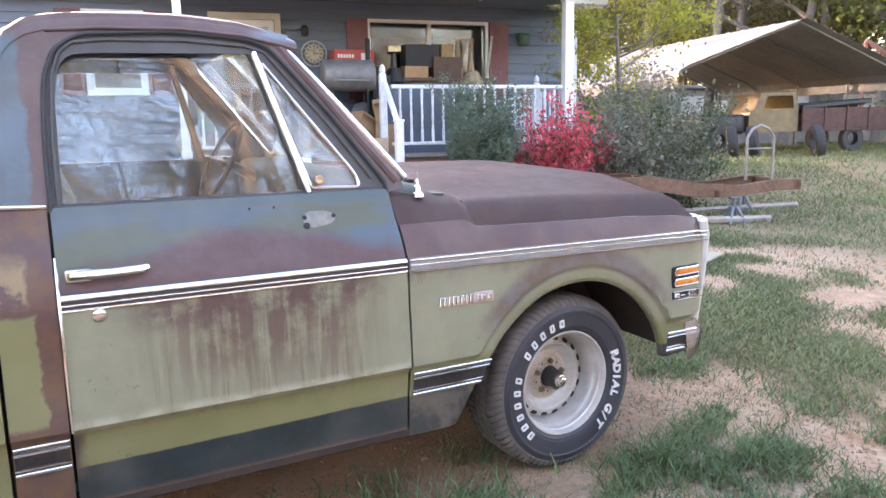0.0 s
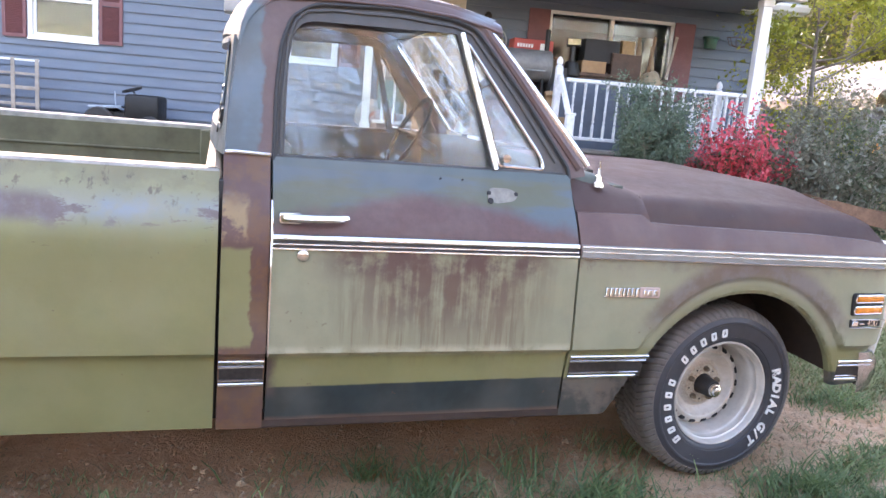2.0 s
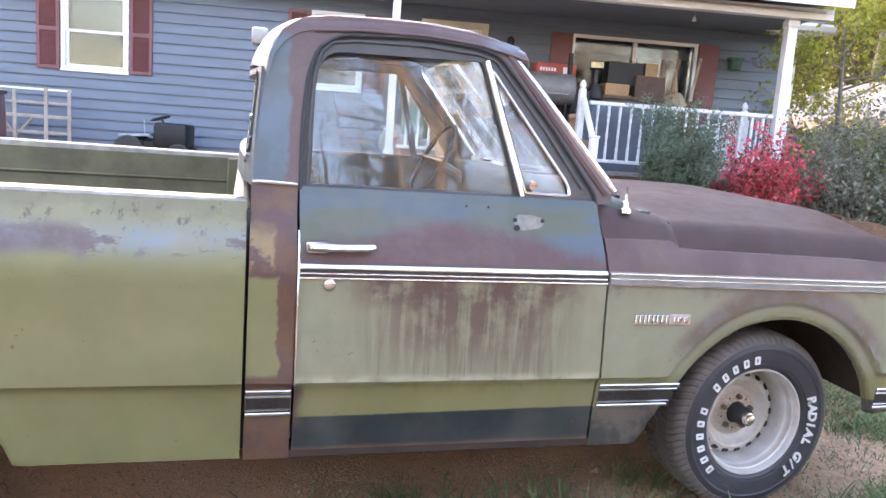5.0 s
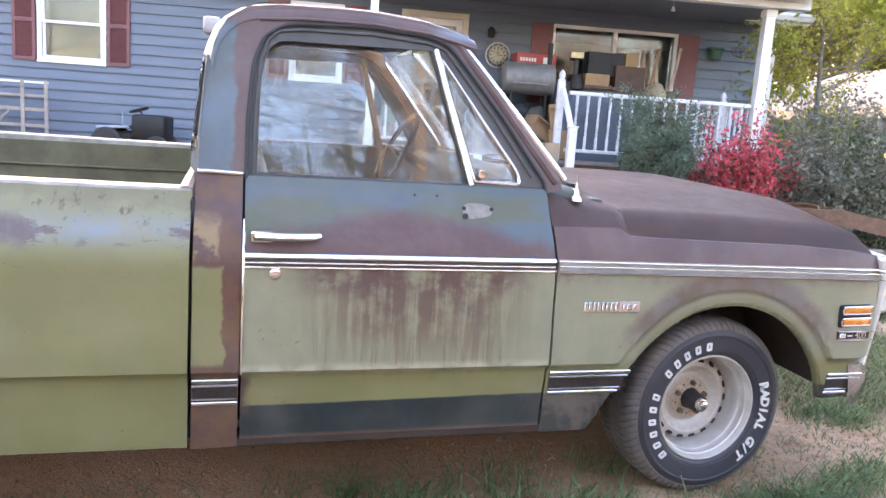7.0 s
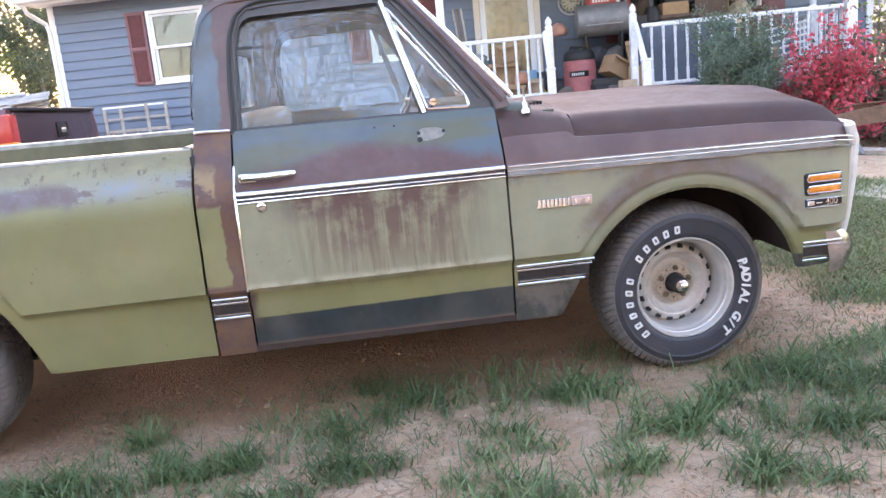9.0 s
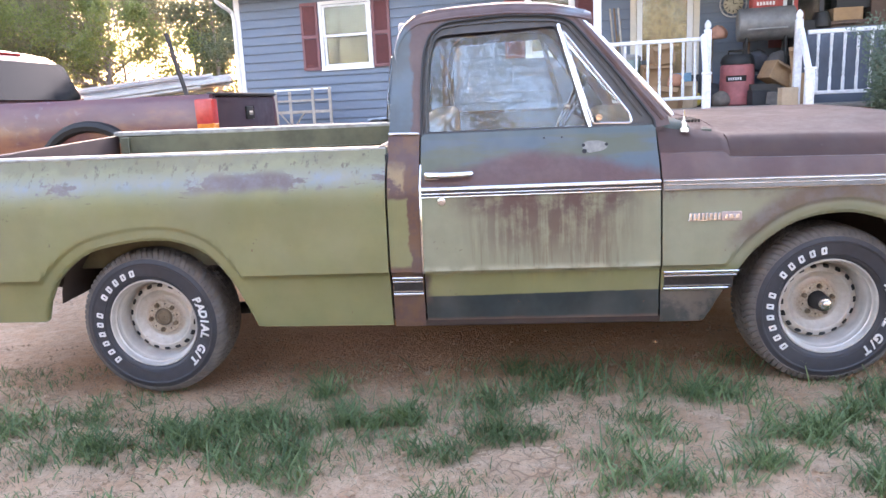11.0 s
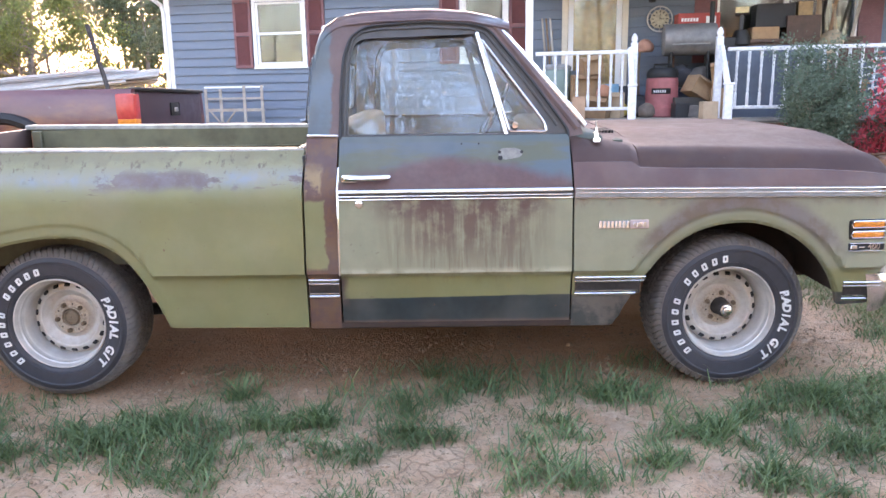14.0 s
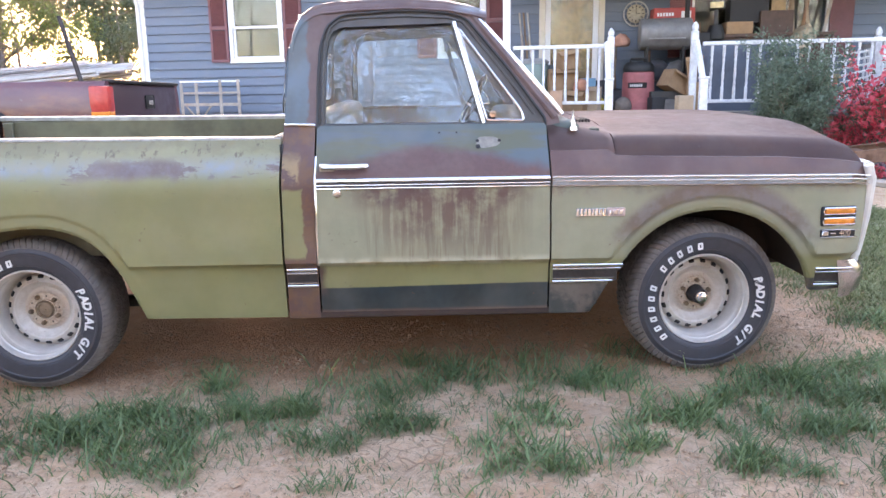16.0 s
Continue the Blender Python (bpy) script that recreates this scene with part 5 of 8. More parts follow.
# roof
b = bmesh.new()
RISE = 2.0
for lo, hi in (((-0.46, EAVE + 0.02), (4.0, EAVE + 0.02 + RISE)), ((8.46, EAVE + 0.02), (4.0, EAVE + 0.02 + RISE))):
    vs = []
    for u in (L0 - 0.25, L1 + 0.25):
        for (yy, zz) in (lo, hi):
            vs += [b.verts.new((u, yy, zz)), b.verts.new((u, yy, zz + 0.08))]
    for f in ((0, 1, 3, 2), (4, 6, 7, 5), (0, 4, 5, 1), (2, 3, 7, 6), (0, 2, 6, 4), (1, 5, 7, 3)):
        b.faces.new([vs[i] for i in f])
roof = hpart("roof", b, roof_mat, "grey-blue shingle roof", smooth=0)
b = bmesh.new()
for u in (L0, L1 - 0.14):
    vs = [b.verts.new(p) for p in ((u, 0.0, EAVE), (u, 8.0, EAVE), (u, 4.0, EAVE + RISE), (u + 0.14, 0.0, EAVE), (u + 0.14, 8.0, EAVE), (u + 0.14, 4.0, EAVE + RISE))]
    for f in ((0, 1, 2), (3, 5, 4), (0, 3, 4, 1), (1, 4, 5, 2), (2, 5, 3, 0)):
        b.faces.new([vs[i] for i in f])
hpart("gable", b, siding_mat)
b = bmesh.new()
box(b, (L0 - 0.2, -0.45, EAVE - 0.02), (L1 + 0.2, 0.0, EAVE + 0.01))
box(b, (L0 - 0.26, -0.475, EAVE - 0.05), (4.75, -0.45, EAVE + 0.10), 0.005)
box(b, (10.4, -0.475, EAVE - 0.05), (L1 + 0.26, -0.45, EAVE + 0.10), 0.005)
soffit = hpart("soffit", b, vinyl_white, "white soffit and fascia")
for a, e in ((L0 - 0.27, 4.72), (10.45, L1 + 0.27)):
    b = bmesh.new()
    rows = [[b.verts.new((u, yy, zz)) for yy, zz in ((-0.478, EAVE + 0.10), (-0.60, EAVE + 0.10), (-0.61, EAVE + 0.06), (-0.575, EAVE - 0.01), (-0.478, EAVE - 0.02))] for u in (a, e)]
    for k in range(5):
        b.faces.new((rows[0][k], rows[0][(k + 1) % 5], rows[1][(k + 1) % 5], rows[1][k]))
    b.faces.new(rows[0]), b.faces.new(rows[1][::-1])
    hpart("gutter", b, vinyl_white, "white gutter")


def window(u0, u1, z0, z1, shutters, halves=2):
    e = new("window")
    e.parent = house
    b = bmesh.new()
    t = 0.055
    plate(b, [(u0 - t, z0 - t), (u1 + t, z0 - t), (u1 + t, z1 + t), (u0 - t, z1 + t)], [[(u0, z0), (u0, z1), (u1, z1), (u1, z0)]], lambda u, v: (u, -0.04, v), (0, 0.09, 0))
    box(b, (u0 - t - 0.01, -0.055, z0 - t - 0.012), (u1 + t + 0.01, -0.02, z0 - t + 0.016), 0.004)
    hpart("window_frame", b, vinyl_white, "white window frame", e, 0)
    zm = (z0 + z1) / 2
    for lo, hi, y in ((z0, zm + 0.02, 0.012), (zm - 0.02, z1, -0.014)):
        b = bmesh.new()
        s = 0.042
        plate(b, [(u0, lo), (u1, lo), (u1, hi), (u0, hi)], [[(u0 + s, lo + s), (u0 + s, hi - s), (u1 - s, hi - s), (u1 - s, lo + s)]], lambda u, v: (u, y, v), (0, 0.025, 0))
        hpart("sash", b, vinyl_white, "", e, 0)
        b = bmesh.new()
        box(b, (u0 + s, y + 0.012, lo + s), (u1 - s, y + 0.016, hi - s))
        g = hpart("pane", b, clear_glass, "", e, 0)
        g.visible_shadow = False
    # blind coloured dark olive to stand for trees reflected in the panes
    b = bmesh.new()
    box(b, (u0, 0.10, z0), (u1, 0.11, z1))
    hpart("blind", b, plain("blind_tree_reflection", (0.10, 0.095, 0.065), 0.9, 0, 5, 0.3), "", e, 0)
    for a in shutters:
        b = bmesh.new()
        w2, lo, hi = 0.32, z0 - 0.05, z1 + 0.05
        plate(b, [(a, lo), (a + w2, lo), (a + w2, hi), (a, hi)], [[(a + 0.045, lo + 0.05), (a + 0.045, zm - 0.03), (a + w2 - 0.045, zm - 0.03), (a + w2 - 0.045, lo + 0.05)], [(a + 0.045, zm + 0.03), (a + 0.045, hi - 0.05), (a + w2 - 0.045, hi - 0.05), (a + w2 - 0.045, zm + 0.03)]], lambda u, v: (u, -0.055, v), (0, 0.032, 0))
        lv = bmesh.new()
        zz = lo + 0.06
        while zz < hi - 0.06:
            if abs(zz - zm) > 0.035:
                box(lv, (a + 0.04, -0.003, -0.014), (a + w2 - 0.04, 0.003, 0.014), m=pose(0, -0.038, zz, 35))
            zz += 0.024
        tagged(hpart("louvres", lv, shutter_mat, "", e, 0), kind="stuff")
        hpart("shutter", b, shutter_mat, "maroon louvred shutter", e, 0)
    return e


window(0.06, 0.91, 1.93, 2.97, (-0.335, 0.985))
window(3.66, 4.34, 1.93, 2.97, (3.27, 4.41))
# porch picture window
e = new("window")
e.parent = house
b = bmesh.new()
u0, u1, z0, z1 = 7.62, 9.52, 1.85, 2.96
plate(b, [(u0 - 0.05, z0 - 0.05), (u1 + 0.05, z0 - 0.05), (u1 + 0.05, z1 + 0.05), (u0 - 0.05, z1 + 0.05)], [[(u0, z0), (u0, z1), (8.54, z1), (8.54, z0)], [(8.60, z0), (8.60, z1), (u1, z1), (u1, z0)]], lambda u, v: (u, -0.035, v), (0, 0.08, 0))
hpart("window_frame", b, vinyl_white, "", e, 0)
for a, c in ((u0, 8.54), (8.60, u1)):
    b = bmesh.new()
    box(b, (a, 0.01, z0), (c, 0.014, z1))
    hpart("pane", b, clear_glass, "", e, 0).visible_shadow = False
for a in (7.25, 9.58):
    b = bmesh.new()
    box(b, (a, -0.055, z0 - 0.05), (a + 0.33, -0.022, z1 + 0.05), 0.005)
    lv = bmesh.new()
    for k in range(34):
        box(lv, (a + 0.04, -0.062, z0 + 0.01 + 0.031 * k), (a + 0.29, -0.052, z0 + 0.026 + 0.031 * k))
    tagged(hpart("louvres", lv, shutter_mat, "", e, 0), kind="stuff")
    hpart("shutter", b, shutter_mat, "maroon shutter", e, 0)
# storm door
e = new("door")
e.parent = house
tagged(e, "white-framed glass storm door")
b = bmesh.new()
plate(b, [(5.25, DECK), (6.27, DECK), (6.27, 3.04), (5.25, 3.04)], [[(5.34, DECK + 0.03), (5.34, 2.95), (6.18, 2.95), (6.18, DECK + 0.03)]], lambda u, v: (u, -0.045, v), (0, 0.10, 0))
hpart("door_frame", b, plain("cream_trim", (0.62, 0.57, 0.47), 0.5, 0, 8, 0.12), "cream door frame", e, 0)
b = bmesh.new()
plate(b, [(5.345, DECK + 0.035), (6.175, DECK + 0.035), (6.175, 2.945), (5.345, 2.945)], [[(5.43, DECK + 0.30), (5.43, 2.85), (6.09, 2.85), (6.09, DECK + 0.30)]], lambda u, v: (u, -0.02, v), (0, 0.03, 0))
hpart("door_leaf", b, vinyl_white, "", e, 0)
b = bmesh.new()
box(b, (5.43, -0.008, DECK + 0.30), (6.09, -0.003, 2.85))
hpart("pane", b, clear_glass, "", e, 0).visible_shadow = False
# inner door's golden brown stands for branches reflected in the storm glass
b = bmesh.new()
box(b, (5.34, 0.06, DECK), (6.18, 0.10, 2.95), 0.004)
hpart("inner_door", b, plain("inner_door_gold_reflection", (0.45, 0.28, 0.11), 0.4, 0, 12, 0.6), "inner door coloured golden brown for reflected branches", e, 0)
# porch
PD = 1.85
P0, P1 = 4.75, 10.25
b = bmesh.new()
box(b, (P0, -PD, DECK - 0.05), (P1, -0.03, DECK), 0.006)
porch_floor = hpart("porch_floor", b, deck_mat, "weathered porch floor")
brick_bm = bmesh.new()
box(brick_bm, (-0.098, -0.045, -0.028), (0.098, 0.045, 0.028), 0.004)
brick_me = mesh_of("brick", brick_bm, brick_mat, 0)
b = bmesh.new()
box(b, (P0 + 0.03, -PD + 0.06, 0.1), (P1 - 0.03, -PD + 0.15, DECK - 0.06))
base = hpart("porch_base", b, plain("mortar", (0.33, 0.30, 0.27), 0.95, 0, 20, 0.2), "brick porch base")
for r in range(6):
    for k in range(26):
        u = P0 + 0.14 + k * 0.208 + (0.104 if r % 2 else 0)
        if u < P1 - 0.1:
            ob = new("brick", brick_me)
            ob.parent = base
            ob.matrix_basis = pose(u, -PD + 0.085, DECK - 0.10 - r * 0.067)
b = bmesh.new()
vs = []
for u in (P0 - 0.15, P1 + 0.35):
    for yy, zz in ((-PD - 0.42, 3.30), (0.6, 3.74)):
        vs += [b.verts.new((u, yy, zz)), b.verts.new((u, yy, zz + 0.10))]
for f in ((0, 1, 3, 2), (4, 6, 7, 5), (0, 4, 5, 1), (2, 3, 7, 6), (0, 2, 6, 4), (1, 5, 7, 3)):
    b.faces.new([vs[i] for i in f])
hpart("porch_roof", b, roof_mat, "", None, 0)
b = bmesh.new()
box(b, (P0 - 0.1, -PD - 0.10, 3.24), (P1 + 0.3, -0.03, 3.27))
hpart("porch_ceiling", b, plain("porch_ceiling_paint", (0.20, 0.215, 0.24), 0.7, 0, 4, 0.15))
b = bmesh.new()
box(b, (P0 - 0.1, -PD - 0.10, 3.16), (P1 + 0.3, -PD + 0.06, 3.30), 0.005)
box(b, (P0 - 0.15, -PD - 0.44, 3.27), (P1 + 0.35, -PD - 0.42, 3.42), 0.004)
hpart("porch_beam", b, vinyl_white, "white porch beam")


def column(u, d, wide, name="porch_column"):
    b = bmesh.new()
    box(b, (u - wide / 2, -d - wide / 2, DECK), (u + wide / 2, -d + wide / 2, 3.17), 0.005)
    for z in (DECK + 0.02, 3.06):
        box(b, (u - wide / 2 - 0.015, -d - wide / 2 - 0.015, z), (u + wide / 2 + 0.015, -d + wide / 2 + 0.015, z + 0.09), 0.006)
    return hpart(name, b, vinyl_white, "white porch column")


column(10.08, PD - 0.08, 0.13)
column(4.86, PD - 0.08, 0.10)
# railings
rail_white = plain("flaking_white_paint", (0.66, 0.67, 0.68), 0.6, 0, 24, 0.25, 0.001)
BAL = [(0.020, 0.0), (0.020, 0.17), (0.012, 0.19), (0.020, 0.215), (0.013, 0.24), (0.017, 0.30), (0.020, 0.35), (0.014, 0.39), (0.019, 0.41), (0.013, 0.43), (0.016, 0.50), (0.020, 0.53), (0.013, 0.555), (0.020, 0.58), (0.020, 0.72)]
bal_bm = bmesh.new()
lathe(bal_bm, BAL, 10)
bal_me = mesh_of("baluster", bal_bm, rail_white)


def railing(pts, z0=DECK + 0.065, label="white turned-baluster porch railing"):
    """A run of railing between (u, d) points."""
    (ua, da), (ub, db) = pts
    t = thing("porch_railing", *(HM @ Vector((ua, -da, z0))), label, "railing", "porch railings", turn=HOUSE_TURN + math.degrees(math.atan2(-(db - da), ub - ua)))
    length = math.hypot(ub - ua, db - da)
    for nm, lo, hi, w_ in (("top_rail", 0.80, 0.85, 0.035), ("bottom_rail", 0.05, 0.095, 0.025)):
        b = bmesh.new()
        box(b, (0.03, -w_, lo), (length - 0.03, w_, hi), 0.008, seg=2)
        part(nm, b, rail_white, t, local=True)
    n = max(2, int(round(length / 0.155)))
    for k in range(1, n):
        ob = new("baluster", bal_me)
        ob.parent = t
        ob.matrix_basis = pose(length * k / n, 0, 0.085)
    return t


def newel(u, d, h=0.98, lean_=0.0):
    x, y, z = HM @ Vector((u, -d, DECK - 0.28))
    b = bmesh.new()
    box(b, (-0.045, -0.045, 0), (0.045, 0.045, 0.28 + h - 0.12), 0.006)
    lathe(b, [(0.05, 0.28 + h - 0.12), (0.05, 0.28 + h - 0.10), (0.03, 0.28 + h - 0.085), (0.043, 0.28 + h - 0.06), (0.04, 0.28 + h - 0.02), (0.018, 0.28 + h + 0.015), (0, 0.28 + h + 0.03)], 14)
    ob = single("newel_post", b, rail_white, "white newel post with a turned finial, paint flaking", "newel post", "porch newel posts")
    ob.matrix_world = pose(x, y, z, 0, lean_, HOUSE_TURN)


railing([(4.92, PD - 0.08), (6.27, PD - 0.08)])
railing([(7.44, PD - 0.08), (10.02, PD - 0.08)])
newel(6.27, PD - 0.08, 1.10)
newel(7.36, PD - 0.08, 1.15)
railing([(10.06, PD - 0.14), (10.06, 0.06)])
newel(9.75, PD - 0.40, 1.05)
# brick steps with a handrail on either side
step_me = bmesh.new()
box(step_me, (-0.55, -0.15, -0.17), (0.55, 0.15, 0), 0.008)
step_me = mesh_of("step", step_me, brick_mat, 0)
porch_steps = hpart("porch_steps", (lambda q: (box(q, (6.28, -PD - 0.80, 0.30), (7.36, -PD - 0.52, 0.64)), q)[1])(bmesh.new()), brick_mat, "brick porch steps")
for k in range(2):
    ob = new("step", step_me)
    ob.parent = porch_steps
    ob.matrix_basis = pose(6.82, -PD - 0.14 - 0.29 * k, DECK - 0.12 - 0.17 * k)
for u in (6.22, 7.38):
    o = HM @ Vector((u, -PD - 0.62, 0))
    gz = ground_z(o.x, o.y)
    t = thing("stair_rail", o.x, o.y, gz, "white wooden stair handrail with flaking paint", "handrail", "stair handrails", turn=HOUSE_TURN)
    b = bmesh.new()
    box(b, (-0.05, -0.05, -0.05), (0.05, 0.05, DECK + 0.42 - gz), 0.006)
    box(b, (-0.06, -0.06, DECK + 0.42 - gz), (0.06, 0.06, DECK + 0.45 - gz), 0.006)
    part("post", b, rail_white, t, local=True)
    b = bmesh.new()
    tube(b, [(0, 0.0, DECK + 0.36 - gz), (0, 0.30, DECK + 0.62 - gz), (0, 0.66, DECK + 0.92 - gz)], 0.042, 6)
    part("handrail", b, rail_white, t, local=True)


# ---- things on the porch and along the house ----
def at_house(u, d, z, turn=0.0):
    return HM @ pose(u, -d, z, 0, 0, turn)


def hthing(name, u, d, z, label, category, group="", turn=0.0):
    ob = new(name)
    ob.empty_display_size = 0.1
    ob.matrix_world = at_house(u, d, z, turn)
    return tagged(ob, label, category, group)


def lpart(name, bm, mat, parent, label="", smooth=35):
    return part(name, bm, mat, parent, label, smooth, local=True)


def carton(u, d, z, w_, dep, h, mat=None, label="brown cardboard box", turn=0.0, tilt=0.0, flaps=True, group="cardboard boxes on the porch"):
    b = bmesh.new()
    box(b, (-w_ / 2, -dep / 2, 0), (w_ / 2, dep / 2, h), 0.006)
    if flaps:
        box(b, (-w_ / 2, -0.003, 0), (w_ / 2, 0.003, 0.10), m=pose(0, -dep / 2, h - 0.004, 125))
    ob = single("cardboard_box", b, mat or card, label, "cardboard box", group)
    ob.matrix_world = at_house(u, d, z, turn) @ pose(0, 0, 0, 0, tilt)
    return ob


# pink-red shop drum with a black lid
t = hthing("air_compressor", 6.73, 0.95, DECK, "faded red upright compressor drum with a black top", "air compressor")
b = bmesh.new()
lathe(b, [(0, 0.0), (0.20, 0.0), (0.225, 0.02), (0.232, 0.30), (0.225, 0.54), (0.20, 0.57), (0, 0.58)], 32)
drum = lpart("drum", b, plain("faded_red", (0.42, 0.13, 0.13), 0.55, 0, 14, 0.25), t)
b = bmesh.new()
lathe(b, [(0.22, 0.56), (0.225, 0.60), (0.21, 0.66), (0.17, 0.70), (0, 0.71)], 28)
tube(b, [(-0.12, 0, 0.70), (-0.12, 0, 0.75), (0.12, 0, 0.75), (0.12, 0, 0.70)], 0.014, 8)
lpart("lid", b, black_metal, t, "black lid with a handle")
b = bmesh.new()
rows = [[b.verts.new((0.2345 * math.sin(a), -0.2345 * math.cos(a), z)) for z in (0.33, 0.41)] for a in np.linspace(-0.75, 0.45, 10)]
for p, q in zip(rows, rows[1:]):
    b.faces.new((p[0], q[0], q[1], p[1]))
bmesh.ops.solidify(b, geom=b.faces[:], thickness=0.002)
lpart("name_plate", b, black_metal, drum)
b = bmesh.new()
for k in range(6):
    a = -0.55 + 0.13 * k
    box(b, (-0.009, -0.002, 0.35), (0.009, 0.002, 0.385), m=Matrix.Rotation(a, 4, "Z") @ pose(0, -0.2365, 0))
lpart("name_mark", b, letter_white, drum)
# dark horizontal tank smoker
t = hthing("barrel_smoker", 7.10, 0.78, DECK, "dark grey horizontal barrel smoker on legs", "smoker")
b = bmesh.new()
lathe(b, [(0, -0.37), (0.20, -0.37), (0.225, -0.35), (0.225, 0.35), (0.20, 0.37), (0, 0.37)], 30, pose(0, 0, 1.10, 0, 90))
smoke_mat = plain("weathered_barrel", (0.20, 0.195, 0.19), 0.6, 0.3, 9, 0.35)
lpart("barrel", b, smoke_mat, t)
b = bmesh.new()
tube(b, [(-0.25, -0.235, 1.02), (-0.25, -0.26, 1.02), (0.25, -0.26, 1.02), (0.25, -0.235, 1.02)], 0.010, 6)
lpart("lid_handle", b, grey_steel, t)
for x in (-0.28, 0.28):
    for y in (-0.15, 0.15):
        b = bmesh.new()
        tube(b, [(x, y, 0.0), (x * 0.9, y * 0.8, 0.92)], 0.018, 8)
        lpart("leg", b, black_metal, t)
b = bmesh.new()
box(b, (-0.33, -0.2, 0.42), (0.33, 0.2, 0.45), 0.005)
lpart("shelf", b, black_metal, t)
b = bmesh.new()
tube(b, [(0.30, 0.0, 1.30), (0.30, 0, 1.62)], 0.035, 12)
lpart("chimney", b, black_metal, t)
# round wall clock
t = hthing("wall_clock", 6.74, 0.06, 2.47, "round pale garden clock with a wire rim", "clock")
b = bmesh.new()
lathe(b, [(0, -0.03), (0.135, -0.03), (0.14, -0.02), (0.14, 0.0), (0, 0.0)], 32, pose(0, 0, 0, -90))
face = lpart("dial", b, plain("aged_dial", (0.42, 0.38, 0.28), 0.6, 0, 20, 0.3), t)
b = bmesh.new()
lathe(b, [(0.185 + 0.012 * math.cos(a), 0.012 * math.sin(a)) for a in (2 * math.pi * k / 6 for k in range(6))], 32, pose(0, -0.015, 0, -90), closed=True)
for k in range(12):
    a = 2 * math.pi * k / 12
    tube(b, [(0.14 * math.cos(a), -0.015, 0.14 * math.sin(a)), (0.185 * math.cos(a), -0.015, 0.185 * math.sin(a))], 0.006, 5)
lpart("rim", b, dull_metal, t)
b = bmesh.new()
for k in range(12):
    a = 2 * math.pi * k / 12
    box(b, (-0.006, -0.004, -0.016), (0.006, 0, 0.016), m=pose(0.108 * math.cos(a), -0.031, 0.108 * math.sin(a)) @ Matrix.Rotation(-a + math.pi / 2, 4, "Y"))
box(b, (-0.004, -0.038, 0), (0.004, -0.034, 0.08))
box(b, (0, -0.038, -0.004), (0.06, -0.034, 0.004))
lpart("hour_mark", b, black_metal, face)
# red boxes over the smoker
red_card = plain("red_carton", (0.45, 0.07, 0.055), 0.6, 0, 12, 0.2)
b = bmesh.new()
box(b, (-0.30, -0.15, 0), (0.30, 0.15, 0.22), 0.008)
rb = single("tool_box", b, red_card, "red tool carton with white marks", "box")
rb.matrix_world = at_house(7.24, 0.42, 2.27, 4)
b = bmesh.new()
bars(b, -0.25, 0.10, [0.03] * 6, 0.05, 0.012, -0.151, 0.002)
part("carton_mark", b, letter_white, rb, local=True)
b = bmesh.new()
box(b, (0.10, -0.153, 0.05), (0.24, -0.149, 0.17))
part("carton_label", b, letter_white, rb, local=True)
t = hthing("storage_shelf", 7.26, 0.42, DECK, "rusty steel storage rack", "shelf")
b = bmesh.new()
for z in (0.55, 0.95, 1.245):
    box(b, (-0.36, -0.2, z), (0.36, 0.2, z + 0.022), 0.004)
lpart("shelf", b, rust_iron, t)
for x in (-0.35, 0.35):
    for y in (-0.19, 0.19):
        b = bmesh.new()
        box(b, (x - 0.015, y - 0.015, 0), (x + 0.015, y + 0.015, 1.265), 0.003)
        lpart("post", b, rust_iron, t)
carton(7.18, 1.10, DECK + 0.28, 0.36, 0.30, 0.26, None, "opened brown cardboard box tipped against the clutter", 25, 28)
carton(7.10, 1.0, DECK, 0.5, 0.4, 0.28, plain("dark_crate", (0.06, 0.055, 0.05), 0.8), "dark crate on the porch floor", 10, 0, False)
carton(7.52, 1.15, DECK + 0.42, 0.24, 0.3, 0.34, None, "brown cardboard box stacked by the newel post", -10, -8)
carton(7.50, 1.20, DECK, 0.26, 0.32, 0.40, None, "brown cardboard box by the newel post", -6, 0, False)
carton(7.24, 1.92, DECK - 0.30, 0.2, 0.18, 0.52, card_pale, "pale tall carton standing by the steps", 8, 0, False)
b = bmesh.new()
plate(b, rounded([(-0.085, 0), (0.085, 0), (0.085, 0.45), (-0.085, 0.45)], [0, 0, 0.03, 0.03]), [], lambda u, v: (u, 0, v), (0, 0.03, 0))
bd = single("wooden_board", b, plain("bare_board", (0.40, 0.24, 0.15), 0.7, 0, 8, 0.25), "upright bare wooden board against the railing", "board")
bd.matrix_world = at_house(5.55, 1.93, DECK - 0.14, 0) @ pose(0, 0, 0, -4, 0, 3)
# things behind the short railing
carton(5.62, 1.05, DECK, 0.42, 0.36, 0.62, None, "tall brown cardboard box behind the railing", 12)
carton(6.02, 1.20, DECK, 0.30, 0.28, 0.36, card_pale, "small pale cardboard box behind the railing", -15)
carton(5.98, 1.18, DECK + 0.36, 0.22, 0.2, 0.12, plain("blue_tub", (0.12, 0.27, 0.38), 0.4), "blue plastic tub on a box", 10, 0, False)
t = hthing("cooler", 5.22, 1.0, DECK, "pale green round water cooler", "cooler")
b = bmesh.new()
lathe(b, [(0, 0), (0.18, 0), (0.20, 0.03), (0.21, 0.42), (0.19, 0.45)], 24, pose(0, 0, 0.25))
lpart("body", b, plain("pale_green_plastic", (0.20, 0.28, 0.25), 0.5, 0, 6, 0.12), t)
b = bmesh.new()
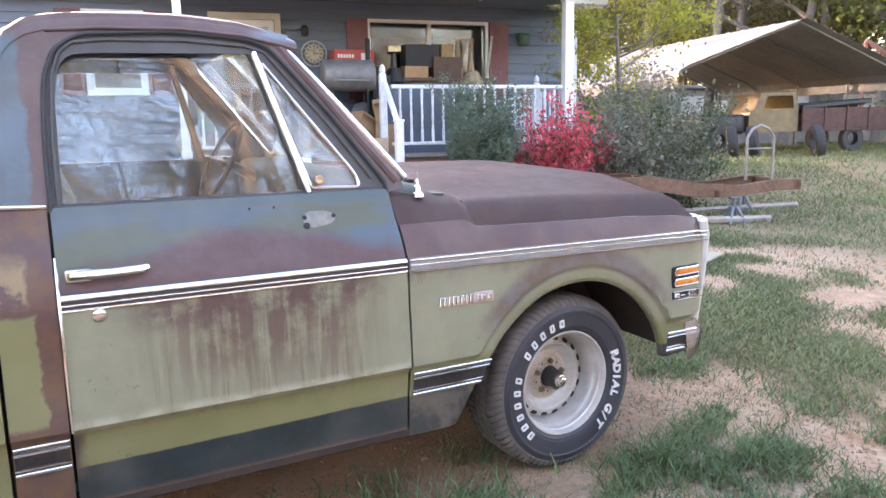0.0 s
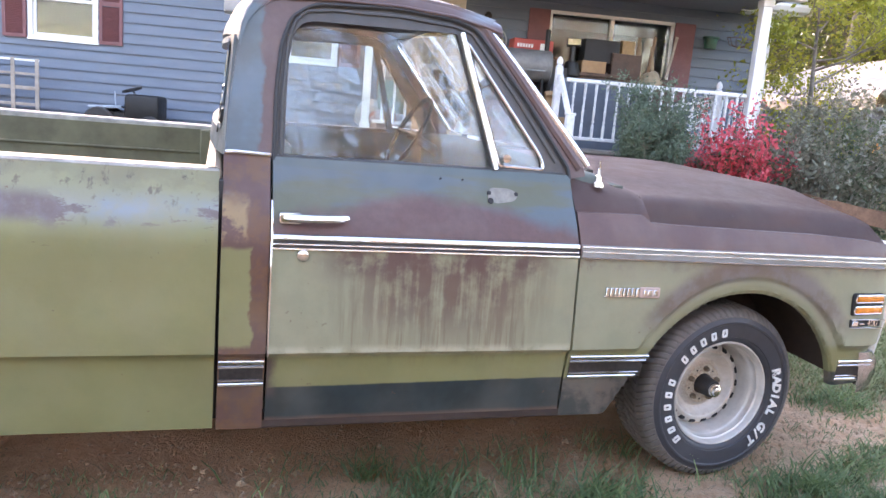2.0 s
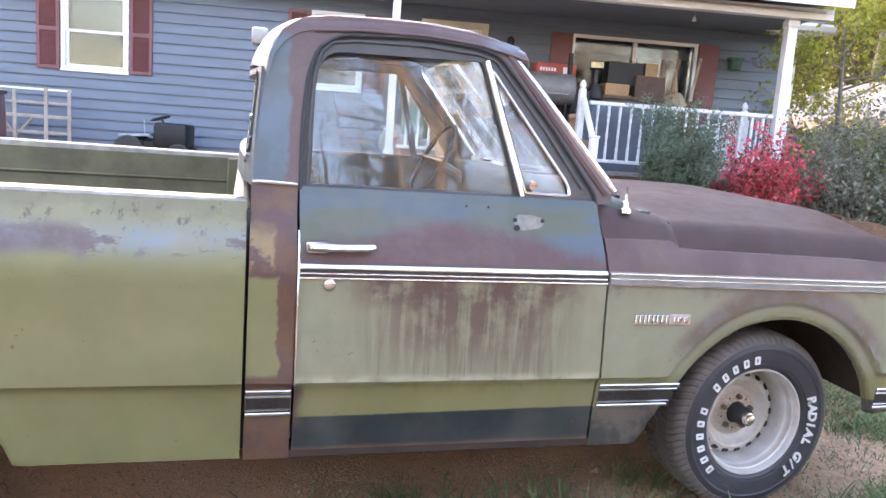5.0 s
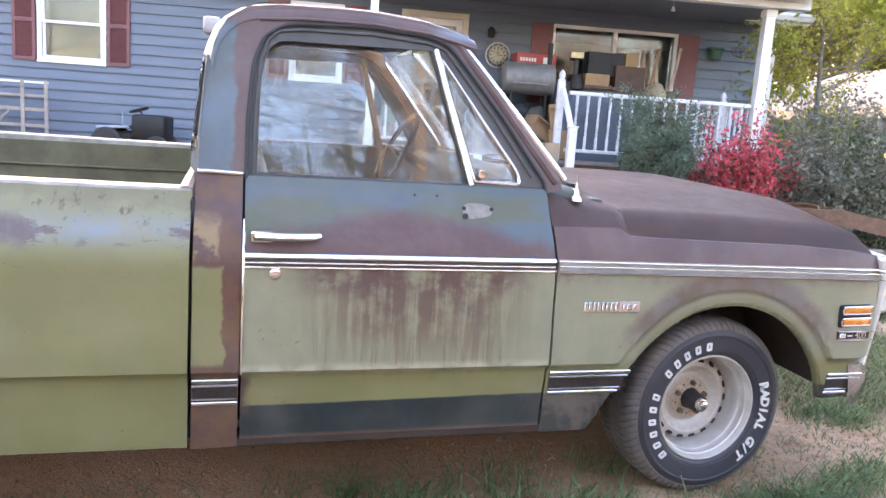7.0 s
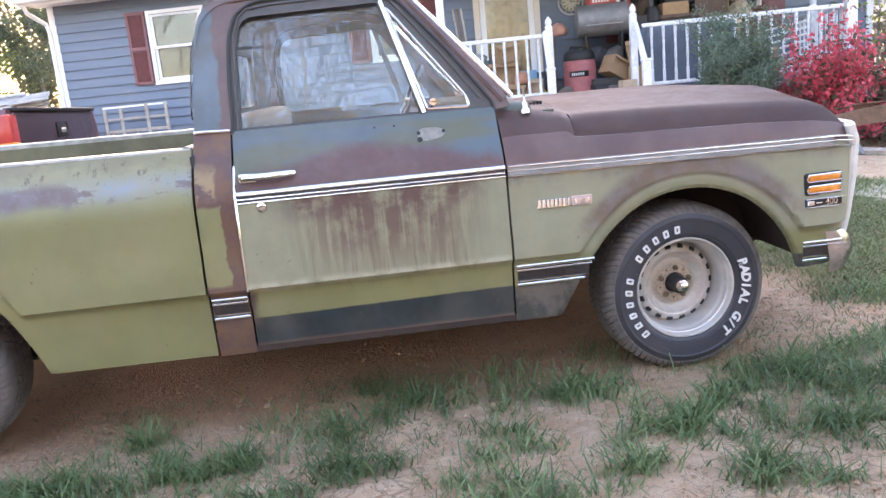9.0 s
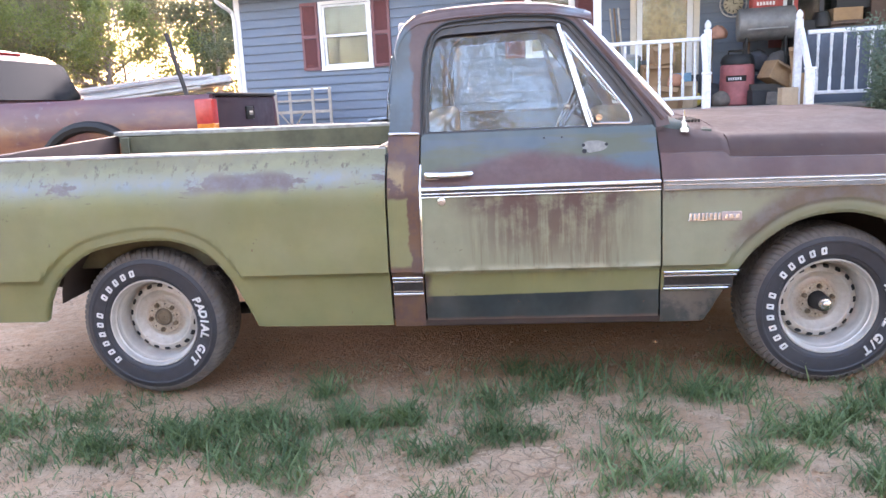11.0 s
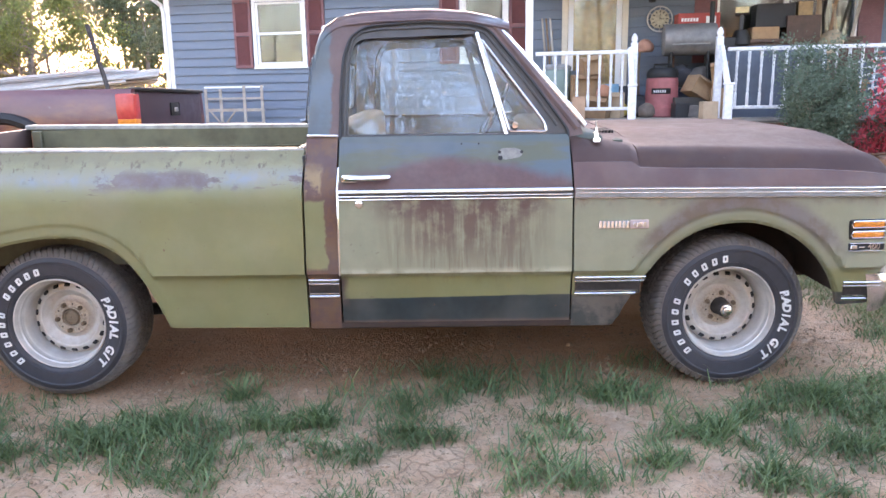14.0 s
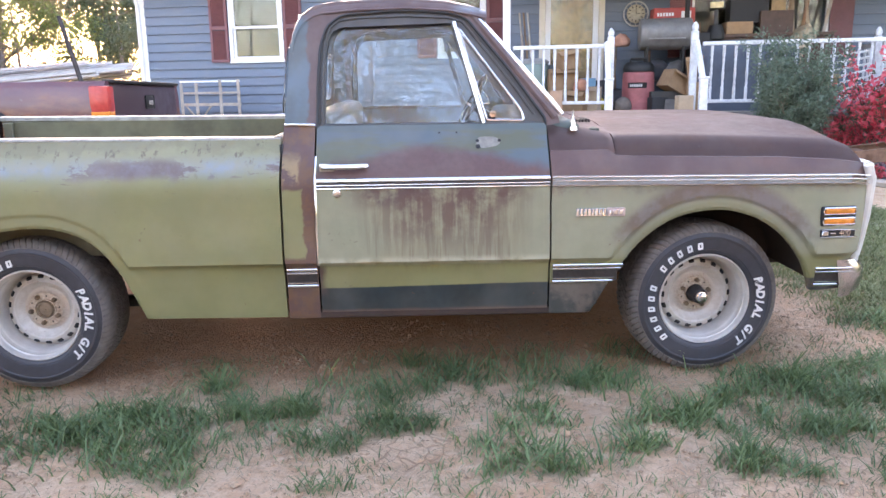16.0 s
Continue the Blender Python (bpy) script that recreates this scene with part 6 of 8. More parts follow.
lathe(b, [(0.205, 0.70), (0.21, 0.74), (0.15, 0.78), (0, 0.785)], 24)
lpart("lid", b, plain("grey_plastic", (0.3, 0.31, 0.3), 0.5), t)
b = bmesh.new()
box(b, (-0.2, -0.2, 0), (0.2, 0.2, 0.25), 0.01)
lpart("stand", b, deck_mat, t)
for i, (u, d, z, c, s) in enumerate(((5.05, 1.3, DECK, (0.34, 0.13, 0.12), 0.17), (4.98, 0.9, DECK + 0.02, (0.38, 0.36, 0.34), 0.26), (6.12, 1.0, DECK + 0.02, (0.50, 0.40, 0.08), 0.14), (5.35, 1.4, DECK, (0.25, 0.27, 0.3), 0.16))):
    b = bmesh.new()
    bmesh.ops.create_icosphere(b, subdivisions=3, radius=s)
    for v in b.verts:
        v.co *= 1 + 0.22 * noise.noise(v.co * 7 + Vector((i * 5, 0, 0)))
        v.co.z = max(v.co.z, -s * 0.6) + s * 0.6
    ob = single("cloth_bundle", b, plain("cloth", c, 0.9, 0, 9, 0.3, 0.004), "crumpled bundle of cloth on the porch", "bundle", "bundles on the porch")
    ob.matrix_world = at_house(u, d, z)
carton(5.80, 1.35, DECK, 0.34, 0.28, 0.30, card, "brown cardboard box behind the railing", -20, 6)
carton(5.72, 1.15, DECK + 0.62, 0.30, 0.26, 0.26, card, "opened brown cardboard box on a taller box", 20, -12)
carton(5.30, 0.55, DECK, 0.5, 0.4, 0.7, plain("grey_tote", (0.16, 0.17, 0.18), 0.6), "grey plastic tote against the wall", 4, 0, False)
carton(6.10, 0.62, DECK, 0.32, 0.3, 0.46, plain("dark_tote", (0.05, 0.055, 0.06), 0.6), "dark plastic tote by the door", -8, 0, False)
carton(6.98, 1.28, DECK, 0.24, 0.2, 0.20, plain("black_bin", (0.03, 0.03, 0.032), 0.7), "small black bin on the porch floor", 14, 0, False)
carton(7.22, 1.36, DECK, 0.28, 0.2, 0.16, plain("dusty_case", (0.15, 0.13, 0.12), 0.8), "dusty flat case on the porch floor", -22, 5, False)
carton(7.62, 0.55, DECK, 0.30, 0.3, 1.12, plain("black_locker", (0.028, 0.027, 0.027), 0.7), "dark locker behind the newel post", 3, 0, False)
for i, (u, d, z, c, s_) in enumerate(((6.45, 0.75, DECK, (0.05, 0.05, 0.055), 0.20), (7.02, 0.62, DECK + 0.45, (0.04, 0.04, 0.045), 0.19), (6.52, 1.1, DECK, (0.16, 0.13, 0.11), 0.13), (7.28, 0.7, DECK + 0.45, (0.09, 0.08, 0.075), 0.17), (5.88, 1.42, DECK + 0.30, (0.46, 0.22, 0.14), 0.11), (5.12, 1.45, DECK, (0.40, 0.30, 0.29), 0.20), (6.5, 0.6, DECK + 0.95, (0.40, 0.20, 0.14), 0.12), (9.05, 0.7, DECK + 0.93, (0.34, 0.27, 0.18), 0.16))):
    b = bmesh.new()
    bmesh.ops.create_icosphere(b, subdivisions=3, radius=s_)
    for v in b.verts:
        v.co *= 1 + 0.30 * noise.noise(v.co * 6 + Vector((i * 3 + 40, 0, 0))) + 0.10 * noise.noise(v.co * 17)
        v.co.z = max(v.co.z, -s_ * 0.6) + s_ * 0.6
    ob = single("sack", b, plain("sack_cloth", c, 0.85, 0, 9, 0.4, 0.004), "crumpled sack heaped in the porch clutter", "sack", "sacks on the porch")
    ob.matrix_world = at_house(u, d, z)
for i, (u, d, h, a) in enumerate(((4.98, 0.10, 1.35, 5), (5.06, 0.12, 1.2, -4), (6.40, 0.25, 1.0, 3), (6.46, 0.3, 0.9, -3), (6.36, 0.35, 0.8, 6))):
    b = bmesh.new()
    tube(b, [(0, 0, 0), (0.01, 0, h * 0.5), (0, 0, h)], 0.014, 6)
    ob = single("garden_tool", b, plain("handle_wood", (0.20 + 0.05 * (i % 2), 0.15, 0.10), 0.7), "long wooden tool handle leaning on the wall", "tool", "tools leaning on the porch wall")
    ob.matrix_world = at_house(u, d, DECK) @ pose(0, 0, 0, -3, a)
# grill cover behind the long railing
b = bmesh.new()
rows = []
for zz, k in ((0, 1.0), (0.3, 0.99), (0.6, 0.97), (0.82, 0.96), (0.90, 0.9), (0.95, 0.7), (0.97, 0.3)):
    rows.append([b.verts.new((0.70 * k * math.copysign(abs(math.cos(a)) ** 0.35, math.cos(a)) + 0.012 * math.sin(9 * a + zz * 5), 0.30 * k * math.copysign(abs(math.sin(a)) ** 0.35, math.sin(a)) + 0.014 * math.sin(11 * a + zz * 3), zz)) for a in (2 * math.pi * j / 48 for j in range(48))])
for p, q in zip(rows, rows[1:]):
    for k in range(48):
        b.faces.new((p[k], p[(k + 1) % 48], q[(k + 1) % 48], q[k]))
b.faces.new(rows[-1])
tarp = single("grill_cover", b, plain("slate_tarp", (0.075, 0.095, 0.125), 0.6, 0, 5, 0.3, 0.004), "slate-blue fabric cover over a grill", "cover")
tarp.matrix_world = at_house(8.16, 1.08, DECK)
# workbench with clutter under the picture window
t = hthing("workbench", 8.62, 0.38, DECK, "dark wooden workbench heaped with clutter", "workbench")
dark_wood = plain("dark_wood", (0.12, 0.07, 0.05), 0.75, 0, 10, 0.4)
b = bmesh.new()
box(b, (-0.85, -0.26, 1.04), (0.85, 0.24, 1.09), 0.006)
lpart("top", b, dark_wood, t)
b = bmesh.new()
box(b, (-0.83, -0.22, 0.35), (0.83, -0.20, 1.04))
lpart("front_panel", b, dark_wood, t)
for x in (-0.8, 0.8):
    b = bmesh.new()
    box(b, (x - 0.04, -0.2, 0), (x + 0.04, 0.2, 1.04), 0.004)
    lpart("leg", b, dark_wood, t)
carton(8.16, 0.50, DECK + 1.09, 0.38, 0.26, 0.17, None, "flat brown box on the workbench", 6, 0, False)
carton(8.75, 0.30, DECK + 1.42, 0.20, 0.16, 0.2, plain("tan_case", (0.34, 0.22, 0.10), 0.5), "small tan wooden case", 0, 0, False)
carton(8.72, 0.32, DECK + 1.09, 0.46, 0.3, 0.33, plain("brown_case", (0.10, 0.06, 0.045), 0.7), "dark brown case on the workbench", 0, 0, False)
carton(8.33, 0.28, DECK + 1.26, 0.55, 0.28, 0.34, plain("black_case", (0.02, 0.021, 0.024), 0.6), "black equipment case on a box", 3, 0, False)
b = bmesh.new()
box(b, (-0.10, -0.075, 0), (0.10, 0.075, 0.10), 0.014, seg=2)
box(b, (-0.03, -0.02, -0.22), (0.03, 0.02, 0.0), 0.008)
lamp = single("work_lamp", b, plain("lamp_housing", (0.03, 0.03, 0.03), 0.5), "black work lamp with a pale yellow front", "lamp")
lamp.matrix_world = at_house(7.84, 0.60, DECK + 1.44, -12) @ pose(0, 0, 0, -8)
b = bmesh.new()
box(b, (-0.092, -0.084, 0.008), (0.092, -0.074, 0.093), 0.006)
part("lens", b, plain("lamp_lens", (0.72, 0.58, 0.30), 0.2), lamp, "pale yellow lens", local=True)
b = bmesh.new()
lathe(b, [(0, 0), (0.10, 0), (0.13, 0.02), (0.13, 0.10), (0.09, 0.22), (0, 0.22)], 16)
st = single("lamp_stand", b, black_metal, "black lamp stand on the porch clutter", "stand")
st.matrix_world = at_house(7.84, 0.60, DECK + 1.0)
b = bmesh.new()
box(b, (-0.2, -0.16, 0), (0.2, 0.16, 1.0), 0.02)
st = single("cabinet", b, plain("dark_cabinet", (0.04, 0.038, 0.036), 0.7), "dark metal cabinet on the porch", "cabinet")
st.matrix_world = at_house(7.84, 0.55, DECK)
for k, (u, c, h, a) in enumerate(((8.92, (0.3, 0.2, 0.12), 0.62, 4), (9.0, (0.36, 0.26, 0.17), 0.55, -3), (9.12, (0.28, 0.16, 0.09), 0.66, 8), (9.22, (0.40, 0.30, 0.2), 0.5, -7), (9.42, (0.40, 0.33, 0.27), 0.7, 11), (8.48, (0.5, 0.5, 0.48), 0.42, 35))):
    b = bmesh.new()
    box(b, (-0.022, -0.012, 0), (0.022, 0.012, h), 0.003)
    ob = single("wooden_stick", b, plain("stick_wood", c, 0.7), "wooden stake leaning in the porch clutter", "stake", "stakes on the workbench")
    ob.matrix_world = at_house(u, 0.30, DECK + 1.09) @ pose(0, 0, 0, -6, a)
for u, d, z, w_, h in ((8.72, 0.75, DECK, 0.42, 0.93), (9.2, 0.9, DECK, 0.4, 0.5)):
    carton(u, d, z, w_, 0.3, h, card_pale if h > 0.6 else card, "crumpled carton heap behind the railing", 14, 4)
t = hthing("lawn_chair", 9.62, 0.95, DECK, "folded white metal lawn chairs", "chair")
for k in range(7):
    b = bmesh.new()
    tube(b, [(-0.3, -0.1 + 0.05 * k, 0.12 + 0.10 * k), (0.35, -0.1 + 0.03 * k, 0.30 + 0.085 * k)], 0.016, 6)
    lpart("slat", b, vinyl_white, t)
# hanging pot and wire basket on the wall
t = hthing("wall_planter", 10.16, 0.10, 2.66, "dark green half-round wall planter", "planter")
b = bmesh.new()
lathe(b, [(0, 0), (0.085, 0), (0.105, 0.15), (0.125, 0.155), (0.125, 0.18), (0.10, 0.18), (0.09, 0.02), (0, 0.02)], 22)
lpart("pot", b, plain("green_plastic", (0.03, 0.13, 0.09), 0.45), t)
t = hthing("wire_basket", 10.62, 0.10, 2.72, "rusty wire half basket on the wall", "basket")
b = bmesh.new()
for k in range(7):
    a = math.pi * k / 6
    tube(b, [(0.2 * math.cos(a), -0.10 * math.sin(a), 0.14), (0.15 * math.cos(a), -0.08 * math.sin(a), 0.03), (0, 0, 0)], 0.005, 5)
tube(b, [(0.2 * math.cos(math.pi * k / 10), -0.10 * math.sin(math.pi * k / 10), 0.14) for k in range(11)], 0.006, 5)
lpart("wire", b, rust_iron, t)
t = hthing("porch_light", 6.62, 0.05, 2.72, "small black porch wall light", "lamp")
b = bmesh.new()
lathe(b, [(0, 0), (0.05, 0.01), (0.06, 0.12), (0.03, 0.16), (0, 0.17)], 14)
lpart("body", b, black_metal, t)
t = hthing("wind_bell", 8.9, 1.4, 3.10, "small white bell under the porch ceiling", "bell")
b = bmesh.new()
lathe(b, [(0.03, 0), (0.025, 0.03), (0.012, 0.06), (0.0, 0.065)], 12)
tube(b, [(0, 0, 0.06), (0, 0, 0.14)], 0.003, 5)
lpart("bell", b, vinyl_white, t)
for u, z, c in ((5.08, DECK, (0.33, 0.30, 0.26)), (5.14, DECK, (0.18, 0.12, 0.08)), (5.20, DECK, (0.4, 0.38, 0.35))):
    b = bmesh.new()
    tube(b, [(0, 0, 0), (0.03, 0.02, 0.8), (0.04, 0.03, 1.5)], 0.015, 7)
    ob = single("garden_tool", b, plain("tool_handle", c, 0.7), "garden tool handle leaning by the porch post", "garden tool", "tools leaning on the porch")
    ob.matrix_world = at_house(u, 0.4, z) @ pose(0, 0, 0, 8, -6)
# steps up to the porch
b = bmesh.new()
for k in range(2):
    box(b, (6.36, -PD - 0.28 * (k + 1), 0.3), (7.34, -PD - 0.28 * k - 0.002, DECK - 0.17 * (k + 1)), 0.008)
hpart("porch_step", b, brick_mat, "brick porch steps")

# along the wall: slatted steel gate, blue board and an engine
t = hthing("metal_gate", -0.2, 0.45, 0.45, "galvanised and wooden slat gate leaning on the house wall", "gate")
pale_wood = plain("weathered_slats", (0.36, 0.31, 0.26), 0.8, 0, 12, 0.3)
for u0, u1, z, h, m_ in ((-0.55, 0.52, 1.09, 0.03, vinyl_white), (-0.52, 0.52, 0.90, 0.035, pale_wood), (-0.52, 0.52, 0.70, 0.05, pale_wood), (-0.52, 0.52, 0.48, 0.04, pale_wood), (-0.52, 0.52, 0.30, 0.04, pale_wood)):
    b = bmesh.new()
    box(b, (u0, -0.015, z), (u1, 0.015, z + h), 0.004)
    lpart("rail", b, m_, t)
for u in (-0.52, -0.25, 0.18, 0.50):
    b = bmesh.new()
    box(b, (u - 0.025, -0.035, 0), (u + 0.025, -0.016, 1.13 if u > 0 else 1.08), 0.004)
    lpart("upright", b, pale_wood, t)
for s in (-1, 1):
    b = bmesh.new()
    tube(b, [(-0.25, 0.02, 0.44), (-0.25 + 0.24 * s, 0.02, 0.72)], 0.016, 6)
    lpart("brace", b, pale_wood, t)
t = hthing("riding_mower", 1.55, 0.6, ground_z(0.0, 9.3), "dark riding mower with a black steering wheel", "mower")
b = bmesh.new()
box(b, (0.02, -0.25, 0.25), (0.48, 0.25, 0.60), 0.05, seg=2)
box(b, (-0.45, -0.2, 0.22), (0.05, 0.2, 0.36), 0.03)
lpart("body", b, black_metal, t)
b = bmesh.new()
lathe(b, [(0.125 + 0.014 * math.cos(a), 0.014 * math.sin(a)) for a in (2 * math.pi * k / 8 for k in range(8))], 24, pose(0.06, 0, 0.66, 0, -18), closed=True)
tube(b, [(0.06, 0, 0.66), (0.18, 0, 0.5)], 0.015, 6)
lpart("steering_wheel", b, black_metal, t)
for x, y, r in ((-0.3, -0.26, 0.2), (0.38, -0.28, 0.16), (-0.3, 0.26, 0.2), (0.38, 0.28, 0.16)):
    b = bmesh.new()
    lathe(b, [(0, -0.04), (r * 0.5, -0.04), (r * 0.6, -0.052), (r * 0.9, -0.05), (r, -0.03), (r, 0.03), (r * 0.9, 0.05), (0, 0.05)], 20, pose(x, y, r, 90))
    lpart("tyre", b, old_rubber, t)
b = bmesh.new()
box(b, (-0.42, -0.26, 0.38), (0.02, 0.26, 0.42), 0.01, m=pose(0, 0, 0.02, 0, -4))
tube(b, [(-0.16, 0.0, 0.42), (-0.17, 0.0, 0.62)], 0.010, 6)
lpart("seat_board", b, plain("pale_blue_board", (0.30, 0.36, 0.42), 0.6), t, "pale blue board laid over the seat")


# ---- second pickup, parked behind the first ----
G2 = 0.225
t2 = thing("pickup_truck", -2.6, 4.1, G2, "newer maroon pickup with peeling clear coat, parked by the house", "pickup truck")
n = Nodes("peeling_maroon", 0.3)
x_, y_, z_ = n.xyz()
pf = n.noise((2.2, 2.2, 5), 5, 0.6)
c = n.mix(n.ramp(pf, 0.35, 0.65), (0.105, 0.030, 0.036), (0.135, 0.048, 0.045))
c = n.mix(n.mul(n.ramp(n.add(pf, n.mul(n.sub(1.25, z_), 0.9)), 0.52, 0.75), 0.8), c, (0.22, 0.085, 0.040))
c = n.mix(n.mul(n.ramp(n.noise(9, 5, 0.6), 0.6, 0.7), 0.25), c, (0.25, 0.2, 0.2))
n.color(c)
n.b.inputs["Coat Weight"].default_value = 0.4
maroon2 = n.m
Y0, Y1 = 3.2, 5.08


def body_section(bm, x0, x1, prof, n=8):
    """A long body of one cross section (y, z)."""
    rows = [[bm.verts.new((x0 + (x1 - x0) * k / n, y, z)) for y, z in prof] for k in range(n + 1)]
    for p, q in zip(rows, rows[1:]):
        for k in range(len(prof)):
            bm.faces.new((p[k], p[(k + 1) % len(prof)], q[(k + 1) % len(prof)], q[k]))
    bm.faces.new(rows[0][::-1]), bm.faces.new(rows[-1])
    return bm


def slab_side(s):
    """Cross section of one bed side; s flips it to the far one."""
    p = [(0.03, 0.52), (0.0, 0.60), (-0.012, 0.86), (0.0, 1.02), (0.02, 1.12), (0.035, 1.165), (0.05, 1.18), (0.11, 1.18), (0.12, 1.14), (0.12, 0.52)]
    return [((Y0 + y) if s > 0 else (Y1 - y), G2 + z) for y, z in p]


for s in (1, -1):
    part("bed_side", body_section(bmesh.new(), -3.06, -0.95, slab_side(s)), maroon2, t2, "maroon bed side with peeling orange-brown patches")
b = bmesh.new()
box(b, (-1.0, Y0 + 0.13, G2 + 0.58), (-0.93, Y1 - 0.13, G2 + 1.165), 0.02, seg=2)
tg = part("tailgate", b, plain("tailgate_dark", (0.055, 0.028, 0.034), 0.35, 0, 9, 0.3), t2, "dark maroon tailgate")
b = bmesh.new()
box(b, (-1.01, Y0 + 0.12, G2 + 1.165), (-0.90, Y1 - 0.12, G2 + 1.195), 0.01, seg=2)
part("tailgate_cap", b, black_metal, tg)
b = bmesh.new()
box(b, (-0.935, Y0 + 0.84, G2 + 0.94), (-0.915, Y0 + 1.06, G2 + 1.07), 0.02, seg=2)
part("latch_handle", b, black_metal, tg, "black tailgate handle")
b = bmesh.new()
box(b, (-0.918, Y0 + 0.90, G2 + 0.98), (-0.905, Y0 + 1.0, G2 + 1.02), 0.008)
part("latch_lever", b, dull_metal, tg)
for y, xe in ((Y0 + 0.005, -0.915), (Y1 - 0.125, -0.955)):
    b = bmesh.new()
    box(b, (-1.075, y - 0.012, G2 + 0.80), (xe, y + 0.12, G2 + 1.14), 0.015, seg=2)
    tl = part("tail_lamp", b, plain("tail_lens_red", (0.48, 0.05, 0.04), 0.18, 0, 30, 0.2), t2, "red tail lamp with an amber foot")
    b = bmesh.new()
    box(b, (-1.072, y - 0.016, G2 + 0.81), (xe + 0.004, y + 0.1, G2 + 0.935), 0.01)
    part("turn_lens", b, amber, tl)
b = bmesh.new()
box(b, (-3.05, Y0 + 0.1, G2 + 0.55), (-0.96, Y1 - 0.1, G2 + 0.60))
box(b, (-3.05, Y0 + 0.1, G2 + 0.55), (-3.0, Y1 - 0.1, G2 + 1.15))
part("bed_floor", b, black_metal, t2)
b = bmesh.new()
tube(b, [(-0.84, Y0 + 0.05, G2 + 0.55), (-0.84, Y1 - 0.05, G2 + 0.55)], 0.09, 10)
part("rear_bumper", b, chrome, t2, "chrome rear bumper")
# wheel flare
b = bmesh.new()
pts = []
for k in range(15):
    a = math.pi * k / 14
    pts.append((-2.05 + 0.47 * math.cos(a), Y0 - 0.02, G2 + 0.50 + 0.45 * math.sin(a)))
tube(b, pts, 0.05, 8)
part("wheel_flare", b, black_metal, t2, "black wheel-arch flare")
# cab with dark rear window
b = bmesh.new()
W2 = Y1 - Y0
low = [(Y0 + 0.02, 0.40), (Y0 - 0.01, 0.65), (Y0, 1.0), (Y0 + 0.03, 1.18), (Y1 - 0.03, 1.18), (Y1, 1.0), (Y1 + 0.01, 0.65), (Y1 - 0.02, 0.40)]
body_section(b, -5.3, -3.10, [(y, z + G2) for y, z in low])
lowers = part("cab_body", b, maroon2, t2, "maroon extended cab")
b = bmesh.new()
secs = []
for x, top, inset in ((-3.10, 1.17, 0.03), (-3.13, 1.26, 0.06), (-3.24, 1.58, 0.15), (-3.34, 1.68, 0.22), (-3.55, 1.735, 0.26), (-4.2, 1.75, 0.26), (-4.75, 1.70, 0.24), (-5.3, 1.17, 0.05)):
    secs.append([b.verts.new((x, y, z)) for y, z in ((Y0 + 0.03, G2 + 1.17), (Y0 + 0.03 + inset * 0.8, G2 + 1.17 + (top - 1.17) * 0.85), (Y0 + 0.03 + inset * 1.3, G2 + top), ((Y0 + Y1) / 2, G2 + top + 0.02), (Y1 - 0.03 - inset * 1.3, G2 + top), (Y1 - 0.03 - inset * 0.8, G2 + 1.17 + (top - 1.17) * 0.85), (Y1 - 0.03, G2 + 1.17))])
for p, q in zip(secs, secs[1:]):
    for k in range(6):
        b.faces.new((p[k], p[k + 1], q[k + 1], q[k]))
b.faces.new(secs[0])
cabtop = part("cab_roof", b, maroon2, t2)
b = bmesh.new()
plate(b, rounded([(Y0 + 0.17, 1.22), (Y0 + 0.25, 1.60), (Y1 - 0.25, 1.60), (Y1 - 0.17, 1.22)], 0.07), [], lambda u, v: (-3.092 - (v - 1.22) * 0.345, u, G2 + v), (0.012, 0, 0.004))
part("rear_window", b, dark_glass, cabtop, "dark tinted rear window")
b = bmesh.new()
box(b, (-3.36, (Y0 + Y1) / 2 - 0.16, G2 + 1.668), (-3.31, (Y0 + Y1) / 2 + 0.16, G2 + 1.70), 0.01)
part("brake_lamp", b, red_lens, cabtop)
b = bmesh.new()
box(b, (-6.9, Y0 + 0.02, G2 + 0.40), (-5.28, Y1 - 0.02, G2 + 1.10), 0.08, seg=3)
part("front_body", b, maroon2, t2)
for x in (-2.05, -5.9):
    for y, m_ in ((Y0 + 0.17, NEAR), (Y1 - 0.17, FAR)):
        w_ = new("wheel")
        w_.parent = t2
        w_.matrix_parent_inverse = t2.matrix_world.inverted()
        w_.matrix_basis = pose(x, y, G2 + 0.36) @ m_
        for nm in ("tread", "sidewall", "rim", "disc"):
            ob = new({"tread": "tyre"}.get(nm, nm), WM[nm])
            ob.parent = w_
# pole standing in its bed
b = bmesh.new()
tube(b, [(-1.32, 3.95, G2 + 0.6), (-1.62, 4.0, G2 + 1.78)], [0.024, 0.020], 8)
single("iron_pole", b, plain("dark_pole", (0.06, 0.05, 0.045), 0.7), "dark iron pole leaning out of the truck bed", "pole")

# stack of pale siding planks beyond the second pickup
plank_mat = plain("pale_plank", (0.46, 0.45, 0.43), 0.7, 0, 7, 0.2)
t = thing("plank_stack", -4.75, 7.15, ground_z(-4.75, 7.15) - 0.08, "stack of pale grey siding planks on trestles", "plank stack", turn=28)
pb = bmesh.new()
box(pb, (-1.9, -0.10, -0.018), (1.9, 0.10, 0.018), 0.004)
plank_me = mesh_of("plank", pb, plank_mat, 0)
rng = random.Random(4)
for k in range(20):
    ob = new("plank", plank_me)
    ob.parent = t
    ob.matrix_basis = pose(rng.uniform(-0.35, 0.35) + 0.2, -0.36 + 0.24 * (k % 4), 1.02 + 0.045 * (k // 4), rng.uniform(-3, 3), -6.5, rng.uniform(-2, 2))
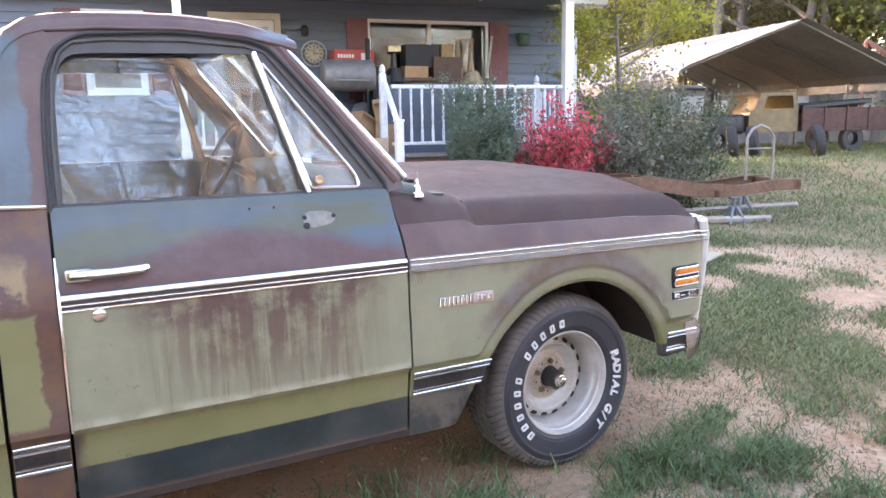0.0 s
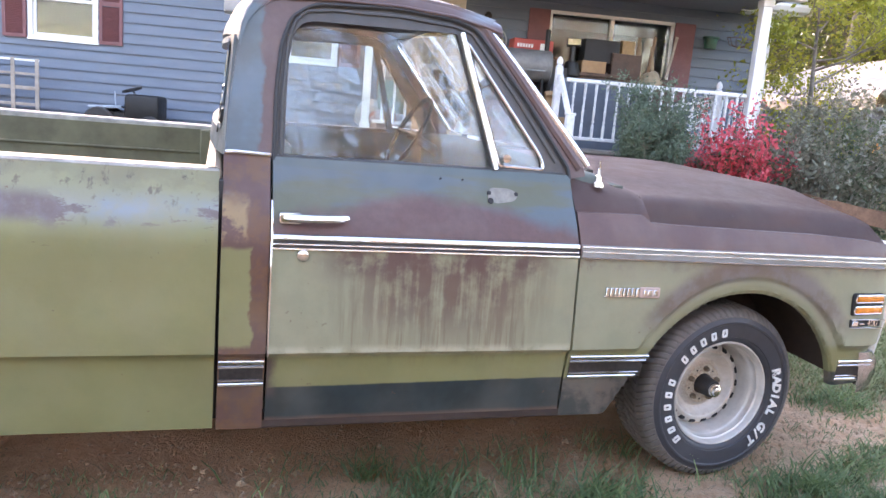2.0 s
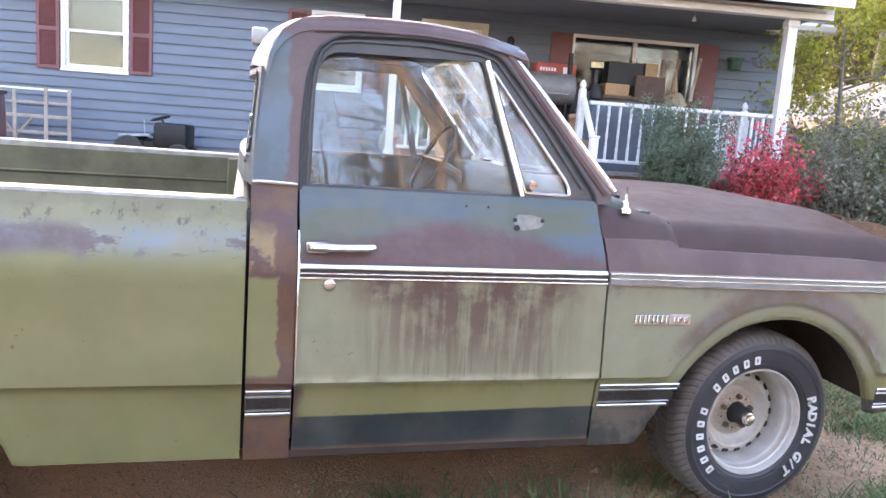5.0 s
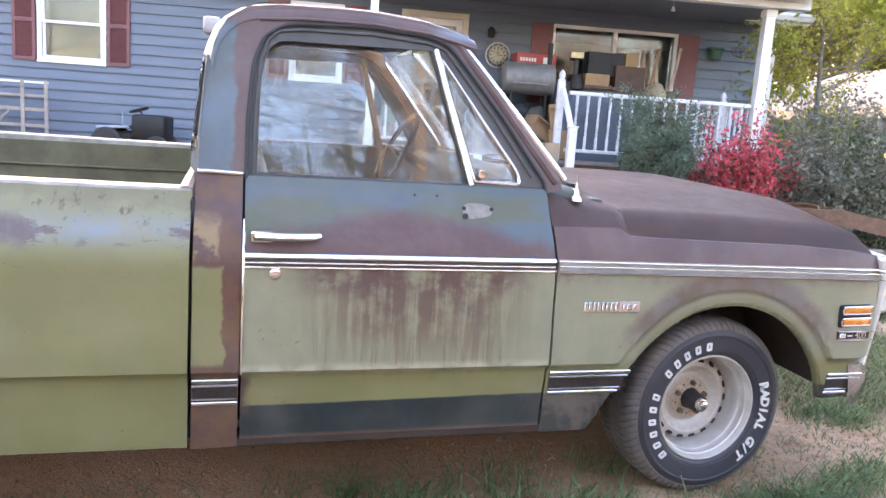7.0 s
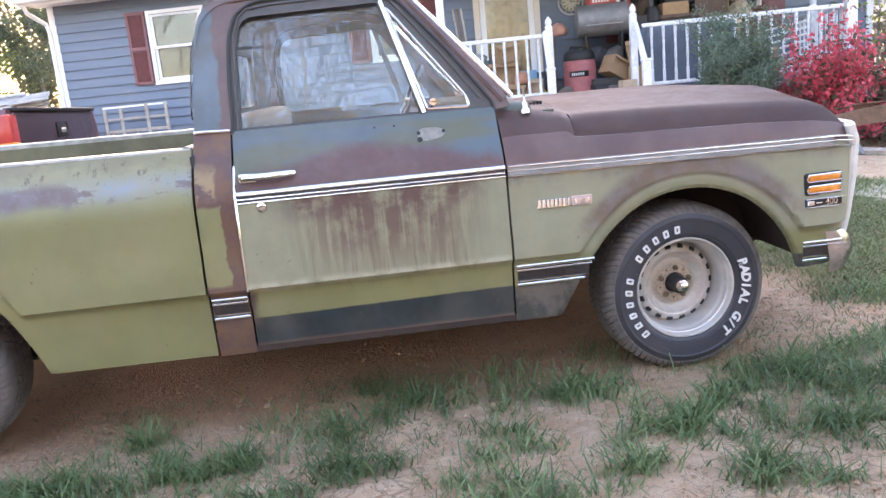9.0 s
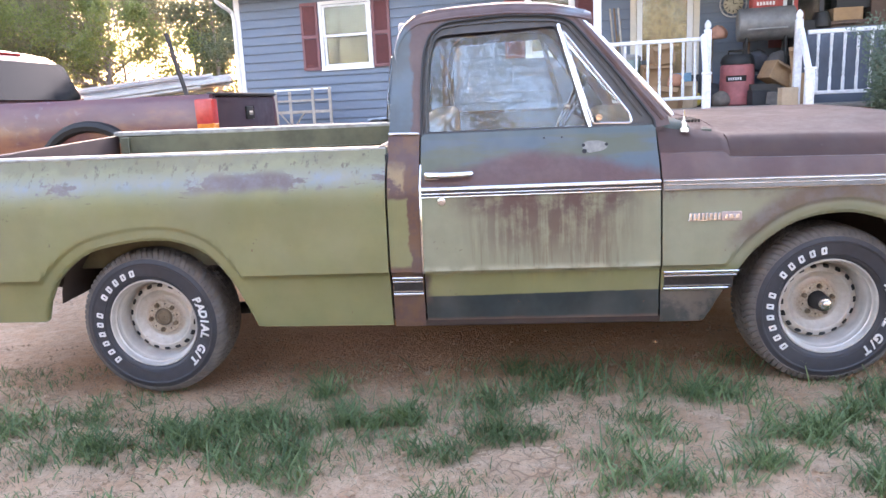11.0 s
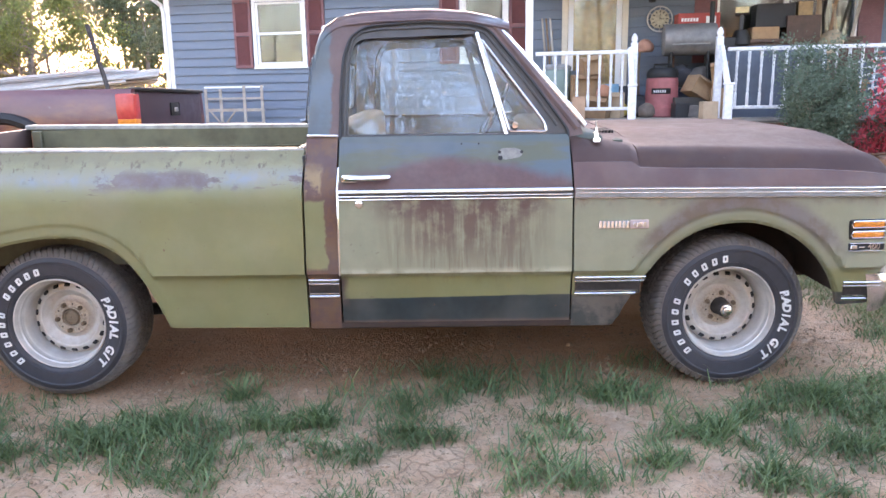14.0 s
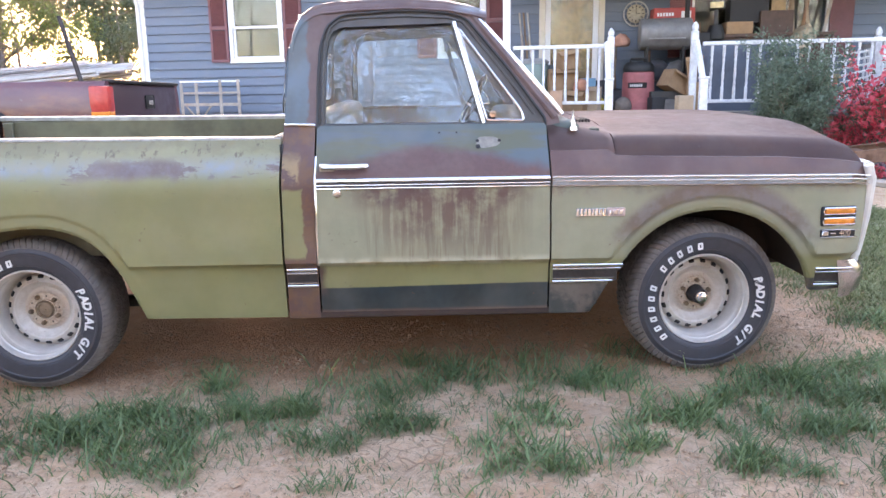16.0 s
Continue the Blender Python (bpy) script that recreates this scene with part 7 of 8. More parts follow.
for x in (-1.3, 1.3):
    b = bmesh.new()
    box(b, (x - 0.05, -0.5, 0.9), (x + 0.05, 0.5, 0.99), 0.006)
    for y in (-0.4, 0.4):
        box(b, (x - 0.04, y - 0.04, -0.1), (x + 0.04, y + 0.04, 0.9), 0.004)
    lpart("trestle", b, rust_iron, t)
# pale car beyond the planks
t = thing("car", -7.2, 9.6, ground_z(-7.2, 9.6), "small pale blue car parked beyond the planks", "car", turn=10)
b = bmesh.new()
pr = rounded([(-2.0, 0.35), (-2.0, 0.85), (-1.5, 0.98), (-0.9, 1.42), (0.6, 1.45), (1.15, 1.0), (2.0, 0.88), (2.0, 0.35)], 0.12)
plate(b, pr, [], lambda u, v: (u, -0.8, v), (0, 1.6, 0))
lpart("body", b, plain("pale_blue_paint", (0.42, 0.47, 0.52), 0.3), t)
b = bmesh.new()
plate(b, rounded([(-1.25, 1.0), (-0.85, 1.36), (0.52, 1.38), (0.95, 1.02)], 0.05), [], lambda u, v: (u, -0.81, v), (0, 1.62, 0))
lpart("window", b, dark_glass, t)
for x in (-1.3, 1.3):
    for y in (-0.75, 0.75):
        b = bmesh.new()
        lathe(b, [(0, -0.1), (0.3, -0.1), (0.31, 0), (0.3, 0.1), (0, 0.1)], 20, pose(x, y, 0.31, 90))
        lpart("wheel", b, old_rubber, t)

# ---- bare chassis on jack stands ----
CA, CB = Vector((6.3, 5.2, 0)), Vector((9.9, 3.95, 0))
ct = math.degrees(math.atan2(CB.y - CA.y, CB.x - CA.x))
cz = 0.24
t = thing("vehicle_chassis", CA.x, CA.y, cz, "bare rusted truck chassis on jack stands", "chassis", turn=ct)
RAIL = [(-1.2, 0.30), (0.2, 0.30), (0.9, 0.38), (1.5, 0.40), (2.1, 0.30), (2.6, 0.28), (3.1, 0.34), (3.42, 0.34)]
for y in (-0.42, 0.42):
    b = bmesh.new()
    rows = []
    for x, z in RAIL:
        hh = 0.085 if 0.2 < x < 2.4 else 0.065
        s = 1 if y < 0 else -1
        rows.append([b.verts.new((x, y + a * s, z + c_)) for a, c_ in ((0, -hh), (0, hh), (0.07, hh), (0.07, hh - 0.012), (0.012, hh - 0.012), (0.012, -hh + 0.012), (0.07, -hh + 0.012), (0.07, -hh))])
    for p, q in zip(rows, rows[1:]):
        for k in range(8):
            b.faces.new((p[k], p[(k + 1) % 8], q[(k + 1) % 8], q[k]))
    b.faces.new(rows[0]), b.faces.new(rows[-1][::-1])
    lpart("rail", b, rust_iron, t, smooth=20)
for x, z in ((0.3, 0.3), (1.2, 0.38), (2.3, 0.26), (3.36, 0.34)):
    b = bmesh.new()
    box(b, (x - 0.05, -0.42, z - 0.05), (x + 0.05, 0.42, z + 0.05), 0.012)
    lpart("cross_member", b, rust_iron, t)
b = bmesh.new()
tube(b, [(2.75, -0.3, 0.40), (2.75, -0.3, 0.92), (2.82, -0.3, 1.02), (2.92, -0.3, 1.06), (3.02, -0.3, 1.02), (3.10, -0.3, 0.92), (3.10, -0.3, 0.40)], 0.018, 8)
tube(b, [(2.75, -0.3, 0.78), (3.10, -0.3, 0.78)], 0.012, 6)
lpart("hoop", b, plain("galvanised_tube", (0.34, 0.31, 0.28), 0.5, 0.5), t, "upright galvanised hoop")
stand_mat = plain("jack_stand_grey", (0.20, 0.21, 0.22), 0.5, 0.5, 20, 0.3)
for x, y in ((0.6, -0.40), (0.6, 0.40), (2.55, -0.40), (3.15, 0.40)):
    p = t.matrix_world @ Vector((x, y, 0))
    gz = ground_z(p.x, p.y)
    topz = cz + interp(x, RAIL) - 0.07
    s_ = thing("jack_stand", p.x, p.y, gz, "grey steel jack stand under the chassis", "jack stand", "jack stands", turn=ct)
    h = topz - gz
    b = bmesh.new()
    for k in range(4):
        a = math.pi / 4 + math.pi / 2 * k
        tube(b, [(0.15 * math.cos(a), 0.15 * math.sin(a), 0.0), (0.035 * math.cos(a), 0.035 * math.sin(a), h * 0.62)], 0.022, 6)
    box(b, (-0.125, -0.125, 0.0), (0.125, 0.125, 0.012), 0.004)
    lpart("base", b, stand_mat, s_)
    b = bmesh.new()
    tube(b, [(0, 0, h * 0.5), (0, 0, h - 0.02)], 0.026, 10)
    box(b, (-0.06, -0.035, h - 0.03), (0.06, 0.035, h), 0.008)
    lpart("post", b, stand_mat, s_)
for x0, x1, y in ((-0.4, 3.0, -0.46), (2.2, 4.0, 0.45)):
    pa, pb2 = t.matrix_world @ Vector((x0, y, 0)), t.matrix_world @ Vector((x1, y, 0))
    b = bmesh.new()
    tube(b, [(pa.x, pa.y, ground_z(pa.x, pa.y) + 0.03), ((pa.x + pb2.x) / 2, (pa.y + pb2.y) / 2, ground_z((pa.x + pb2.x) / 2, (pa.y + pb2.y) / 2) + 0.035), (pb2.x, pb2.y, ground_z(pb2.x, pb2.y) + 0.03)], 0.045, 6)
    single("wooden_beam", b, pale_wood, "weathered beam lying under the chassis", "beam", "beams on the grass")
# pale board on the grass
gzb = ground_z(6.2, 2.75)
b = bmesh.new()
box(b, (-0.50, -0.42, 0), (0.55, 0.42, 0.022), 0.004)
bdd = single("plywood_sheet", b, plain("pale_plywood", (0.38, 0.33, 0.24), 0.8, 0, 6, 0.2), "pale plywood sheet lying on the grass", "plywood sheet")
bdd.matrix_world = pose(5.9, 2.6, gzb + 0.02, 1.5, -1, 22)
for px, py in ((5.5, 2.4), (6.4, 3.0), (6.4, 2.5)):
    b = bmesh.new()
    box(b, (px - 0.1, py - 0.05, ground_z(px, py) - 0.02), (px + 0.1, py + 0.05, gzb + 0.015), 0.006)
    single("wood_block", b, pale_wood, "small wooden block under the plywood", "block", "blocks under the plywood")

# ---- carport ----
CPX, CPY, CPT = 13.45, 9.75, -10.5
cpz = 0.37
cp = thing("carport", CPX, CPY, cpz, "open steel carport with a pale ribbed metal roof", "carport", turn=CPT)
HALF, LEN, EV, PK = 3.42, 7.0, 2.02, 3.30
cp_roof = plain("galvanised_roof", (0.26, 0.255, 0.25), 0.6, 0.0, 8, 0.3)
b = bmesh.new()
for s in (0, 1):
    prof = [(0.0, EV - 0.28), (-0.02, EV - 0.06), (0.10, EV + 0.10), (0.35, EV + 0.22), (HALF, PK)]
    if s:
        prof = [(2 * HALF - x, z) for x, z in prof]
    nrib = 56
    rows = []
    for k in range(nrib + 1):
        y = -0.15 + (LEN + 0.3) * k / nrib
        rib = 0.018 if k % 4 == 0 else 0.0
        rows.append([b.verts.new((x, y, z + rib)) for x, z in prof])
    for p, q in zip(rows, rows[1:]):
        for k in range(4):
            b.faces.new((p[k], p[k + 1], q[k + 1], q[k]))
lpart("roof", b, cp_roof, cp, smooth=25)
for x in (0.06, 2 * HALF - 0.06):
    for y in (0.05, 1.75, 3.5, 5.2, LEN - 0.05):
        b = bmesh.new()
        tube(b, [(x, y, -0.25), (x, y, EV + 0.02)], 0.035, 8)
        lpart("post", b, grey_steel, cp)
for y in (0.05, 1.75, 3.5, 5.2, LEN - 0.05):
    b = bmesh.new()
    tube(b, [(0.06, y, EV), (0.35, y, EV + 0.16), (HALF, y, PK - 0.04), (2 * HALF - 0.35, y, EV + 0.16), (2 * HALF - 0.06, y, EV)], 0.03, 6)
    lpart("rafter", b, grey_steel, cp)
# old truck under it
ot = thing("flatbed_truck", 17.1, 11.0, ground_z(17.1, 11.0), "derelict old truck with a tan cab and rusted bed", "truck", turn=-24)
ot.scale = (0.82, 0.9, 0.95)
tan_paint = plain("faded_tan_paint", (0.20, 0.135, 0.065), 0.6, 0, 6, 0.35)
rust_bed = plain("rusted_bed", (0.10, 0.05, 0.042), 0.85, 0, 6, 0.5, 0.004)
b = bmesh.new()
plate(b, rounded([(-0.1, 0.55), (-0.1, 1.05), (0.05, 1.12), (0.25, 1.55), (1.35, 1.58), (1.45, 1.1), (1.45, 0.55)], 0.06), [rounded([(0.32, 1.14), (0.45, 1.47), (1.25, 1.48), (1.3, 1.14)], 0.04)], lambda u, v: (u, -0.85, v), (0, 1.7, 0))
lpart("cab", b, tan_paint, ot, "tan cab")
b = bmesh.new()
box(b, (-1.5, -0.75, 0.5), (-0.1, 0.75, 1.02), 0.12, seg=3)
lpart("hood", b, plain("black_hood", (0.02, 0.02, 0.022), 0.5), ot, "black hood")
b = bmesh.new()
box(b, (-1.9, -0.7, 0.62), (-1.45, 0.7, 0.98), 0.14, seg=3)
lpart("nose", b, plain("orange_panel", (0.55, 0.25, 0.06), 0.5), ot, "orange nose panel")
b = bmesh.new()
box(b, (1.5, -0.95, 0.55), (4.3, 0.95, 0.62), 0.01)
box(b, (1.5, -0.95, 0.62), (4.3, -0.90, 1.15), 0.01)
box(b, (1.5, 0.90, 0.62), (4.3, 0.95, 1.15), 0.01)
box(b, (4.25, -0.9, 0.62), (4.3, 0.9, 1.15), 0.01)
for x in (1.5, 2.2, 2.9, 3.6, 4.24):
    box(b, (x, -0.985, 0.55), (x + 0.06, -0.945, 1.2), 0.006)
    box(b, (x, 0.945, 0.55), (x + 0.06, 0.985, 1.2), 0.006)
lpart("bed", b, rust_bed, ot, "rusted bed")
b = bmesh.new()
for k in range(5):
    box(b, (1.7, -0.8 + 0.32 * k, 1.0), (3.9, -0.6 + 0.32 * k, 1.12 + 0.06 * math.sin(k * 2)), 0.02, m=pose(0, 0, 0.02 * k, 0, -4 + k))
lpart("load", b, plain("black_sheeting", (0.02, 0.022, 0.025), 0.5, 0, 4, 0.4), ot, "dark sheeting heaped in the bed")
for x in (-1.0, 3.2):
    for y in (-0.8, 0.8):
        b = bmesh.new()
        lathe(b, [(0.17, -0.1), (0.30, -0.11), (0.35, -0.08), (0.36, 0), (0.35, 0.08), (0.30, 0.11), (0.17, 0.1)], 26, pose(x, y, 0.34, 90))
        lpart("wheel", b, old_rubber, ot)
for px, py, tilt, sp in ((14.9, 8.75, 78, 35), (14.55, 9.0, 82, 38), (16.0, 8.0, 80, 50)):
    b = bmesh.new()
    lathe(b, [(0.19, -0.09), (0.28, -0.11), (0.34, -0.08), (0.35, 0), (0.34, 0.08), (0.28, 0.11), (0.19, 0.09), (0.185, 0)], 28, closed=True)
    ob = single("loose_tyre", b, old_rubber, "loose black tyre leaning by the carport", "tyre", "loose tyres")
    ob.matrix_world = pose(px, py, ground_z(px, py) + 0.34, tilt, 0, sp)
# boarded shed and ladder truss beyond the carport
t = thing("shed", 24.5, 16.0, ground_z(24, 16), "long grey shed with white panels, far behind the carport", "shed", turn=-20)
b = bmesh.new()
box(b, (-7, 0, 0), (7, 3, 2.0), 0.02)
lpart("wall", b, plain("grey_boards", (0.26, 0.25, 0.25), 0.8, 0, 2, 0.35), t)
for k in range(4):
    b = bmesh.new()
    box(b, (-6.4 + 3.2 * k, -0.04, 0.5), (-4.6 + 3.2 * k, 0.0, 1.75), 0.01)
    lpart("panel", b, plain("pale_panel", (0.50, 0.50, 0.50), 0.6), t)
b = bmesh.new()
box(b, (-7.2, -0.3, 2.0), (7.2, 3.3, 2.12), 0.02)
lpart("roof", b, cp_roof, t)
t = thing("iron_truss", 22.5, 9.8, ground_z(22.5, 9.8), "rust-red steel truss leaning beyond the carport", "truss", turn=-35)
b = bmesh.new()
for dz in (0, 0.35):
    tube(b, [(-1.2, 0, 2.6 + dz), (2.5, 0, 0.2 + dz)], 0.06, 6)
for k in range(7):
    x0 = -1.0 + 0.5 * k
    z0 = 2.6 - (x0 + 1.2) * 0.649
    tube(b, [(x0, 0, z0), (x0 + 0.25, 0, z0 + 0.2)], 0.03, 6)
tube(b, [(-1.2, 0, 0), (-1.2, 0, 2.9)], 0.05, 6)
lpart("beam", b, plain("rust_red_steel", (0.28, 0.13, 0.10), 0.8), t)


# ---- plants ----
def leaf_mat(name, a, b, rough=0.6, thin=0.25):
    n = Nodes(name, rough)
    r = n.island()
    c = n.mix(r, a, b)
    c = n.mix(n.mul(n.ramp(n.noise(0.9, 3, 0.6), 0.35, 0.7), 0.5), c, tuple(0.6 * v for v in a))
    n.color(c)
    tr = n.node("ShaderNodeBsdfTranslucent")
    n.put(tr.inputs[0], n.mix(0.5, c, tuple(min(1, 1.3 * v) for v in b)))
    m = n.node("ShaderNodeMixShader")
    m.inputs[0].default_value = thin
    n.t.links.new(n.b.outputs[0], m.inputs[1])
    n.t.links.new(tr.outputs[0], m.inputs[2])
    n.t.links.new(m.outputs[0], n.t.nodes["Material Output"].inputs[0])
    return n.m


grass_mat = leaf_mat("grass_blade", (0.042, 0.105, 0.040), (0.24, 0.33, 0.14), 0.5, 0.3)
lawn_mat = leaf_mat("lawn_blade", (0.085, 0.125, 0.045), (0.27, 0.30, 0.14), 0.6, 0.3)
straw_mat = leaf_mat("dry_straw", (0.22, 0.16, 0.10), (0.46, 0.37, 0.25), 0.8, 0.1)
bark_mat = plain("grey_bark", (0.19, 0.17, 0.15), 0.9, 0, 14, 0.4, 0.006)
twig_mat = plain("dry_twig", (0.225, 0.195, 0.155), 0.85, 0, 10, 0.35)
leaf_green = leaf_mat("fresh_leaf", (0.10, 0.14, 0.045), (0.21, 0.25, 0.08), thin=0.45)
leaf_dark = leaf_mat("dark_leaf", (0.060, 0.088, 0.045), (0.135, 0.165, 0.09), thin=0.3)
leaf_yellow = leaf_mat("yellow_green_leaf", (0.20, 0.24, 0.035), (0.38, 0.38, 0.06), thin=0.4)
leaf_olive = leaf_mat("olive_leaf", (0.105, 0.11, 0.055), (0.22, 0.20, 0.11), thin=0.35)
leaf_grey = leaf_mat("grey_leaf", (0.13, 0.145, 0.105), (0.25, 0.245, 0.175))
needle_mat = leaf_mat("needle", (0.085, 0.13, 0.09), (0.155, 0.215, 0.145), thin=0.2)
bloom_mat = leaf_mat("red_bloom", (0.66, 0.05, 0.085), (0.90, 0.19, 0.22), 0.5, 0.35)


def blades(points, heights, widths, leans, rng, name, mat, curl=0.5):
    """Grass: a bent tapered strip at each point."""
    n = len(points)
    p = np.asarray(points)
    az = rng.uniform(0, 2 * np.pi, n)
    side = np.stack([np.cos(az), np.sin(az), np.zeros(n)], 1) * np.asarray(widths)[:, None]
    az2 = rng.uniform(0, 2 * np.pi, n)
    out = np.stack([np.cos(az2), np.sin(az2), np.zeros(n)], 1)
    h, l = np.asarray(heights)[:, None], np.asarray(leans)[:, None]
    up = np.array([[0, 0, 1.0]])
    m1 = p + up * h * 0.45 + out * h * l * 0.25
    m2 = p + up * h * 0.80 + out * h * l * 0.62
    tip = p + up * h * (1.0 - 0.35 * l) + out * h * l * 1.05
    v = np.stack([p - side, p + side, m1 - side * 0.85, m1 + side * 0.85, m2 - side * 0.55, m2 + side * 0.55, tip], 1).reshape(-1, 3)
    base = np.arange(n) * 7
    f4 = np.concatenate([np.stack([base, base + 1, base + 3, base + 2], 1), np.stack([base + 2, base + 3, base + 5, base + 4], 1)])
    f3 = np.stack([base + 4, base + 5, base + 6], 1)
    me = bpy.data.meshes.new(name)
    me.from_pydata(v.tolist(), [], f4.tolist() + f3.tolist())
    me.materials.append(mat)
    me.shade_smooth()
    return me


rng = np.random.default_rng(11)
pts, hs, ws, ls = [], [], [], []


def sow(x0, x1, y0, y1, tries, hmin, hmax, wide):
    xs, ys, us = rng.uniform(x0, x1, tries), rng.uniform(y0, y1, tries), rng.uniform(0, 1, tries)
    for x, y, u in zip(xs, ys, us):
        g = grass_at(x, y)
        if u < g * g * 1.15:
            k = 0.55 + 0.45 * g
            h = rng.uniform(hmin, hmax) * k
            pts.append((x, y, ground_z(x, y) - 0.006))
            hs.append(h)
            ws.append(wide * rng.uniform(0.7, 1.3))
            ls.append(rng.uniform(0.5, 1.5))


sow(-1.2, 4.3, -1.4, 0.75, 105000, 0.035, 0.105, 0.0034)
for a, c, r in CLUMPS:                       # tussocks have long blades in the middle
    k = int(650 * r)
    for _ in range(k):
        q, w_ = abs(rng.normal(0, r * 0.6)), rng.uniform(0, 2 * np.pi)
        x, y = a + 1.2 * q * math.cos(w_), c + q * 0.7 * math.sin(w_)
        if noise.noise((x * 6, y * 6, 3.3)) < -0.12 or y > 0.42:
            continue
        pts.append((x, y, ground_z(x, y) - 0.006))
        hs.append(rng.uniform(0.06, 0.145))
        ws.append(rng.uniform(0.0026, 0.0044))
        ls.append(rng.uniform(0.4, 1.4))
for _ in range(15000):                       # single weeds on the bare clay
    x, y = rng.uniform(-1.5, 4.6), rng.uniform(-1.6, 0.5)
    if noise.noise((x * 2.3, y * 2.3, 9)) > -0.1:
        pts.append((x, y, ground_z(x, y) - 0.004))
        hs.append(rng.uniform(0.012, 0.05))
        ws.append(0.0024)
        ls.append(rng.uniform(0.4, 1.2))
tagged(new("grass", blades(pts, hs, ws, ls, rng, "grass", grass_mat)), "patchy tufts of green grass", "grass", kind="stuff")
pts, hs, ws, ls = [], [], [], []
sow(3.3, 7.5, -1.2, 3.5, 85000, 0.03, 0.085, 0.0042)
sow(5.5, 13, -1.0, 9.0, 75000, 0.03, 0.09, 0.006)
sow(11, 28, -3, 16, 40000, 0.05, 0.13, 0.012)
sow(-5, 9, 5.2, 9.5, 26000, 0.05, 0.14, 0.006)
tagged(new("lawn_grass", blades(pts, hs, ws, ls, rng, "lawn_grass", lawn_mat)), "short yellowish green lawn with bare patches", "grass", kind="stuff")
sp, sh = [], []
for _ in range(46000):
    x, y = rng.uniform(-2.2, 7.0), rng.uniform(-1.7, 3.0)
    if y > 0.5 and x < 3.2:
        continue
    if noise.noise((x * 1.4, y * 1.4, 4)) > -0.25:
        sp.append((x, y, ground_z(x, y) + 0.002))
        sh.append(rng.uniform(0.02, 0.08))
straws = blades(sp, np.array(sh) * 0.35, np.full(len(sp), 0.0016), rng.uniform(2.0, 3.2, len(sp)), rng, "straw", straw_mat)
tagged(new("dry_straw", straws), "dry straw and clippings scattered on the clay", "straw", kind="stuff")
cl_v, cl_f = [], []
for _ in range(6000):                        # clods of clay
    x, y = rng.uniform(-2.0, 4.8), rng.uniform(-1.7, 0.9)
    s = rng.uniform(0.004, 0.013) * (1.8 if rng.random() < 0.06 else 1)
    z0 = ground_z(x, y) + s * 0.2
    k0 = len(cl_v)
    for dx, dy, dz in ((1, 0, 0), (-1, 0, 0), (0, 1, 0), (0, -1, 0), (0, 0, 1), (0, 0, -1)):
        j = rng.uniform(0.6, 1.2)
        cl_v.append((x + dx * s * j, y + dy * s * j, z0 + dz * s * j * 0.7))
    for f in ((0, 2, 4), (2, 1, 4), (1, 3, 4), (3, 0, 4), (2, 0, 5), (1, 2, 5), (3, 1, 5), (0, 3, 5)):
        cl_f.append(tuple(k0 + i for i in f))
me = bpy.data.meshes.new("clay_clods")
me.from_pydata(cl_v, [], cl_f)
me.materials.append(plain("clay_clod", (0.38, 0.25, 0.155), 0.95, 0, 40, 0.3))
tagged(new("clay_clods", me), "small clods of dry clay", "clods", kind="stuff")


def grow(bm, base, direction, length, radius, level, rng, tips, spread=0.6, kids=(3, 5), droop=0.0, shrink=0.62, forks=None):
    """A limb and, level by level, the limbs that leave it."""
    p, d = Vector(base), Vector(direction).normalized()
    steps = 5 if level > 1 else 3
    pl, rl = [p.copy()], [radius]
    for k in range(steps):
        d = (d + Vector((rng.gauss(0, 0.13), rng.gauss(0, 0.13), rng.gauss(0, 0.08) - droop))).normalized()
        p = p + d * length / steps
        pl.append(p.copy())
        rl.append(max(radius * (1 - 0.72 * (k + 1) / steps), 0.003))
    tube(bm, pl, rl, 8 if level > 2 else (5 if level > 1 else 3), caps=False)
    if level <= 1:
        tips.append((pl[-1], d))
        tips.append((pl[len(pl) // 2], d))
    if level > 0:
        for k in range(rng.randint(*kids)):
            f = rng.uniform(0.35, 1.0)
            i = min(int(f * steps), steps - 1)
            q = pl[i].lerp(pl[i + 1], f * steps - i)
            nd = (d + spread * Vector((rng.uniform(-1, 1), rng.uniform(-1, 1), rng.uniform(-0.35, 0.8)))).normalized()
            grow(bm, q, nd, length * shrink * rng.uniform(0.7, 1.15), max(radius * (1 - 0.6 * f) * 0.6, 0.004), level - 1, rng, tips, spread, kids, droop, shrink)


def leaves_mesh(name, tips, per, spread, size, mat, seed, flat=0.0, keep=1.0):
    """Many small leaves round the ends of the twigs."""
    g = np.random.default_rng(seed)
    c = np.array([tuple(p) for p, _ in tips])
    if keep < 1:
        c = c[g.random(len(c)) < keep]
    c = np.repeat(c, per, 0) + g.normal(0, spread, (len(c) * per, 3))
    n = len(c)
    a = g.normal(0, 1, (n, 3))
    a[:, 2] *= 1 - flat
    a /= np.linalg.norm(a, axis=1)[:, None]
    b_ = np.cross(a, g.normal(0, 1, (n, 3)))
    b_ /= np.linalg.norm(b_, axis=1)[:, None]
    s = size * g.uniform(0.6, 1.35, (n, 1))
    v = np.stack([c - a * s, c + b_ * s * 0.5, c + a * s, c - b_ * s * 0.5], 1).reshape(-1, 3)
    i = np.arange(n) * 4
    me = bpy.data.meshes.new(name)
    me.from_pydata(v.tolist(), [], np.stack([i, i + 1, i + 2, i + 3], 1).tolist())
    me.materials.append(mat)
    return me


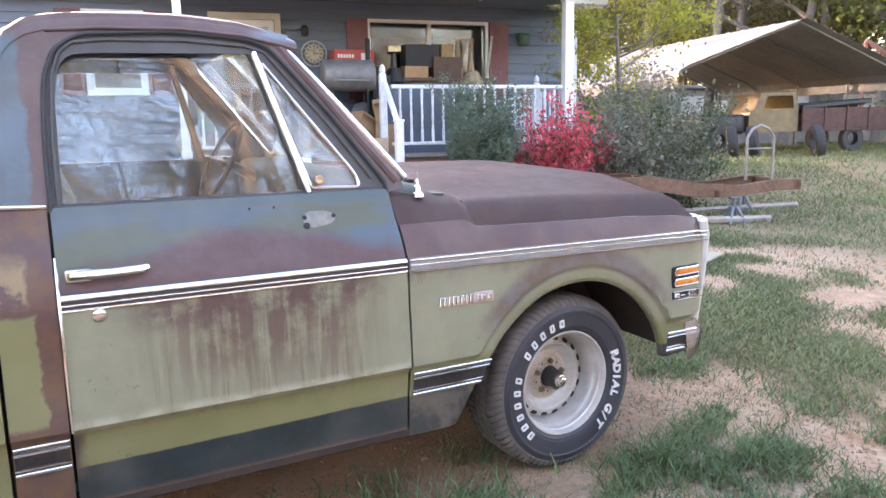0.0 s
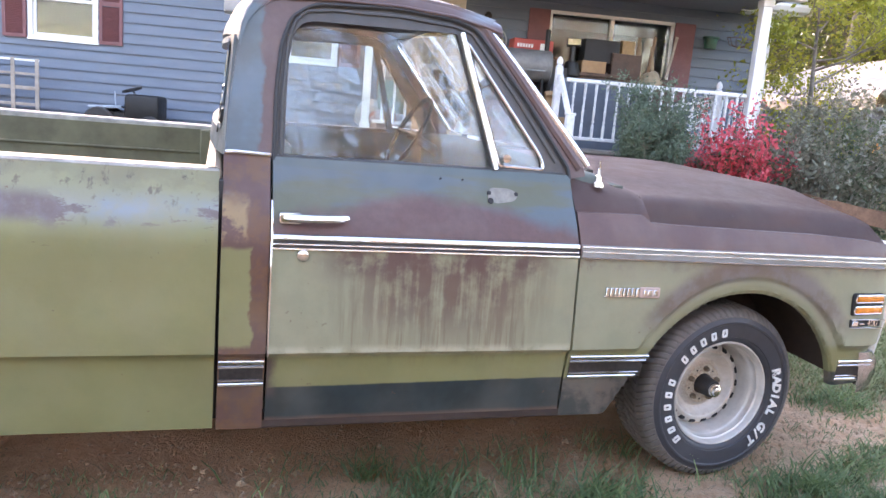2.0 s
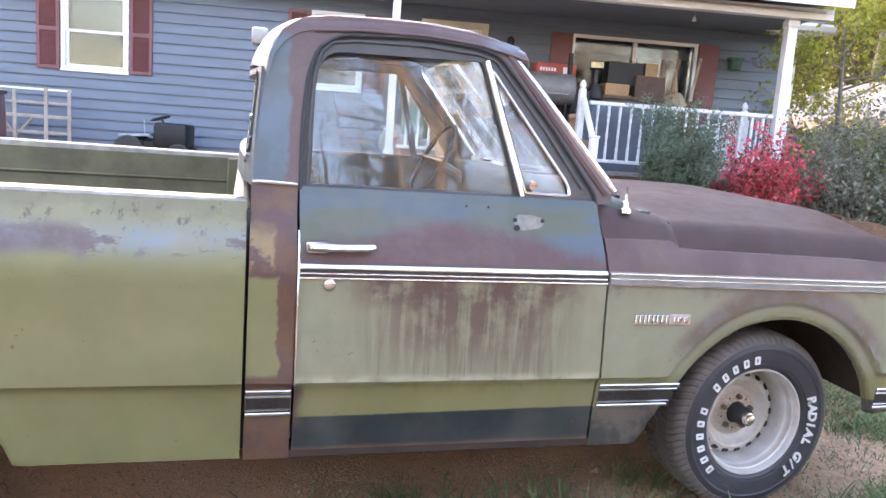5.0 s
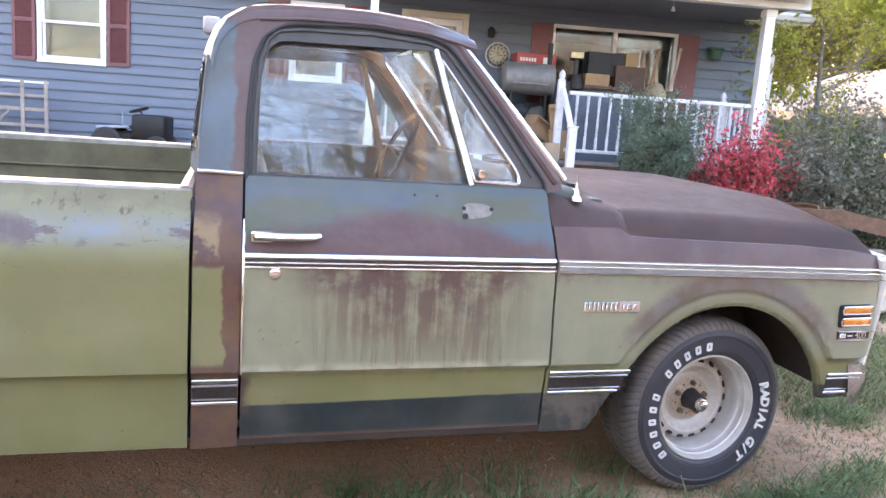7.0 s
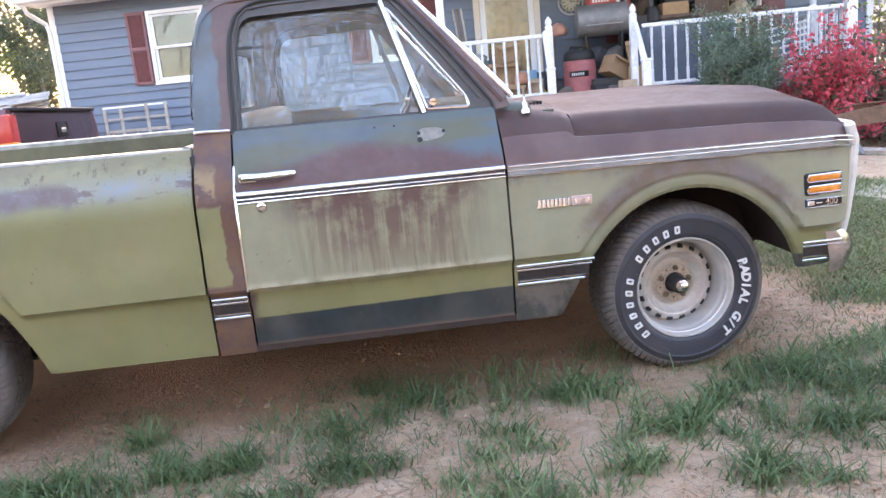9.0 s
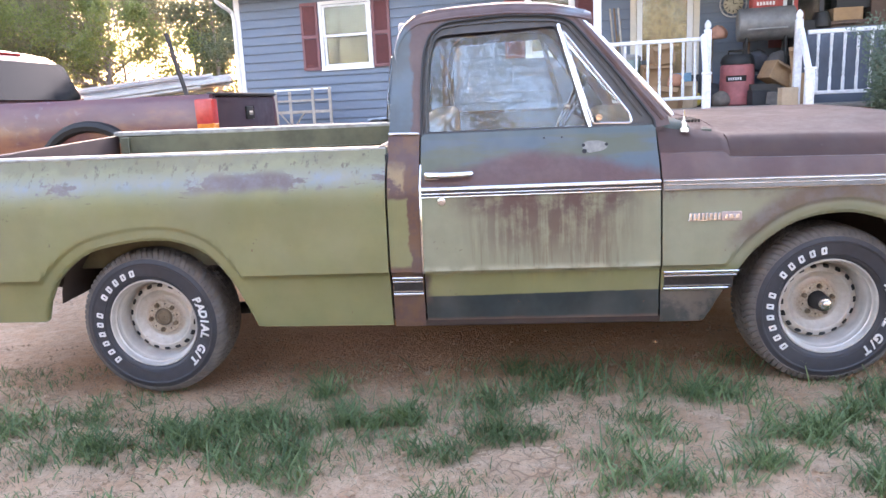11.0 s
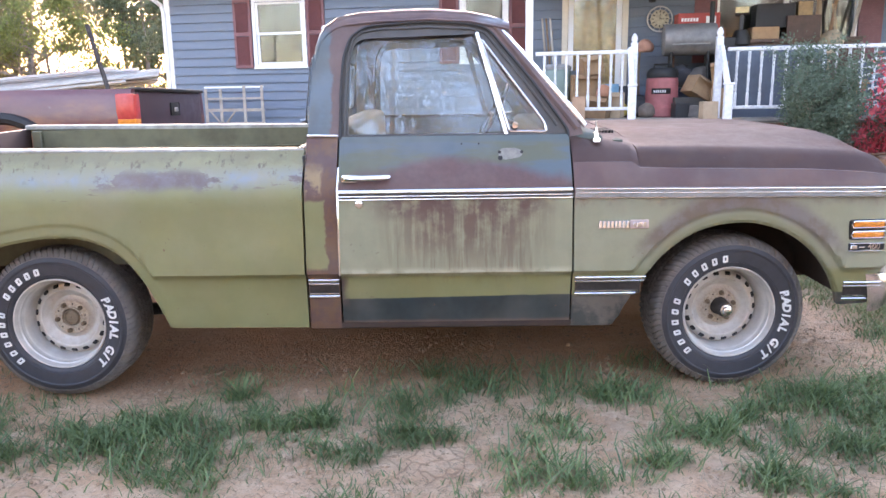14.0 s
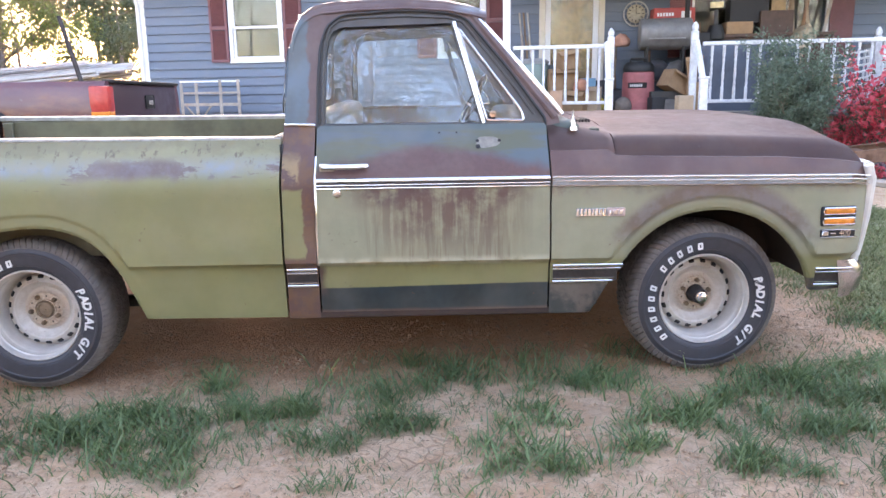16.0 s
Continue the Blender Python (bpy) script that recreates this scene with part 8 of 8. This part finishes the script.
def tree(name, seed, height, radius, levels, leaf, per, spread, size, label, category="tree", group="", low=0.35, limb=0.45, kids=(3, 5), first=9, keep=1.0, wide=0.6):
    """A tree at the origin: a tapered trunk with limbs, and a crown of leaves."""
    r = random.Random(seed)
    t = tagged(new(name), label, category, group)
    bm = bmesh.new()
    tips = []
    p, pl, rl = Vector((0, 0, -0.2)), [], []
    d = Vector((0, 0, 1))
    for k in range(11):
        pl.append(p.copy())
        rl.append(radius * (1.25 if k == 0 else 1 - 0.088 * k))
        d = (d + Vector((r.gauss(0, 0.035), r.gauss(0, 0.035), 0))).normalized()
        p = p + d * height / 10
    tube(bm, pl, rl, 10, caps=False)
    for k in range(first):
        f = low + (0.97 - low) * (k + r.random() * 0.7) / first
        i = min(int(f * 10), 9)
        q = pl[i].lerp(pl[i + 1], f * 10 - i)
        a = r.uniform(0, 2 * math.pi)
        up = r.uniform(0.15, 0.8)
        grow(bm, q, (math.cos(a), math.sin(a), up), height * limb * (1.1 - 0.65 * f) * r.uniform(0.75, 1.2), radius * (1 - 0.85 * f) * 0.55 + 0.006, levels, r, tips, wide, kids)
    tr = new("trunk", mesh_of("trunk", bm, bark_mat, 60))
    tr.parent = t
    if leaf is not None:
        cr = new("crown", leaves_mesh("crown", tips, per, spread, size, leaf, seed, keep=keep))
        cr.parent = t
    return t


def plant(t, x, y, turn=0.0, s=1.0, first=False):
    m = pose(x, y, ground_z(x, y), 0, 0, turn) @ Matrix.Diagonal((s, s, s, 1))
    if first:
        t.matrix_world = m
        return t
    c = copy_thing(t, pose(x, y, ground_z(x, y), 0, 0, turn))
    c.scale = (s, s, s)
    return c


R = random.Random(21)
# bare and half-leafed woods on the far right and behind
bare = tree("hardwood_tree", 3, 13.0, 0.15, 2, leaf_olive, 5, 0.25, 0.07, "tall spring hardwood with sparse leaves", group="woods", low=0.3, limb=0.30, first=14)
plant(bare, 26, 24, 0, 1.0, True)
leafy = tree("hardwood_tree", 5, 11.0, 0.16, 2, leaf_green, 26, 0.40, 0.10, "spring hardwood in fresh green leaf", group="woods", low=0.2, limb=0.36, first=14)
plant(leafy, 34, 17, 0, 1.0, True)
golden = tree("hardwood_tree", 8, 9.0, 0.15, 2, leaf_olive, 34, 0.36, 0.055, "hardwood with olive and golden spring leaves", group="woods", low=0.16, limb=0.40, first=13)
plant(golden, -14, 25, 0, 0.8, True)
dark = tree("hardwood_tree", 9, 7.0, 0.15, 2, leaf_dark, 40, 0.34, 0.065, "dark evergreen yard tree", group="woods", low=0.12, limb=0.36, first=14)
plant(dark, -16, 24, 0, 0.8, True)
for k in range(60):                                   # far right woods
    a = radians(R.uniform(10, 58))
    d = R.uniform(26, 46)
    x, y = 1.2 + d * math.cos(a), -2 + d * math.sin(a)
    if x < 20 and (y < 34 or x > 8):
        continue
    plant(R.choice((bare, bare, leafy, leafy, golden)), x, y, R.uniform(0, 360), R.uniform(0.8, 1.35))
for k in range(30):                                   # far left woods
    a = radians(R.uniform(104, 146))
    d = R.uniform(30, 44)
    x, y = 1.6 + d * math.cos(a), -3 + d * math.sin(a)
    plant(R.choice((golden, golden, golden, dark)), x, y, R.uniform(0, 360), R.uniform(0.7, 1.05))
# the dark row near y 26 is unseen, added to shade the carport's ground
for x, y, s, q in ((-9.5, 18.5, 0.40, leafy), (-7.6, 20.5, 0.62, dark), (-5.2, 22.5, 0.5, golden), (8, 26.5, 0.6, dark), (10.3, 26, 0.62, dark), (12.5, 26.5, 0.6, dark), (14.6, 26, 0.64, dark), (16.8, 26.5, 0.6, dark), (19, 26, 0.62, dark), (21.2, 26.4, 0.62, dark), (-13.5, 17.0, 0.5, leafy), (-11.0, 20.0, 0.5, golden), (-16, 13, 0.9, golden), (-18, 8, 1.0, dark), (-20, 3, 1.0, golden), (-17, -3, 0.9, leafy)):
    plant(q, x, y, R.uniform(0, 360), s)
winter = tree("bare_tree", 12, 10.0, 0.11, 2, None, 0, 0, 0, "leafless grey tree with fine twigs", group="woods", low=0.2, limb=0.32, kids=(4, 6), first=14)
plant(winter, 5.6, -10.5, 40, 0.9, True)
for k in range(40):                                   # woods behind the camera
    a = radians(R.uniform(195, 350))
    d = R.uniform(8.5, 22)
    plant(winter, 1.5 + d * math.cos(a), -3 + d * math.sin(a), R.uniform(0, 360), R.uniform(0.6, 1.0))
for k in range(20):                                   # trees at the edge of the bank
    plant(bare if k % 2 else winter, R.uniform(-6.0, 6.5), R.uniform(-15.5, -8.5), R.uniform(0, 360), R.uniform(0.5, 0.8))
# the forked tree behind the camera that shows in the door glass
TX, TY = 3.68, -7.0
tz = ground_z(TX, TY)
t = thing("forked_tree", TX, TY, tz, "bare forked tree with rough bark", "tree")
b = bmesh.new()
tips = []
rr = random.Random(2)
fork = Vector((0.13, 0, 5.35 - tz))
tube(b, [(0, 0, -0.2), (0.02, 0.02, 1.6), (0.05, 0.0, 3.0), fork], [0.13, 0.10, 0.085, 0.10], 12, caps=False)
tube(b, [fork - Vector((0, 0, 0.15)), fork + Vector((-0.30, 0, 0.45)), fork + Vector((-0.72, 0.05, 1.15)), fork + Vector((-1.25, 0.1, 2.3)), fork + Vector((-1.6, 0.1, 3.6))], [0.09, 0.12, 0.11, 0.08, 0.05], 12, caps=False)
tube(b, [fork, fork + Vector((0.06, 0, 0.8)), fork + Vector((0.05, -0.05, 2.0)), fork + Vector((0.15, 0, 3.8))], [0.075, 0.055, 0.045, 0.02], 10, caps=False)
tube(b, [(-0.42, 0.1, 3.6 - tz), (-0.55, 0.1, 5.2 - tz), (-0.72, 0.05, 6.6 - tz), (-0.8, 0, 8.2 - tz)], [0.035, 0.045, 0.04, 0.02], 8, caps=False)
for k in range(12):
    q = fork + Vector((rr.uniform(-1.0, 0.1), rr.uniform(-0.05, 0.05), 0))
    q.z += 0.25 - q.x * 1.2 + rr.uniform(0.0, 0.5)
    grow(b, q, (rr.uniform(-1, 1), rr.uniform(-0.4, 0.4), rr.uniform(0.0, 1.0)), rr.uniform(1.2, 2.6), 0.03, 2, rr, tips, 0.6, (2, 4))
lpart("trunk", b, bark_mat, t, smooth=60)
# dry brush on the bank at the wood's edge: bent stems with side twigs
g = np.random.default_rng(6)
N = 9000
ang, dist = g.uniform(radians(190), radians(352), N), g.uniform(4.6, 13, N)
bx, by = 1.5 + dist * np.cos(ang), -3.2 + dist * np.sin(ang)
tall = g.uniform(0.7, 2.6, N) * np.where(g.random(N) < 0.12, 1.7, 1.0)
v, f = [], []


def stalk(p0, p1, p2, r):
    """A thin bent stem through three points."""
    i = len(v)
    for p, w_ in ((p0, r), (p1, 0.8 * r)):
        v.extend([(p[0] - w_, p[1], p[2]), (p[0] + w_, p[1], p[2]), (p[0], p[1] + w_, p[2])])
    v.append(p2)
    f.extend([(i, i + 1, i + 4, i + 3), (i + 1, i + 2, i + 5, i + 4), (i + 2, i, i + 3, i + 5), (i + 3, i + 4, i + 6), (i + 4, i + 5, i + 6), (i + 5, i + 3, i + 6)])


for x, y, h in zip(bx, by, tall):
    z0 = ground_z(x, y) - 0.05
    dx, dy = g.normal(0, 0.32, 2) * h
    mid_ = (x + dx * 0.4 + g.normal(0, 0.1), y + dy * 0.4 + g.normal(0, 0.1), z0 + h * 0.6)
    stalk((x, y, z0), mid_, (x + dx, y + dy, z0 + h), g.uniform(0.004, 0.011))
    for _ in range(2):
        ex, ey, ez = g.normal(0, 0.35, 3)
        stalk(mid_, (mid_[0] + ex * 0.5, mid_[1] + ey * 0.5, mid_[2] + abs(ez) * 0.6), (mid_[0] + ex * 1.1, mid_[1] + ey * 1.1, mid_[2] + ez + 0.3), 0.004)
me = bpy.data.meshes.new("dry_brush")
me.from_pydata(v, [], f)
me.materials.append(twig_mat)
tagged(new("dry_brush", me), "tangle of dry brush at the edge of the woods", "brush", kind="stuff")
# yellow-green tree beside the porch
yt = tree("maple_tree", 14, 4.2, 0.08, 2, leaf_yellow, 16, 0.16, 0.05, "young yellow-green tree beside the porch", low=0.15, limb=0.42, first=14)
p = at_house(11.75, 0.4, 0).translation
plant(yt, p.x, p.y, 20, 0.8, True)


def shrub(name, u, d, wide, high, leaf, per, spread, size, label, seed, stems=26, bloom=None, category="shrub", keep=1.0):
    """A bush of many stems from one foot, rounded but ragged."""
    r = random.Random(seed)
    o = at_house(u, d, 0).translation
    t = thing(name, o.x, o.y, ground_z(o.x, o.y), label, category)
    high = high - ground_z(o.x, o.y)        # given as the height of its top
    bm = bmesh.new()
    tips = []
    for k in range(stems):
        a, e = r.uniform(0, 2 * math.pi), r.uniform(0.08, 1.52)
        e = math.atan2(high * math.sin(e), wide / 2 * math.cos(e))
        ln = 1 / math.hypot(math.cos(e) / (wide / 2), math.sin(e) / high) * r.uniform(0.72, 1.02)
        grow(bm, (r.uniform(-0.08, 0.08), r.uniform(-0.08, 0.08), -0.05), (math.cos(a) * math.cos(e), math.sin(a) * math.cos(e), math.sin(e)), ln * 0.93, 0.010, 1, r, tips, 0.5, (5, 8), 0.0, 0.38)
    lpart("stem", bm, twig_mat, t, smooth=60)
    cr = new("foliage", leaves_mesh("foliage", tips, per, spread, size, leaf, seed, keep=keep))
    cr.parent = t
    if bloom:
        bl = new("blossom", leaves_mesh("blossom", tips, *bloom))
        bl.parent = t
        tagged(bl, "clusters of red azalea blossom")
    return t


shrub("azalea_bush", 9.58, 2.6, 1.7, 1.55, leaf_dark, 3, 0.05, 0.028, "azalea bush covered in red blossom by the porch", 31, 40, (9, 0.045, 0.034, bloom_mat, 7))
shrub("evergreen_shrub", 8.42, 2.6, 0.74, 1.78, needle_mat, 60, 0.05, 0.018, "feathery dark evergreen shrub before the railing", 33, 60)
shrub("shrub", 10.6, 2.7, 1.8, 1.82, leaf_grey, 9, 0.08, 0.032, "large grey-green shrub past the porch", 35, 46)
shrub("shrub", 11.5, 2.4, 1.9, 1.72, leaf_dark, 9, 0.09, 0.034, "large dark shrub towards the carport", 36, 46)
shrub("shrub", 11.6, 1.2, 1.7, 2.2, leaf_grey, 7, 0.09, 0.034, "tall ragged shrub with reddish spring tips", 37, 40, (3, 0.08, 0.03, leaf_olive, 9))
